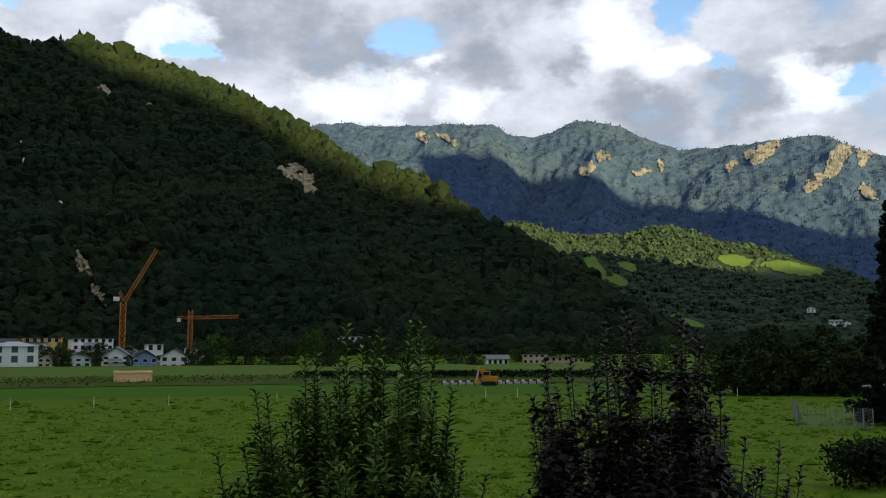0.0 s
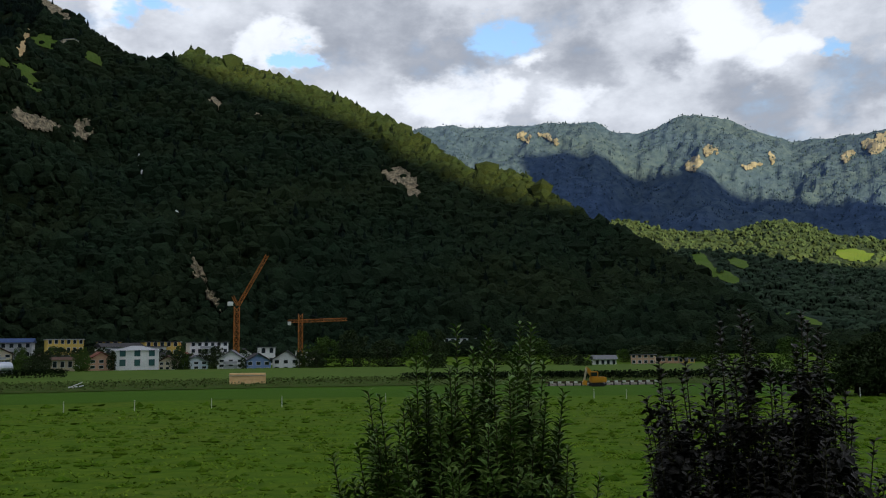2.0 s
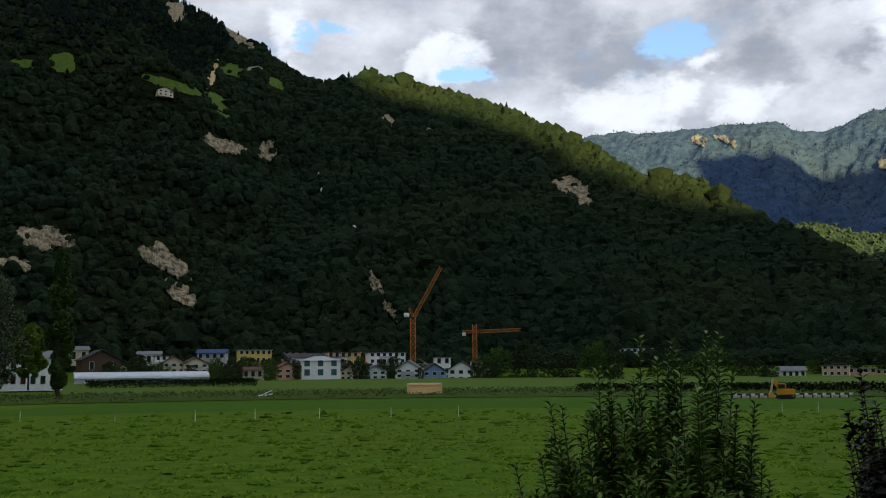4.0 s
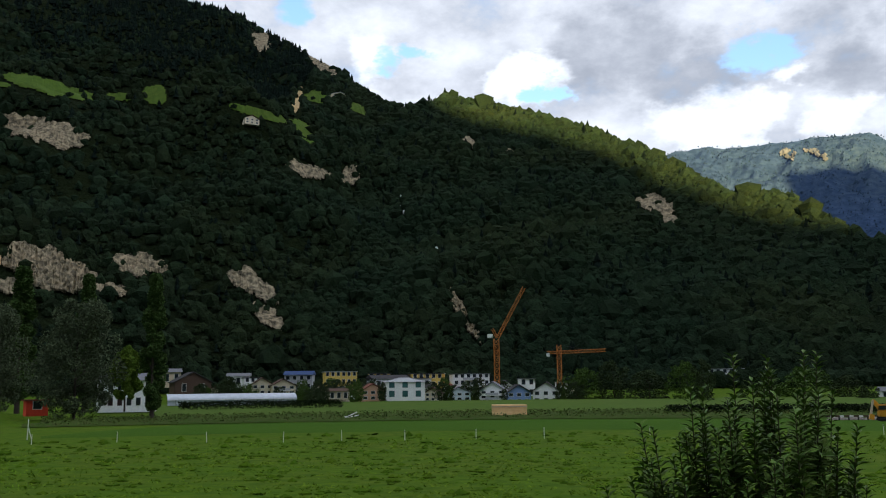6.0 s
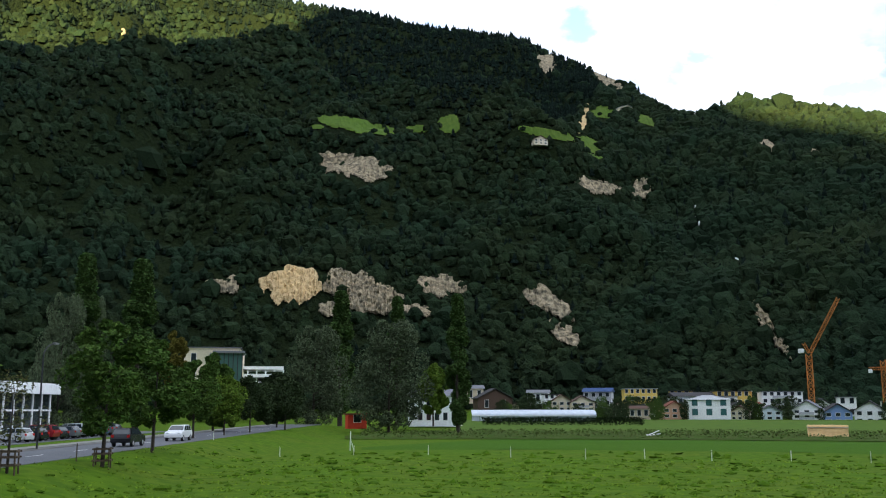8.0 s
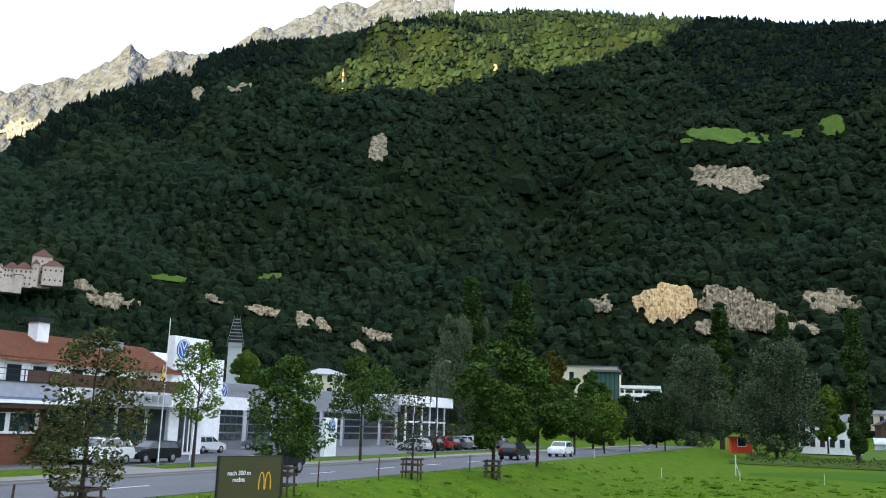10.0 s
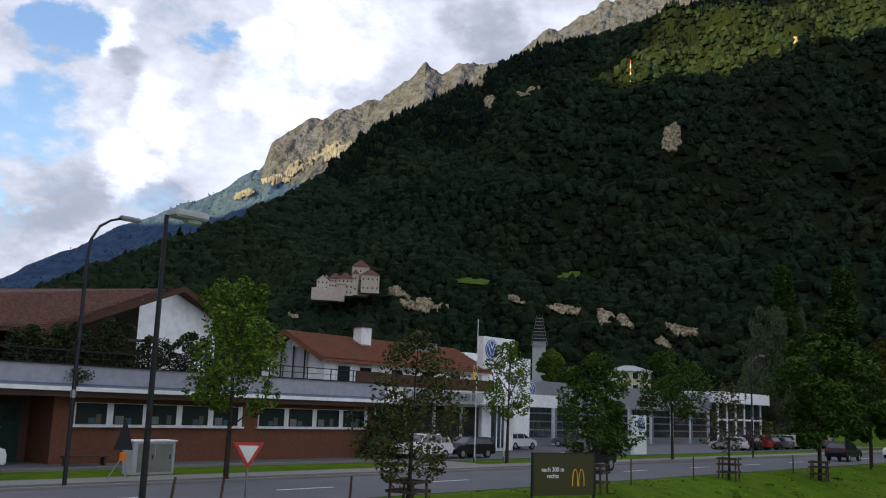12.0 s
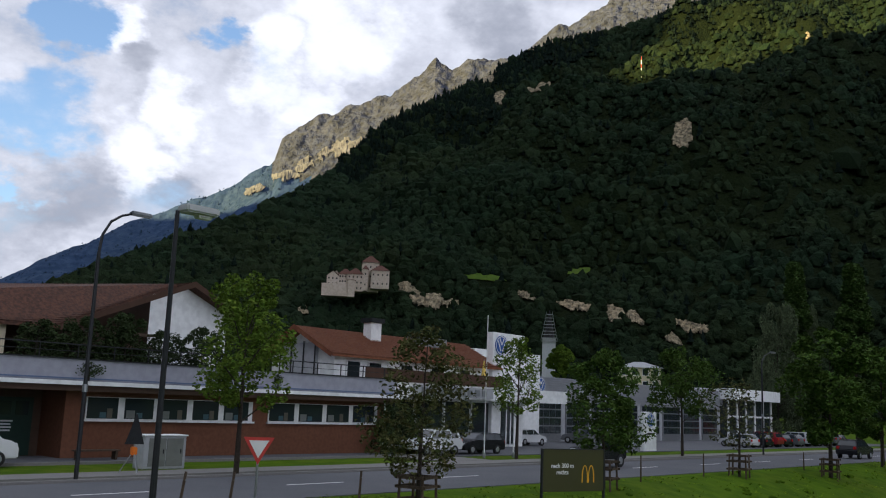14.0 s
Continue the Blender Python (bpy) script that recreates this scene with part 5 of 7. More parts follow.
def roof_plane(name, p0, p1, p2, p3, mat, parent, rows_=18, thick=0.16):
    """A roof slope from eave p0-p1 to ridge p3-p2, in lapped courses of tiles that step like real ones."""
    P4 = [Vector(x) for x in (p0, p1, p2, p3)]
    bm = bmesh.new()
    nc = max(6, int((P4[1] - P4[0]).length / 0.5))
    for i in range(rows_):
        s0, s1 = i / rows_, (i + 1.25) / rows_
        for j in range(nc):
            t0, t1 = j / nc, (j + 0.94) / nc
            c_ = [P4[0].lerp(P4[1], t).lerp(P4[3].lerp(P4[2], t), min(1.0, s)) for t, s in ((t0, s0), (t1, s0), (t1, s1), (t0, s1))]
            up = 0.07
            v = [bm.verts.new(by_road(q_.x, q_.y, ROAD_Z + q_.z + (up if k_ < 2 else 0.0))) for k_, q_ in enumerate(c_)]
            bm.faces.new(v)
    for t in range(1):
        v = [bm.verts.new(by_road(q_.x, q_.y, ROAD_Z + q_.z - 0.04)) for q_ in P4]
        bm.faces.new(v)
        w_ = [bm.verts.new(by_road(q_.x, q_.y, ROAD_Z + q_.z - 0.04 - thick)) for q_ in P4]
        bm.faces.new(w_[::-1])
        for k_ in range(4):
            bm.faces.new((v[k_], w_[k_], w_[(k_ + 1) % 4], v[(k_ + 1) % 4]))
    return part(name, bm, mat, parent)


roof_plane("roof_slope", (-16, 25.6, 6.9), (1.6, 25.6, 7.1), (11.5, 29.4, 10.9), (-16, 39, 8.3), OLDTILE, hl, 26)
roof_plane("roof_slope", (15.8, 27.4, 8.8), (15.8, 50, 8.8), (9.5, 50, 10.9), (11.5, 27.4, 10.9), OLDTILE, hl, 12)
part("bargeboard", road_solid([[(1.7, 25.55, 6.8), (1.7, 25.55, 7.15), (11.55, 27.35, 10.95), (11.55, 27.35, 10.55)], [(11.5, 27.3, 10.55), (11.5, 27.3, 10.95), (15.8, 27.3, 8.85), (15.8, 27.3, 8.5)]]), ROOFS["brown"], hl)
part("chimney_stack", road_box(-3.2, -2.2, 32, 33, 7.5, 10.2), DARKSTEEL, hl)

# second house: ridge along the street, orange-red tiles, glazed loggia in the gable
h2 = tagged(new("tiled_house"), "white house with orange-red clay tile roof and white chimney", "house")
part("wall", road_solid([[(21.6, 24.4, 4.4), (21.6, 31.6, 4.4), (21.6, 31.6, 6.6), (21.6, 28, 8.5), (21.6, 24.4, 6.7)], [(21.6, 24.4, 4.4), (39.5, 24.4, 4.4), (39.5, 24.4, 6.8), (21.6, 24.4, 6.8)]]), PAINT["white"], h2)
# flat box whose grey holds both the panels and the recess's shade
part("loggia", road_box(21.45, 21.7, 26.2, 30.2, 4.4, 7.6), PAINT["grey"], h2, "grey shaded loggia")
bm = bmesh.new()
for bb in (26.2, 27.5, 28.9, 30.2):
    road_box(21.25, 21.33, bb, bb + 0.08, 4.4, 7.7, 0, bm)
part("loggia_posts", bm, DARKSTEEL, h2)
roof_plane("roof_slope", (20.7, 23.6, 6.75), (40.2, 23.6, 6.75), (40.2, 28, 8.85), (20.7, 28, 8.85), ROOFTILE, h2, 14)
roof_plane("roof_slope", (20.7, 32.4, 6.5), (40.2, 32.4, 6.5), (40.2, 28, 8.85), (20.7, 28, 8.85), ROOFTILE, h2, 14)
part("bargeboard", road_solid([[(20.6, 23.6, 6.45), (20.6, 23.6, 6.8), (20.6, 28, 8.92), (20.6, 28, 8.55)], [(20.6, 28, 8.55), (20.6, 28, 8.92), (20.6, 32.4, 6.6), (20.6, 32.4, 6.25)]]), ROOFTILE, h2)
ch = part("chimney", road_box(27.2, 28.3, 26.6, 27.5, 7.5, 9.6), PAINT["white"], h2, "white chimney with a dark cap")
part("cap", road_box(27.0, 28.5, 26.4, 27.7, 9.6, 9.95, 0.05), DARKSTEEL, ch)
part("skylight", road_box(32, 36, 26.4, 27.4, 8.1, 8.9, 0.05), STEEL, h2)
for x0 in (23.4, 25.6, 29, 32.5, 36):
    w_ = part("window", road_box(x0 - 0.7, x0 + 0.7, 24.3, 24.45, 4.7, 6.4), FRAME, h2)
    part("pane", road_box(x0 - 0.58, x0 + 0.58, 24.25, 24.35, 4.8, 6.3), GLASS, w_)

# ---- car dealer ----
LOGO = plain("logo_blue", (0.03, 0.10, 0.34), 0.4)


def disc_sign(parent, m, r):
    """A round blue badge with a white ring and plain white bars."""
    bm = rod((0, 0.03, 0), (0, -0.03, 0), r, None, 28)
    bm.transform(m)
    ring = part("badge", bm, LOGO, parent, "round blue badge")
    bm = bmesh.new()
    for j in range(28):
        a0, a1 = 2 * math.pi * j / 28, 2 * math.pi * (j + 1) / 28
        v = [bm.verts.new(m @ Vector((k_ * r * math.cos(a), -0.04, k_ * r * math.sin(a)))) for k_, a in ((0.84, a0), (0.94, a0), (0.94, a1), (0.84, a1))]
        bm.faces.new(v)
    for x0, x1 in ((-0.62, -0.12), (0.62, 0.12), (-0.34, 0.0), (0.34, 0.0)):
        y0, y1 = (0.45, -0.6) if abs(x0) > 0.5 else (0.7, 0.05)
        dv = Vector((y1 - y0, 0, x0 - x1)).normalized() * 0.07
        v = [bm.verts.new(m @ (Vector((x * r, -0.04, y * r)) + Vector((s * dv.x * r, 0, s * dv.z * r)))) for x, y, s in ((x0, y0, 1), (x0, y0, -1), (x1, y1, -1), (x1, y1, 1))]
        bm.faces.new(v)
    part("badge_mark", bm, FRAME, ring)


deal = tagged(new("car_dealer_building"), "white car showroom with a tall white sign tower and corrugated workshop", "building")
part("tower", road_box(39.3, 43.8, 24.0, 24.7, 0, 9.8, 0.04), PAINT["white"], deal, "tall white sign tower")
part("tower_back", road_box(44.0, 54.5, 30.0, 31.5, 0, 8.8), PAINT["white"], deal)
disc_sign(deal, at_road(40.35, 23.93, ROAD_Z + 8.7) @ Matrix.Diagonal((1, 1, 1, 1)), 0.85)
for j, wd in enumerate((2.6,)):
    part("sign_line", road_box(40.9 - wd / 2, 40.9 + wd / 2, 23.93, 23.99, 7.3, 7.48), DARKSTEEL, deal)
part("tower_slot", road_box(40.6, 42.4, 23.9, 24.05, 0.3, 4.2), GLASS, deal)
bm = bmesh.new()
for x0 in (41.15, 41.75):
    road_box(x0, x0 + 0.12, 23.84, 23.95, 0.3, 4.2, 0, bm)
part("slot_mullion", bm, PAINT["white"], deal)
part("fascia", road_box(22.9, 48.6, 22.6, 38, 3.9, 5.0), PAINT["white"], deal, "white showroom fascia")
part("sign_board", road_box(28, 37.5, 22.4, 22.62, 4.05, 4.85), PAINT["grey"], deal, "grey sign board")
bm = bmesh.new()
for j in range(9):
    road_box(28.8 + 0.9 * j, 29.4 + 0.9 * j, 22.34, 22.42, 4.2, 4.7, 0, bm)
part("sign_letters", bm, STEEL, deal)
part("balcony_rail", road_box(23, 39, 22.5, 22.58, 5.0, 5.9), ROOFS["brown"], deal, "reddish wooden balcony rail")
for j in range(7):
    x0 = 23.5 + 3.4 * j
    if 37.5 < x0 < 44.5:
        continue
    g_ = part("shop_window", road_box(x0, x0 + 3.2, 24.4, 24.5, 0.15, 3.85), FRAME, deal)
    part("pane", road_box(x0 + 0.12, x0 + 3.08, 24.34, 24.46, 0.3, 3.7), GLASS, g_)
part("workshop", road_box(49, 98, 31.0, 50, 0, 6.6), PAINT["grey"], deal)
for j in range(9):
    part("slat", road_box(48.8, 98.2, 30.7, 31.0, 4.7 + 0.23 * j, 4.86 + 0.23 * j), ALU, deal)
disc_sign(deal, at_road(55.5, 30.6, ROAD_Z + 5.8), 0.8)
for j in range(9):
    x0 = 50 + 5.3 * j
    g_ = part("workshop_gate", road_box(x0, x0 + 4.4, 30.85, 31.02, 0.05, 4.3), STEEL, deal)
    for r_ in range(4):
        for c_ in range(4):
            part("pane", road_box(x0 + 0.15 + 1.05 * c_, x0 + 1.05 + 1.05 * c_, 30.78, 30.9, 0.9 + 0.85 * r_, 1.6 + 0.85 * r_), GLASS, g_)
part("glass_hall", road_box(98.2, 113, 30.0, 46, 0, 5.6), GLASS, deal)
part("hall_roof", road_box(97.5, 114, 29.0, 47, 5.6, 7.1), PAINT["white"], deal, "white roof block of the glazed hall")
bm = bmesh.new()
for j in range(6):
    road_box(98.1 + 2.9 * j, 98.4 + 2.9 * j, 29.85, 30.05, 0, 5.6, 0, bm)
road_box(98, 113.2, 29.85, 30.05, 3.2, 3.45, 0, bm)
part("hall_frames", bm, FRAME, deal)

pyl = tagged(new("sign_pylon"), "white service sign pylon with a round blue badge", "sign")
part("slab", road_box(51.0, 53.2, 16.0, 16.4, 0, 3.5, 0.03), PAINT["white"], pyl)
disc_sign(pyl, at_road(52.1, 15.93, ROAD_Z + 2.75), 0.62)
part("sign_line", road_box(51.5, 52.7, 15.93, 15.99, 1.45, 1.65), DARKSTEEL, pyl)
for a in (26.2, 29.4):
    fl = tagged(new("flagpole"), "thin white flagpole on the verge", "flagpole", "flagpoles")
    v = by_road(a, 14.0)
    part("pole", rod(v, v + Vector((0, 0, 9.6 if a < 28 else 4.2)), 0.042, 0.028, 8), FRAME, fl)
    part("ground_sleeve", rod(v, v + Vector((0, 0, 0.35)), 0.1, None, 8), STEEL, fl)
par = tagged(new("closed_parasol"), "closed yellow parasol on the balcony", "parasol")
v = by_road(37.5, 23.5, ROAD_Z + 5.0)
part("pole", rod(v, v + Vector((0, 0, 2.3)), 0.03), STEEL, par)
part("folded_cloth", rod(v + Vector((0, 0, 0.9)), v + Vector((0, 0, 2.2)), 0.22, 0.04, 8), PAINT["yellow"], par)

# ---- street furniture ----
lamp = tagged(new("street_lamp"), "dark steel street lamp with a flat boxy head", "street lamp", "street lamps")
v = by_road(-8.75, -3.0, 0.9)
part("post", rod(v, v + Vector((0, 0, 9.25)), 0.10, 0.06, 10), DARKSTEEL, lamp)
m = at_road(-8.15, -3.0, 0.9 + 9.3)
hd = part("lamp_head", box(-0.45, 0.65, -0.28, 0.28, -0.06, 0.17, 0.05), plain("pale_lamp_grey", (0.5, 0.51, 0.52)), lamp, "flat grey lamp head")
hd.matrix_basis = m
gl = part("lamp_glass", box(0.0, 0.5, -0.16, 0.16, -0.16, -0.06, 0.04), FRAME, hd)


def arc_lamp(a, b, h, reach):
    """A street lamp with a post that bends over into its head."""
    top = tagged(new("street_lamp"), "dark curved-arm street lamp beside the footpath", "street lamp", "street lamps")
    pts = [(0, 0), (0, h * 0.83), (0.08, h * 0.9), (0.3 * reach, h * 0.955), (0.65 * reach, h * 0.985), (reach, h)]
    bm = bmesh.new()
    for (x0, z0), (x1, z1), r in zip(pts, pts[1:], (0.09, 0.065, 0.06, 0.055, 0.05)):
        rod((x0, 0, z0), (x1, 0, z1), r, r * 0.85, 8, bm)
    p_ = part("post", bm, DARKSTEEL, top)
    h_ = part("lamp_head", box(reach - 0.1, reach + 0.85, -0.16, 0.16, h - 0.06, h + 0.12, 0.06), STEEL, top)
    part("collar", rod((0, 0, 3.4), (0, 0, 3.7), 0.11, None, 8), STEEL, top)
    top.matrix_basis = at_road(a, b, ROAD_Z)
    return top


arc_lamp(-5.05, 8.6, 10.7, 1.3)
arc_lamp(60, 9.0, 9.4, 2.2)
ys = tagged(new("yield_sign"), "red-rimmed white give-way triangle on a grey post", "road sign")
ys.matrix_basis = at_road(-6.1, -4.0, 1.1, -30)
part("post", rod((0, 0, 0), (0, 0, 2.6), 0.035, None, 8), STEEL, ys)
tri = lambda s, c: [(-s, c + s * 0.58), (s, c + s * 0.58), (0.0, c - s * 1.16)]
part("plate", prism(tri(0.44, 2.52), -0.05, -0.035), REDW, ys, "red triangle")
part("plate_field", prism(tri(0.285, 2.52), -0.062, -0.052), FRAME, ys, "white field")

ad = tagged(new("roadside_sign"), "dark olive roadside advertising board on two posts", "sign")
OLIVE = plain("olive_sign_paint", (0.0525, 0.0525, 0.0154), 0.6, 0, 0.9)
p0, p1 = by_road(6.4, -5.0), by_road(9.2, -5.9)
ad.matrix_basis = Matrix.Translation((p0.x, p0.y, ROAD_Z)) @ pose(0, 0, 0, 0, 0, math.degrees(math.atan2(p1.y - p0.y, p1.x - p0.x)))
wd = math.hypot(p1.x - p0.x, p1.y - p0.y)
part("board", box(0, wd, -0.04, 0.04, 0.35, 1.92, 0.01), OLIVE, ad)
part("post", box(-0.06, 0.0, -0.05, 0.05, -1.0, 1.95), DARKSTEEL, ad)
part("post", box(wd, wd + 0.06, -0.05, 0.05, -1.0, 1.95), DARKSTEEL, ad)
part("edge_trim", box(0, wd, -0.05, 0.05, 1.92, 1.95), DARKSTEEL, ad)


def words(text, x, z, size, mat, parent):
    cu = bpy.data.curves.new("words", "FONT")
    cu.body, cu.size, cu.align_x, cu.extrude = text, size, "CENTER", 0.003
    cu.offset = 0.004
    tmp = bpy.data.objects.new("words", cu)
    scene.collection.objects.link(tmp)
    me = bpy.data.meshes.new_from_object(tmp.evaluated_get(bpy.context.evaluated_depsgraph_get()))
    bpy.data.objects.remove(tmp)
    me.materials.append(mat)
    ob = new("lettering", me)
    ob.parent = parent
    ob.matrix_basis = pose(x, -0.05, z, 90, 0, 0)
    return ob


words("nach 300 m", wd * 0.31, 1.24, 0.23, FRAME, ad)
words("rechts", wd * 0.31, 1.00, 0.23, FRAME, ad)
GOLD = plain("golden_yellow", (0.80, 0.42, 0.02), 0.5)
bm = bmesh.new()
for s in (-1, 1):
    for j in range(12):
        t0, t1 = math.pi * j / 12, math.pi * (j + 1) / 12
        q_ = []
        for t, r in ((t0, 1.0), (t0, 0.7), (t1, 0.7), (t1, 1.0)):
            x = wd * 0.73 + s * 0.155 + 0.155 * r * math.cos(t)
            q_.append(bm.verts.new((x, -0.055, 0.68 + (0.66 if r == 1.0 else 0.62) * math.sin(t) ** 0.75)))
        bm.faces.new(q_)
part("arch_emblem", bm, GOLD, ad, "yellow double-arch emblem")

cabn = tagged(new("electrical_cabinet"), "pale grey electrical cabinet with two doors on the verge", "cabinet")
cabn.matrix_basis = at_road(1.4, 13.4, ROAD_Z)
part("body", box(-1.1, 1.1, -0.45, 0.45, 0, 1.5, 0.03), PAINT["grey"], cabn)
for s in (-0.42, 0.5):
    dr = part("door", box(s - 0.44, s + 0.44, -0.48, -0.44, 0.12, 1.4, 0.01), plain("cabinet_door", (0.2, 0.21, 0.19)), cabn)
    part("handle", box(s + 0.28, s + 0.32, -0.52, -0.48, 0.7, 0.9), DARKSTEEL, dr)
part("cap", box(-1.16, 1.16, -0.5, 0.5, 1.5, 1.56, 0.01), PAINT["white"], cabn)
bench = tagged(new("bench"), "plain brown wooden bench against the wall", "bench")
bench.matrix_basis = at_road(1.0, 18.6, ROAD_Z + 0.05)
part("seat", box(-1.2, 1.2, -0.25, 0.25, 0.42, 0.5, 0.02), WOOD, bench)
for s in (-1.0, 1.0):
    part("leg", box(s - 0.06, s + 0.06, -0.2, 0.2, 0, 0.42), WOOD, bench)
tp = tagged(new("folding_warning_sign"), "folding dark triangular warning sign on a tripod with an orange lamp", "road sign")
tp.matrix_basis = at_road(-1.8, 10.2, ROAD_Z + 0.1)
for x, y in ((-0.45, 0.3), (0.45, 0.3), (0, -0.4)):
    part("leg", rod((x, y, 0), (0, 0, 0.95), 0.025), STEEL, tp)
part("pole", rod((0, 0, 0.9), (0, 0, 2.5), 0.02), STEEL, tp)
part("panel", prism([(-0.44, 1.2), (0.44, 1.2), (0, 2.5)], -0.02, 0.02), DARKSTEEL, tp)
part("warning_lamp", box(-0.13, 0.13, -0.1, 0.1, 0.75, 1.1, 0.04), material("orange_plastic", (0.75, 0.2, 0.02), 0.4), tp, "orange warning lamp")

# ---- cars ----
TYRE = material("black_rubber", (0.018, 0.018, 0.018), 0.85, grain=(12, (0.03, 0.03, 0.03), 0.5))
RIM = material("alloy_rim", (0.45, 0.46, 0.48), 0.3, 0.8)
REDL = material("red_tail_lamp", (0.42, 0.015, 0.012), 0.25)
LENS = material("clear_headlamp", (0.6, 0.62, 0.62), 0.15)
CARP = {k_: material(k_ + "_car_paint", c, 0.22, 0.0, spec=0.35, grain=(3, tuple(x * 0.93 for x in c), 0.3)) for k_, c in dict(white=(0.70, 0.71, 0.72), black=(0.014, 0.015, 0.018), silver=(0.46, 0.47, 0.48), red=(0.22, 0.02, 0.025), grey=(0.12, 0.125, 0.135), blue=(0.05, 0.08, 0.15)).items()}
SHAPES = {  # side outline of body and of cabin: x along the car, z up; half width
    "hatch": ([(-2.05, .3), (-2.1, .62), (-2.0, .95), (-1.1, 1.0), (1.0, .98), (1.9, .82), (2.08, .62), (2.05, .3)], [(-1.95, .95), (-1.6, 1.42), (-1.1, 1.5), (0.25, 1.47), (1.05, .97)], .88, 1.3),
    "wagon": ([(-2.3, .3), (-2.35, .65), (-2.25, .98), (-1.1, 1.0), (1.1, .97), (2.05, .8), (2.3, .6), (2.25, .3)], [(-2.2, .95), (-1.9, 1.42), (-1.4, 1.48), (0.3, 1.46), (1.15, .96)], .90, 1.4),
    "suv": ([(-2.2, .38), (-2.28, .8), (-2.15, 1.1), (-1.0, 1.12), (1.1, 1.12), (2.05, .98), (2.25, .75), (2.2, .38)], [(-2.1, 1.08), (-1.85, 1.62), (-1.3, 1.72), (0.4, 1.68), (1.15, 1.1)], .94, 1.4),
    "jeep": ([(-1.95, .5), (-2.0, .75), (-1.98, 1.18), (-1.0, 1.2), (0.75, 1.2), (1.85, 1.14), (2.0, .95), (2.0, .5)], [(-1.96, 1.15), (-1.9, 1.84), (-1.7, 1.88), (0.15, 1.86), (0.75, 1.18)], .86, 1.25),
    "van": ([(-2.5, .35), (-2.55, 1.0), (-2.5, 1.25), (1.5, 1.25), (2.2, 1.1), (2.5, .85), (2.5, .35)], [(-2.5, 1.2), (-2.45, 2.05), (-2.2, 2.15), (0.9, 2.1), (1.75, 1.2)], .95, 1.6),
}


def car(m, shape, paint, label, category="car"):
    """A parked car: body, glazed cabin, four wheels with rims, lamps and bumpers."""
    body, cabin, hw, ax = SHAPES[shape]
    top = thing("car", m, label, category, "cars")
    bm = prism(body, -hw, hw)
    bmesh.ops.bevel(bm, geom=bm.edges[:], offset=0.05, segments=2, affect="EDGES")
    part("body", bm, CARP[paint], top)
    bm = prism(cabin, -hw + 0.05, hw - 0.05)
    for v in bm.verts:
        if v.co.z > cabin[0][1] + 0.2:
            v.co.y *= 0.84
    cb = part("cabin", bm, CARP[paint], top)
    zl, zh = cabin[0][1] + 0.05, cabin[2][1] - 0.10
    xs = (cabin[0][0] + 0.25, cabin[-1][0] - 0.15)
    for s in (-1, 1):
        y0, y1 = s * (hw - 0.045), s * ((hw - 0.05) * 0.86 + 0.012)
        for x0, x1 in ((xs[0], xs[0] + 0.75), (xs[0] + 0.83, xs[0] + 1.75), (xs[0] + 1.83, xs[1])):
            bm = bmesh.new()
            sl0, sl1 = (0.22 if x0 == xs[0] else 0.0), (0.6 if x1 == xs[1] else 0.0)
            bm.faces.new([bm.verts.new(q_) for q_ in ((x0, y0, zl), (x1, y0, zl), (x1 - sl1, y1, zh), (x0 + sl0, y1, zh))])
            part("side_window", bm, GLASS, cb)
    for (xa, za), (xb, zb_), sx in (((cabin[-1][0], cabin[-1][1]), (cabin[-2][0], cabin[-2][1]), 0.02), ((cabin[0][0], cabin[0][1]), (cabin[1][0], cabin[1][1]), -0.02)):
        bm = bmesh.new()
        lo, hi = 0.14, 0.9
        q_ = [(xa + (xb - xa) * t + sx, y, za + (zb_ - za) * t + 0.01) for t, y in ((lo, -hw + .14), (lo, hw - .14), (hi, (hw - .14) * .84), (hi, -(hw - .14) * .84))]
        bm.faces.new([bm.verts.new(c_) for c_ in q_])
        part("windscreen", bm, GLASS, cb)
    r = 0.40 if shape == "jeep" else 0.33
    for x in (-ax, ax):
        for s in (-1, 1):
            wh = part("wheel", rod((x, s * (hw - 0.2), r), (x, s * (hw + 0.015), r), r, None, 20), TYRE, top)
            part("rim", rod((x, s * (hw + 0.01), r), (x, s * (hw + 0.03), r), r * 0.62, r * 0.5, 10), RIM, wh)
    x1, x0 = body[-2][0], body[1][0]
    for s in (-1, 1):
        part("headlight", box(x1 - 0.22, x1 - 0.0, s * hw * 0.66 - 0.16, s * hw * 0.66 + 0.16, body[-2][1] + 0.0, body[-2][1] + 0.16, 0.03), LENS, top)
        part("tail_light", box(x0 - 0.03, x0 + 0.16, s * hw * 0.78 - 0.12, s * hw * 0.78 + 0.12, body[1][1] + 0.06, body[1][1] + 0.3, 0.02), REDL, top)
    part("bumper", box(x1 - 0.15, x1 + 0.06, -hw + 0.08, hw - 0.08, body[0][1] + 0.02, body[0][1] + 0.22, 0.04), DARKSTEEL if shape in ("jeep", "van") else CARP[paint], top)
    part("plate_bar", box(x1 + 0.05, x1 + 0.075, -0.25, 0.25, body[0][1] + 0.1, body[0][1] + 0.2), FRAME, top)
    if shape == "jeep":
        part("spare_wheel", rod((-2.05, 0, 1.0), (-2.28, 0, 1.0), 0.38, None, 20), TYRE, top)
        part("grille", box(1.96, 2.04, -0.55, 0.55, 0.72, 1.08, 0.02), DARKSTEEL, top)
    return top


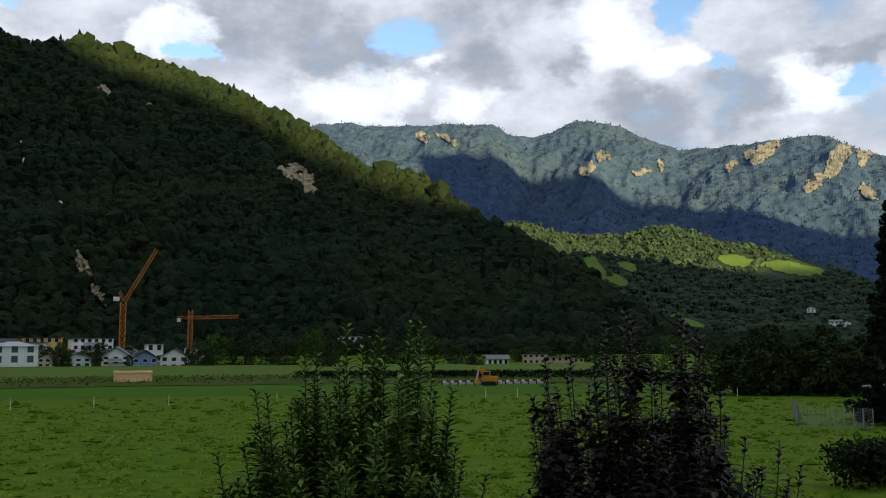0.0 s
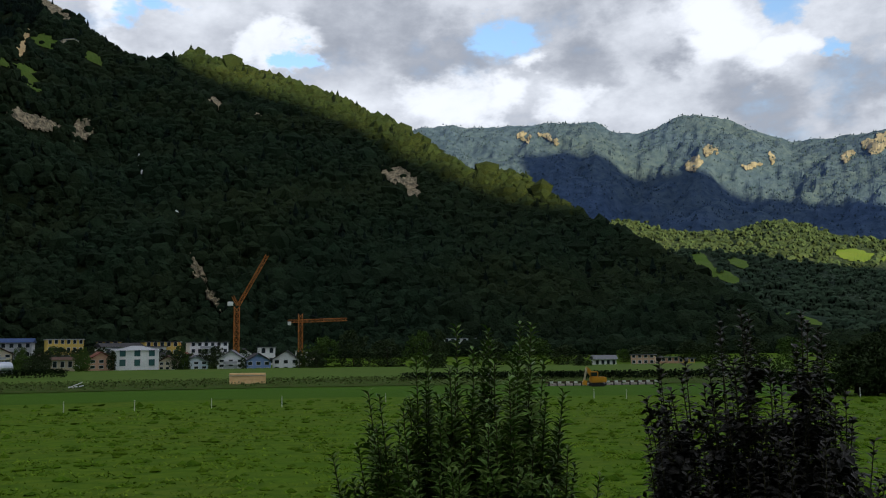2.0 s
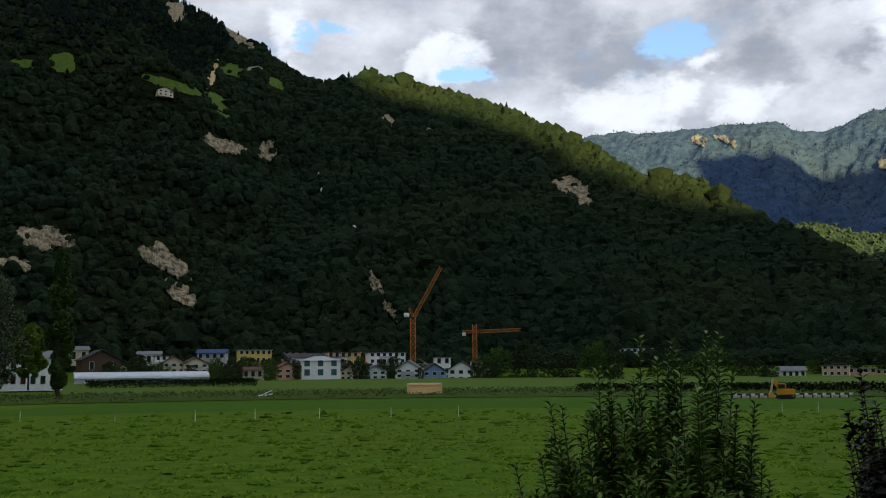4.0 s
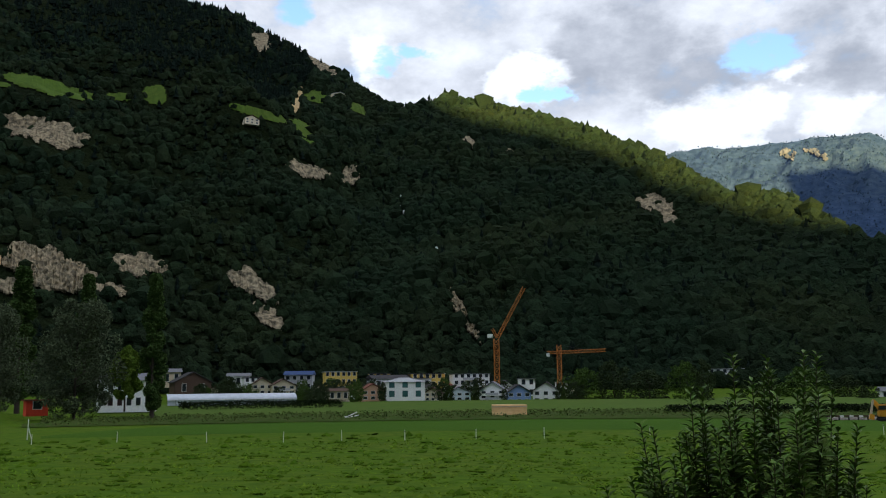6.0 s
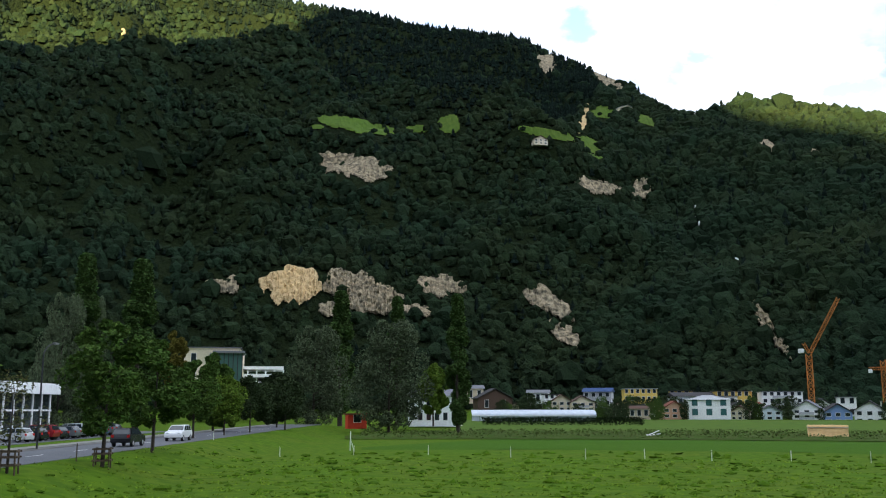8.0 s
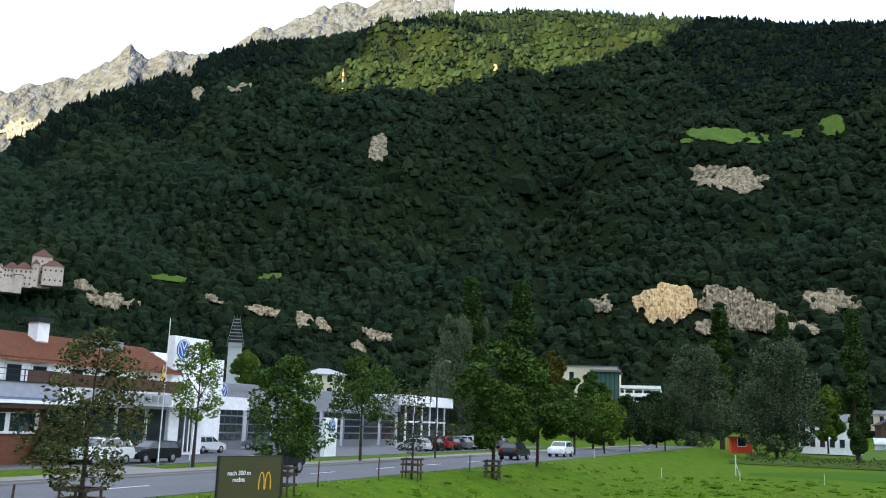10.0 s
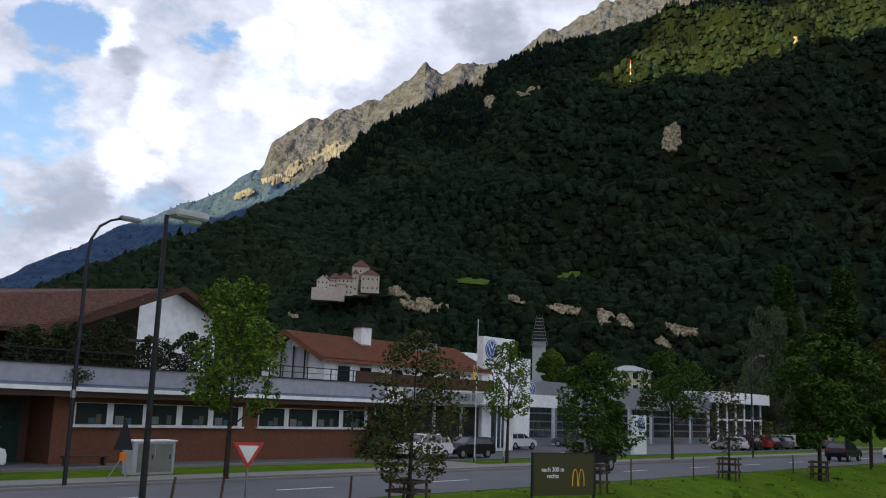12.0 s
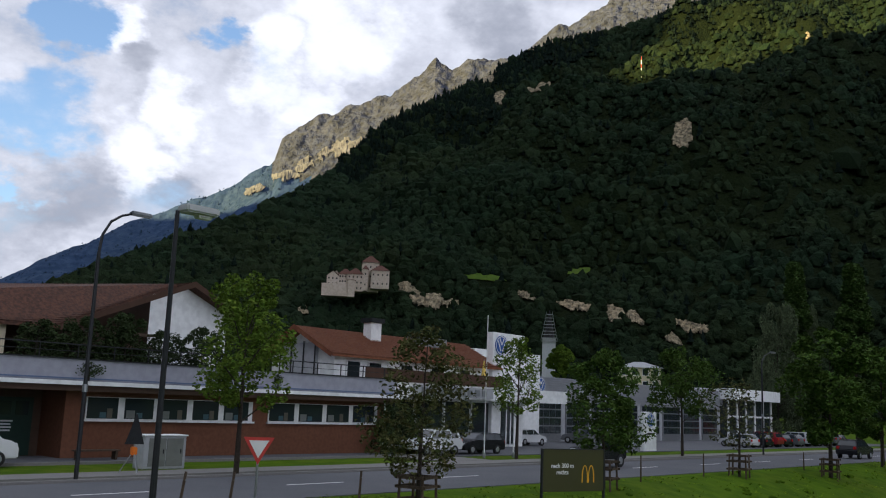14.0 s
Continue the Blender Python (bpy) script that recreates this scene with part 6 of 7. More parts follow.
car(at_road(27.0, 5.6, ROAD_Z + 0.03, 180), "jeep", "black", "black square-bodied off-road car on the street")
car(at_road(46.3, 25.5, ROAD_Z + 0.06, 0), "hatch", "white", "white hatchback parked by the showroom")
car(at_road(29.4, 17.4, ROAD_Z + 0.06, 180), "wagon", "black", "black estate car parked on the forecourt")
car(at_road(24.4, 17.2, ROAD_Z + 0.06, 180), "suv", "white", "white SUV parked on the forecourt")
car(at_road(49.8, 18.6, ROAD_Z + 0.06, 180), "wagon", "silver", "silver estate car parked beside the pylon")
car(at_road(-6.7, 16.6, ROAD_Z + 0.05, 0), "van", "white", "white delivery van parked by the green door", "van")
car(at_road(58, 27.0, ROAD_Z + 0.06, 100), "hatch", "grey", "grey hatchback parked before the workshop")
car(at_road(62, 27.0, ROAD_Z + 0.06, 95), "wagon", "silver", "silver car parked before the workshop")
car(at_road(81, 2.4, ROAD_Z + 0.03, 180), "suv", "white", "white car on the street")
car(at_road(66, 3.0, ROAD_Z + 0.03, 0), "suv", "black", "black off-road car on the street")
for i, c_ in enumerate(("silver", "black", "red", "black", "grey", "silver", "black", "blue", "grey", "black")):
    car(at_road(76 + 3.1 * i, 18.5, ROAD_Z + 0.06, 80 + (i % 3) * 4), ("hatch", "wagon", "suv")[i % 3], c_, "%s car in the dealer's parked row" % c_)


# ---- street trees with their timber guards ----
def guard(a, b, zg, h=1.3):
    """A square guard of rough timber round a young tree."""
    top = tagged(new("tree_guard"), "weathered timber guard round a street tree", "tree guard", "tree guards")
    top.matrix_basis = at_road(a, b, zg, 12)
    for x in (-0.5, 0.5):
        for y in (-0.5, 0.5):
            part("post", rod((x, y, -0.3), (x * 0.92, y * 0.92, h), 0.055, 0.05, 6), WOOD, top)
    for z in (0.45, 0.9, h - 0.08):
        for s in (-0.52, 0.52):
            part("rail", box(-0.62, 0.62, s - 0.03, s + 0.03, z - 0.05, z + 0.05), WOOD, top)
            part("rail", box(s - 0.03, s + 0.03, -0.62, 0.62, z - 0.06, z + 0.04), WOOD, top)


def street_tree(kind, a, b, w, h, label, bare=0.36, leaves=3000, leaf=0.24, variant=0, guarded=False):
    v = by_road(a, b)
    z = float(ground_z(v.x, v.y))
    tree(kind, pose(v.x, v.y, z, 0, 0, a * 37), w, h, label, bare, leaves, leaf, "street trees", 3, variant)
    if guarded:
        guard(a, b, z)


street_tree("bright", 2.6, 9.0, 5.9, 8.8, "young maple with fresh yellow-green leaves beside the footpath", 0.36, 7500, 0.21)
street_tree("apple", 1.7, -3.0, 5.0, 6.3, "sparse pear tree with brownish leaves on the bank", 0.22, 4600, 0.17, 0, True)
street_tree("bright", 27.4, 12.2, 4.4, 8.0, "slim young maple before the showroom", 0.40, 3600, 0.2, 1)
street_tree("round", 15.5, -2.0, 4.6, 6.3, "dense green linden behind the roadside sign", 0.30, 6500, 0.21, 0, True)
street_tree("round", 46.5, 10.0, 7.2, 8.4, "broad dark linden beside the footpath", 0.44, 6000, 0.26, 1)
street_tree("apple", 30.8, -1.8, 5.0, 5.6, "thin pear tree with a sparse flat crown", 0.34, 1100, 0.2, 1, True)
for (az, d, w, h, kind, g_) in ((61.03, 68, 6.6, 9.6, "round", True), (58.3, 83, 7.0, 9.2, "round", False), (56.0, 116, 7.0, 9.0, "round", False), (54.2, 128, 7.0, 7.6, "bright", False), (52.7, 142, 7.5, 8.0, "dark", False), (50.6, 160, 8.0, 8.4, "dark", False)):
    v = spot(az, d)
    z = float(ground_z(v.x, v.y))
    tree(kind, pose(v.x, v.y, z, 0, 0, az * 31), w, h, "leafy roadside tree on the grass bank", 0.27, 9000, 0.36, "roadside trees", 5, 2)
    if g_:
        rel = Vector((v.x, v.y)) - ROAD_O
        guard(rel.dot(ROAD_U), rel.dot(ROAD_V), z)

# ---- willows, poplars and field trees ----
for (az, d, w, h, zb, kind, lab) in (
    (44.31, 188, 19.5, 22.4, -0.16, "willow", "large silvery willow at the field's edge"), (48.90, 214, 19.0, 23.2, -0.04, "willow", "broad silvery willow at the field's edge"),
    (63.52, 150, 10.4, 21.3, 0.34, "willow", "grey-green willow behind the street"), (61.73, 190, 5.7, 25.2, 0.64, "willow", "grey willow behind the street"),
    (40.05, 177, 4.9, 26.5, -0.10, "poplar", "slender dark columnar poplar"), (47.29, 235, 7.5, 32.9, 1.22, "poplar", "tall poplar behind the willows"), (43.79, 240, 6.0, 32.3, 1.11, "poplar", "tall poplar behind the willows"),
    (59.26, 175, 6.9, 31.0, 0.43, "poplar", "tall broad poplar behind the car park"), (62.40, 180, 6.4, 32.3, 0.41, "poplar", "tall broad poplar behind the car park"),
    (41.57, 215, 8.4, 13.6, 1.50, "bright", "round green tree before the farm building"), (57.24, 230, 7.4, 16.0, 7.31, "yellow", "yellowing birch beside the hall"),
    (51.09, 180, 9.2, 11.0, 0.59, "dark", "dark spreading tree by the street"), (54.85, 150, 7.0, 12.9, 0.54, "round", "leafy tree beside the street"),
    (54.20, 150, 7.9, 9.2, 0.77, "bright", "small roadside tree with pale leaves"), (76.20, 150, 4.8, 6.2, 8.98, "bright", "green tree behind the showroom")):
    tree(kind, facing(az, d, zb - 0.1), w, h, lab, 0.10 if kind in ("willow", "poplar") else 0.2, 20000, 0.52, "", 9, 5)

rng = np.random.RandomState(12)
belt = [(14.09, 352, 18.2, 13.3, -2.21), (12.18, 348, 15.3, 16.0, -2.25), (10.07, 340, 18.2, 12.2, -1.80), (7.85, 330, 15.8, 14.7, -2.51), (6.98, 300, 9.0, 15.1, -2.59), (3.42, 350, 13.9, 12.1, -2.75), (1.24, 345, 21.1, 12.6, -2.31), (-1.04, 340, 14.6, 10.3, -2.69),
        (-2.02, 310, 8.7, 6.8, -2.42), (-4.45, 300, 7.1, 6.2, -2.23), (-9.87, 250, 8.9, 12.3, -2.28), (-11.90, 250, 11.7, 11.2, -2.72), (-14.05, 245, 9.9, 10.5, -2.99), (-16.17, 240, 10.8, 9.8, -3.08), (-18.24, 230, 8.9, 11.3, -3.36),
        (-20.10, 200, 7.5, 9.1, -2.80), (-21.93, 200, 7.4, 9.6, -2.74), (30.16, 330, 7.8, 7.5, 1.52), (28.03, 330, 6.9, 5.9, 1.31), (22.72, 345, 6.7, 6.7, 0.83), (35.72, 330, 8.4, 6.7, 3.63), (31.17, 320, 7.5, 5.3, 1.35), (14.45, 340, 8.7, 7.4, -0.30), (-5.86, 390, 22.5, 7.6, 3.11), (27.90, 345, 4.7, 7.6, 1.34), (26.40, 348, 4.2, 6.9, 1.15), (20.61, 345, 4.8, 5.8, 0.84), (22.26, 345, 3.5, 6.0, 0.41), (18.82, 345, 3.5, 5.2, -0.15), (37.32, 325, 6.3, 6.0, 1.94), (34.54, 345, 5.3, 5.6, 2.24), (30.58, 300, 7.9, 4.6, 1.17), (22.22, 345, 4.3, 6.6, -0.30), (15.21, 345, 4.3, 5.7, -0.78), (15.46, 345, 4.2, 7.1, -0.28), (4.70, 340, 4.5, 8.2, -2.07), (-8.48, 300, 7.5, 5.4, -3.01), (-8.52, 380, 13.6, 9.2, -1.04)]
for i, (az, d, w, h, zb) in enumerate(belt):
    if -8.7 < az < -2.2:
        d, zb = 375, 0.0
    tree("dark" if i % 3 else "round", facing(az, d, zb - 0.4, 70 * i), w * 1.15, h * 1.05, "dark leafy tree in the belt behind the fields", 0.08, 3200, 0.9, "trees behind the fields", 21, 7)
for i in range(26):
    az = 37 - 0.72 * i
    v = spot(az, 366 + 7 * (i % 3))
    tree("dark" if i % 4 else "round", pose(v.x, v.y, float(ground_z(v.x, v.y)), 0, 0, 40 * i), 7.5 + 2 * (i % 2), 5.6 + 1.2 * (i % 3), "dark garden tree between the houses", 0.05, 3200, 0.9, "garden trees", 22, 7)
for i, az in enumerate((35.2, 33.6, 31.0, 29.5, 28.3, 27.4, 26.2, 24.3, 23.1, 21.6, 20.3)):
    v = spot(az, 401)
    tree("dark" if i % 3 else "round", pose(v.x, v.y, float(ground_z(v.x, v.y)), 0, 0, 47 * i), 8.0 + (i % 3), 6.4 + 1.1 * (i % 2), "dark garden tree between the houses", 0.05, 3200, 0.9, "garden trees", 22, 7)
for i in range(9):
    az = -17.5 - 1.0 * i
    v = spot(az, 112 + 6 * (i % 2))
    tree("dark", pose(v.x, v.y, 0, 0, 0, 50 * i), 6.5, 5.6 + (i % 3), "dense dark bush row closing the pasture", 0.02, 3200, 0.5, "bush row", 25, 8)
az, d, w, h, zb = -26.3, 70, 7.4, 15.0, 0.0
tree("spruce", facing(az, d, zb), w, h, "tall dark spruce with drooping boughs beside the shed", 0.03, 22000, 0.36, "", 31, 0)

# ---- fence posts of the pasture ----
POSTW = plain("white_plastic_post", (0.62, 0.64, 0.55))
for i, (x, y) in enumerate(((-88.8, 62.6), (-78.8, 64.0), (-68.5, 76.2), (-59.2, 78.8), (-50.6, 79.7), (-39.9, 85.3), (-33.2, 87.9), (-27.1, 91.3),
                            (-17.4, 96.7), (8.2, 103.4), (4.7, 103.8), (-46.5, 84.2), (-75.1, 71.3), (32.7, 103.1))):
    ob = thing("fence_post", pose(x, y, float(ground_z(x, y)), 0, 0, 20 * i), "thin pale electric-fence post in the pasture", "fence post", "pasture fence posts")
    part("stake", rod((0, 0, -0.1), (0.03 * (i % 3 - 1), 0, 1.05), 0.045, 0.035, 6), POSTW, ob)
    part("insulator", rod((0, -0.05, 0.9), (0, 0.05, 0.9), 0.03, None, 6), DARKSTEEL, ob)
x, y = -83.4, 78.6
ob = thing("corner_post", pose(x, y, 0), "tall pale corner post of the pasture fence", "fence post")
part("stake", rod((0, 0, -0.1), (0.05, 0, 2.3), 0.07, 0.06, 8), POSTW, ob)
part("brace", rod((0.6, 0.1, -0.1), (0.05, 0, 1.5), 0.045, None, 6), POSTW, ob)
for a, b, h, t_ in ((-6.9, -1.4, 1.25, 8), (-5.2, -1.5, 1.2, 7), (0.2, -1.6, 1.1, 3), (11.5, -1.5, 1.2, 0), (20.0, -1.4, 1.3, 0), (27.2, -1.3, 1.3, 0), (42, -1.4, 1.2, 0)):
    v = by_road(a, b)
    ob = thing("roadside_stake", pose(v.x, v.y, float(ground_z(v.x, v.y)), 0, t_, ROADTURN), "leaning dark timber stake at the road's edge", "stake", "roadside stakes")
    part("stake", rod((0, 0, -0.2), (0, 0, h), 0.05, 0.04, 6), WOOD, ob)
    part("wire_nail", rod((0, -0.05, h * 0.8), (0, 0.05, h * 0.8), 0.012, None, 5), STEEL, ob)

# ---- far strips of the valley floor ----
def field_strip(name, az0, az1, d0, d1, mat, label, rise=0.05, n=90, m_=8):
    a = np.linspace(az0, az1, n)
    v = []
    for i in range(n):
        for j in range(m_):
            q_ = spot(a[i], (d0(a[i]) + (d1(a[i]) - d0(a[i])) * j / (m_ - 1)))
            v.append((q_.x, q_.y, float(ground_z(q_.x, q_.y)) + rise * (0.2 if j in (0, m_ - 1) else 1)))
    return tagged(mesh_object(name, v, grid_faces(n, m_)[:, ::-1], mat, True), label, "field", kind="structure")


field_strip("mown_field", -16, 46, lambda a: 112 + 0.1 * a, lambda a: 112 + 0.1 * a + (40 - 0.05 * a) * float(np.clip((47 - a) / 9, 0.02, 1)), CROP, "smooth mown darker-green meadow beyond the pasture fence", 0.12)
field_strip("weed_strip", -14, 47, lambda a: 153 + 0.05 * a, lambda a: 153 + 0.05 * a + 41 * float(np.clip((48 - a) / 6, 0.02, 1)), WEEDS, "rough strip of weeds and tall grass along a ditch", 0.5)
field_strip("light_meadow", -14, 40, lambda a: 200, lambda a: 335, ALP, "bright light-green meadow before the houses", 0.12)
n = 5200
a_ = rng.uniform(-12, 46, n)
d_ = rng.uniform(156, 199, n)
cen = np.stack([-np.sin(np.radians(a_)) * d_, np.cos(np.radians(a_)) * d_, 0.30 + 0.25 * rng.rand(n)], -1)
v, f_ = leaf_mesh(cen, np.full(n, 0.55), n * 4, 0.42, rng)
tagged(mesh_object("weeds", v, f_, leafy("weed_leaves", (0.07, 0.115, 0.022), (0.085, 0.085, 0.030), 0.5)), "tall weeds and shrubs along the ditch", "weeds", kind="stuff")
hedge(-22, 118, -12, 150, 1.8, 1.5, "dark low hedge closing off the pasture", 0.5)
hedge(-13, 172, 9, 174, 1.7, 2.0, "strip of tall green maize before the town", 0.5)

# grass tufts of the pasture and the bank
n = 60000
a_ = rng.uniform(-30, 112, n)
d_ = 9 * np.exp(rng.uniform(0, 1, n) * math.log(95 / 9.0))
x_, y_ = -np.sin(np.radians(a_)) * d_, np.cos(np.radians(a_)) * d_
b_ = (x_ - ROAD_O.x) * ROAD_V.x + (y_ - ROAD_O.y) * ROAD_V.y
clump = hills(x_, y_, 5.0, 3, 6) + 0.5 * rng.standard_normal(n)
ok = (b_ < -0.6) & (clump > 0.4)
x_, y_ = x_[ok], y_[ok]
cen = np.stack([x_, y_, ground_z(x_, y_) + 0.05], -1)
size_ = 0.055 + 0.0015 * np.hypot(x_, y_)
rep = np.repeat(np.arange(len(x_)), 7)
nb = len(rep)
base_ = cen[rep] + np.stack([rng.normal(0, 1, nb) * size_[rep] * 2.2, rng.normal(0, 1, nb) * size_[rep] * 2.2, np.zeros(nb)], -1)
tip = base_ + np.stack([rng.normal(0, 1.0, nb), rng.normal(0, 1.0, nb), 0.40 + 0.35 * rng.rand(nb)], -1) * size_[rep][:, None] * 1.3
side = np.stack([rng.normal(0, 1, nb), rng.normal(0, 1, nb), np.zeros(nb)], -1) * size_[rep][:, None] * 0.22
V3 = np.stack([base_ - side, base_ + side, tip], 1).reshape(-1, 3)
TUFT = material("grass_blades", (0.10, 0.18, 0.010), 0.95, grain=(0.5, (0.15, 0.22, 0.02), 0.8), island=0.25, spec=0.02)
tagged(mesh_object("grass_tufts", V3, np.arange(len(V3)).reshape(-1, 3), TUFT), "tufts of longer grass scattered over the pasture", "grass", kind="stuff")


# low mounds of denser grass on the pasture
n = 15000
a_ = rng.uniform(-29, 75, n)
d_ = 10 * np.exp(rng.uniform(0, 1, n) * math.log(108 / 10.0))
x_, y_ = -np.sin(np.radians(a_)) * d_, np.cos(np.radians(a_)) * d_
b_ = (x_ - ROAD_O.x) * ROAD_V.x + (y_ - ROAD_O.y) * ROAD_V.y
ok = (b_ < -3.0) & (hills(x_, y_, 7.0, 3, 3) + 0.5 * rng.standard_normal(n) > 0.15)
x_, y_, d_ = x_[ok], y_[ok], d_[ok]
MOUND = material("dense_grass", (0.066, 0.120, 0.006), 0.95, grain=(2.2, (0.040, 0.088, 0.005), 0.8), island=0.22, bump=0.8, bump_scale=12, spec=0.02)
mounds = scatter("grass_mounds", crown(1, 0.05), np.stack([x_, y_, ground_z(x_, y_) - 0.04], -1), (0.10 + 0.0022 * d_) * np.exp(rng.normal(0, 0.35, len(d_))), MOUND, "low mounds of denser grass all over the pasture", 0.22, rng, 0.62, 0.0, False)
tagged(mounds, "", "grass")


# ---- garden shrubs under the window ----
def sprig_leaves(base_pt, tip_pt, size, gap, rng, out, spread=1.0, curl=0.5, width=0.2):
    """Pointed leaves set in turns along one upright shoot."""
    p0, p1 = Vector(base_pt), Vector(tip_pt)
    ax = (p1 - p0).normalized()
    n_ = max(4, int((p1 - p0).length / gap))
    s0 = ax.orthogonal().normalized()
    for j in range(n_):
        u_ = (j + 0.5) / n_
        c_ = p0.lerp(p1, u_)
        d_ = Matrix.Rotation(j * 2.4 + rng.uniform(-.4, .4), 3, ax) @ s0
        L_ = size * rng.uniform(0.7, 1.15) * (1.0 if u_ < 0.85 else 0.7)
        up = 0.75 if u_ > 0.9 else curl
        way_ = (d_ * spread + ax * up).normalized()
        side_ = way_.cross(ax).normalized() * L_ * width
        nrm = side_.cross(way_).normalized() * L_ * 0.1
        out.append([c_, c_ + way_ * L_ * 0.45 + side_ + nrm, c_ + way_ * L_ - ax * L_ * 0.12, c_ + way_ * L_ * 0.45 - side_ + nrm, c_ + way_ * L_ * 0.5])


def shrub(az, d, stems, label, mat, stem_mat, size, gap, seed, spread, curl, foot, zf=0.0, width=0.2, bushy=0):
    """stems: bearing and top height of each upright shoot; side shoots fill in below."""
    rng_ = np.random.RandomState(seed)
    top = thing("garden_shrub", pose(0, 0, 0), label, "shrub")
    out, bm = [], bmesh.new()
    base_c = spot(az, d, zf)
    full = list(stems)
    for a, e, dd in stems:
        for _ in range(3 + bushy):
            full.append((a + rng_.uniform(-1.3, 1.3), e - rng_.uniform(0.8, 4.2), dd + rng_.uniform(-0.5, 0.5)))
    for a, e, dd in full:
        tipv = spot(a, d + dd, EYE + (d + dd) * math.tan(radians(e)))
        root = base_c + Vector((rng_.uniform(-foot, foot), rng_.uniform(-foot, foot), 0))
        mid = root.lerp(tipv, 0.5) + Vector((rng_.uniform(-.1, .1), rng_.uniform(-.1, .1), 0))
        mid = Vector((tipv.x * 0.75 + root.x * 0.25, tipv.y * 0.75 + root.y * 0.25, mid.z))
        rod(root, mid, 0.022, 0.014, 6, bm)
        rod(mid, tipv, 0.014, 0.004, 6, bm)
        sprig_leaves(mid, tipv, size, gap, rng_, out, spread, curl, width)
        sprig_leaves(root.lerp(mid, 0.5), mid, size, gap, rng_, out, spread, curl, width)
        for j in range(11 + 8 * bushy):
            s_ = root.lerp(mid, 0.2 + 0.35 * (1 - min(1, bushy)) + 0.6 * rng_.rand()) if j > 10 else root.lerp(mid, 0.55).lerp(mid, j / 6) if j < 6 else mid.lerp(tipv, (j - 5) / 7)
            ang = rng_.uniform(0, 6.28)
            ln = rng_.uniform(0.35, 0.75) * (1 if j < 7 else 0.45)
            e_ = s_ + Vector((math.cos(ang) * (0.6 + 0.25 * bushy), math.sin(ang) * (0.6 + 0.25 * bushy), 0.8 - 0.2 * bushy)) * ln
            rod(s_, e_, 0.008, 0.003, 5, bm)
            sprig_leaves(s_, e_, size * 0.9, gap, rng_, out, spread, curl, width)
    part("branchwork", bm, stem_mat, top)
    V = np.array([[tuple(q_) for q_ in l_] for l_ in out]).reshape(-1, 3)
    i = np.arange(len(out))[:, None] * 5
    F = np.concatenate([i + [0, 1, 4], i + [0, 4, 3], i + [4, 1, 2], i + [4, 2, 3]], 1).reshape(-1, 3)
    mesh_object("leaves", V, F, mat, False, top)
    return top


SHRUB_G = material("laurel_leaves", (0.095, 0.160, 0.026), 0.5, grain=(9, (0.055, 0.10, 0.018), 0.6), island=0.35, spec=0.12)
SHRUB_P = material("dark_purple_leaves", (0.024, 0.022, 0.018), 0.5, grain=(9, (0.012, 0.012, 0.010), 0.7), island=0.4, spec=0.15)
TWIG = material("green_brown_twig", (0.0425, 0.035, 0.015), 0.8, grain=(20, (0.025, 0.0225, 0.01), 0.6))
shrub(5.0, 9.0, [(6.00, 1.81, 0.0), (4.04, 1.59, 0.3), (2.04, 1.87, 0.1), (1.33, 1.79, 0.2), (8.55, 0.01, -0.1), (7.86, -0.13, 0.2), (11.51, -2.22, 0.1), (10.83, -2.50, -0.2), (3.69, -0.50, -0.3), (6.47, -0.83, -0.4),
                 (-0.51, -2.33, 0.2), (0.54, -2.60, -0.2), (9.36, -3.20, -0.3), (5.07, -2.22, -0.5), (2.46, -1.90, -0.4), (-0.70, -5.68, -0.2), (13.69, -5.94, 0.1), (12.48, -7.44, 0.0), (-2.55, -7.37, 0.0),
                 (7.13, -3.91, -0.5), (3.33, -4.30, -0.6), (9.84, -5.54, -0.4), (1.42, -5.33, -0.5), (5.68, -5.62, -0.7), (8.47, -6.90, -0.6), (4.36, -7.31, -0.7)],
      "tall bushy garden shrub with upright shoots of narrow green leaves", SHRUB_G, TWIG, 0.165, 0.017, 3, 1.0, 0.5, 0.35)
shrub(-12.3, 9.4, [(-11.17, 2.52, 0.0), (-11.60, 2.17, 0.2), (-14.52, 2.26, 0.1), (-14.83, 1.61, -0.1), (-6.29, -0.28, 0.0), (-7.85, -0.43, 0.2), (-5.49, -2.69, 0.1), (-6.95, -2.28, -0.2), (-9.21, -0.91, -0.2),
                   (-12.60, -0.58, -0.3), (-13.25, -1.26, 0.2), (-16.64, -2.26, 0.1), (-15.82, -2.59, -0.2), (-17.96, -5.02, 0.0), (-19.81, -5.45, 0.1), (-18.82, -6.75, -0.1), (-5.65, -7.19, 0.0), (-7.40, -5.34, -0.3),
                   (-10.16, -3.64, -0.4), (-12.16, -3.96, -0.5), (-14.47, -3.93, -0.4), (-8.75, -6.00, -0.5), (-11.10, -6.30, -0.6), (-13.42, -6.25, -0.6), (-15.69, -6.20, -0.5), (-16.93, -7.13, -0.4)],
      "dark purple-leaved garden shrub with spreading shoots", SHRUB_P, TWIG, 0.15, 0.022, 4, 1.15, 0.15, 0.4, width=0.3, bushy=1)

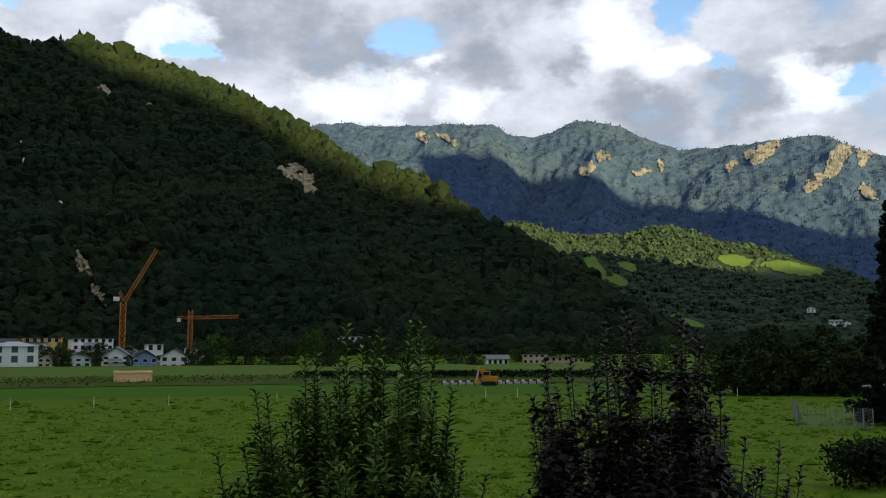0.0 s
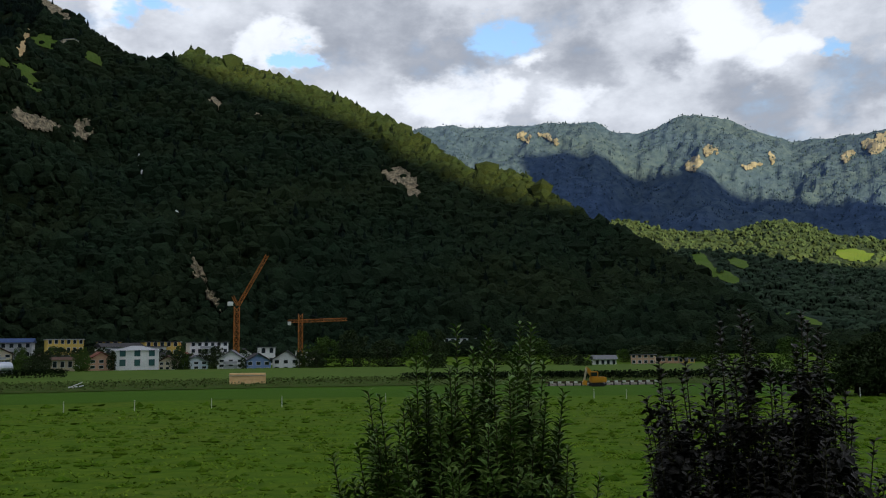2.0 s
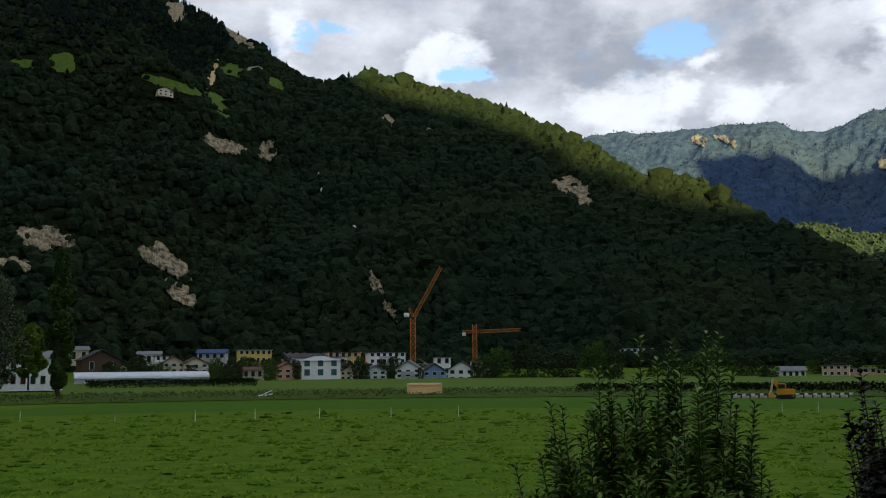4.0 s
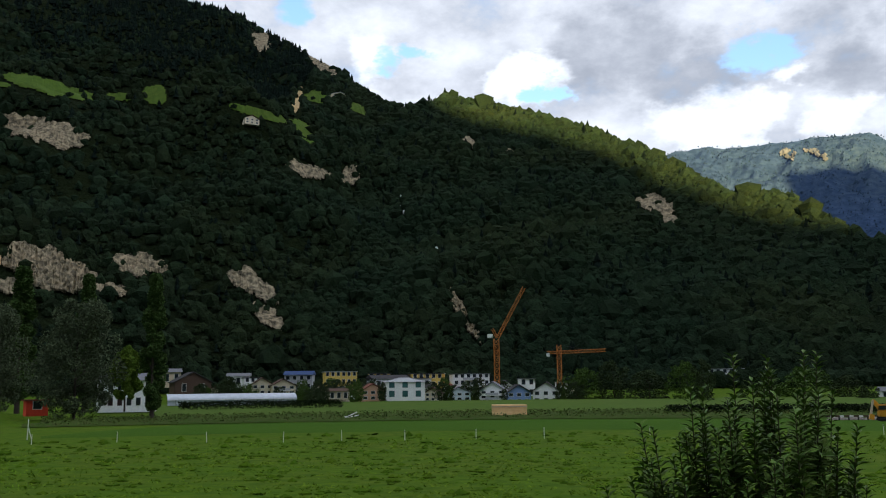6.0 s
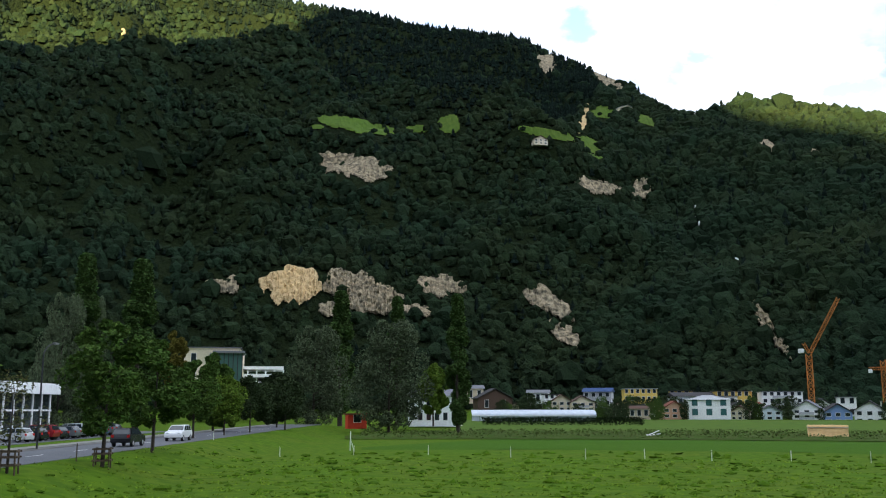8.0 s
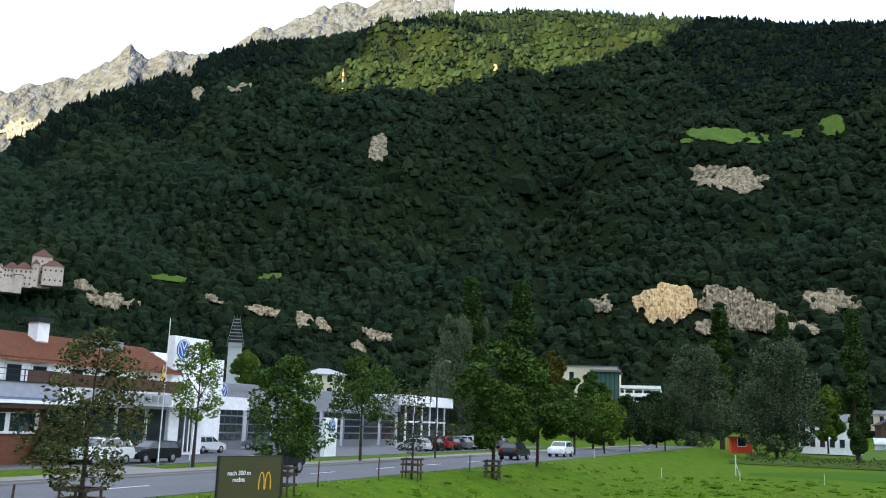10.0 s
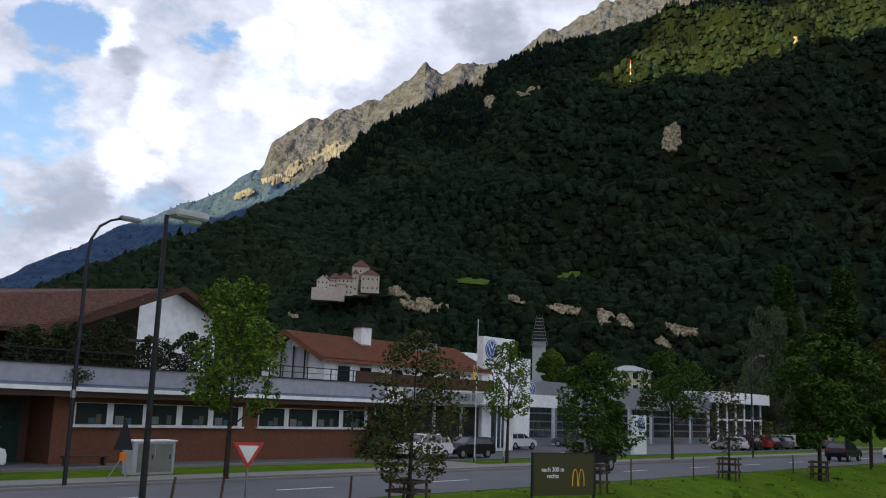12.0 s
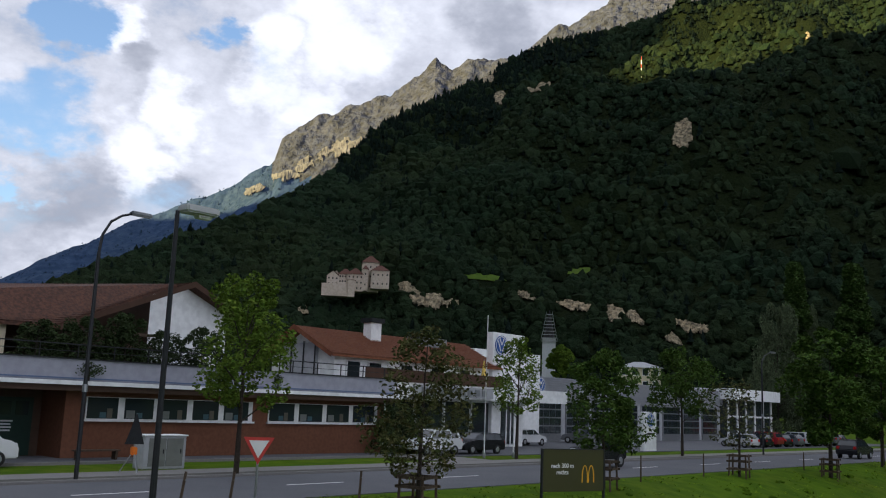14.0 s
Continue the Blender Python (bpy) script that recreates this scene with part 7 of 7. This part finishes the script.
# ---- shed, mesh fence and bush at the pasture's edge ----
az, d, w, h, zb = -26.06, 72, 3.5, 2.3, 0.13
shed = thing("field_shed", facing(az, d, 0.0, -20), "small brown wooden shed with a flat sheet roof", "shed")
for j in range(12):
    part("plank", box(-w / 2 + w * j / 12, -w / 2 + w * (j + 0.94) / 12, 0, 0.05, 0, 2.4), WOOD, shed)
part("body", box(-w / 2 + 0.02, w / 2, 0.06, 3, 0, 2.38), WOOD, shed)
part("roof", box(-w / 2 - 0.4, w / 2 + 0.4, -0.5, 3.3, 2.42, 2.55), STEEL, shed)
fence = tagged(new("mesh_fence"), "low pale wire-mesh fence round a garden corner", "fence")
p0, p1, p2 = spot(-20.9, 66), spot(-24.8, 64), spot(-20.6, 78)
bm = bmesh.new()
for q0, q1 in ((p0, p1), (p0, p2)):
    for j in range(9):
        c_ = q0.lerp(q1, j / 8)
        part("post", rod((c_.x, c_.y, -0.1), (c_.x, c_.y, 1.4), 0.03, None, 6), STEEL, fence)
    for j in range(15):
        rod((q0.x, q0.y, 0.1 + 0.09 * j), (q1.x, q1.y, 0.1 + 0.09 * j), 0.003, None, 3, bm)
    for j in range(80):
        c_ = q0.lerp(q1, j / 79)
        rod((c_.x, c_.y, 0.05), (c_.x, c_.y, 1.38), 0.003, None, 3, bm)
part("wire_mesh", bm, STEEL, fence)
hedge(-23.3, 37, -26.5, 40, 1.5, 1.6, "dark round bush on the pasture", 0.22)
house(46.24, 196, 4.0, 2.6, 1.5, "red", "red", "flat", 1, 1, "small bright orange-red site container under the willow", 10, name="site_container")

# dark bushes at the end of the brown wall
for a, b, w, h in ((22.0, 18.4, 3.4, 3.4), (24.4, 18.8, 2.6, 2.6)):
    v = by_road(a, b)
    tree("dark", pose(v.x, v.y, v.z, 0, 0, a * 50), w, h, "dense dark bush at the end of the brown wall", 0.02, 5200, 0.17, "wall bushes", 41, 9)

# shrubs on the terrace
for i, a in enumerate((-1.5, 1.0, 3.5, 6.0, 8.4, 11.5)):
    v = by_road(a, 21.2, ROAD_Z + 4.4)
    tree("dark", pose(v.x, v.y, v.z, 0, 0, 60 * i), 3.5, 2.5 + 0.4 * (i % 3), "dark leafy potted shrub on the terrace", 0.02, 5200, 0.17, "terrace shrubs", 41, 9)
for a in (0.5, 12.6):
    v = by_road(a, 19.2, ROAD_Z + 4.25)
    tree("dark", pose(v.x, v.y, v.z, 0, 0, a * 50), 1.6 if a < 5 else 0.8, 0.55, "small green planter on the roof edge", 0.0, 500, 0.12, "planters", 43, 10)
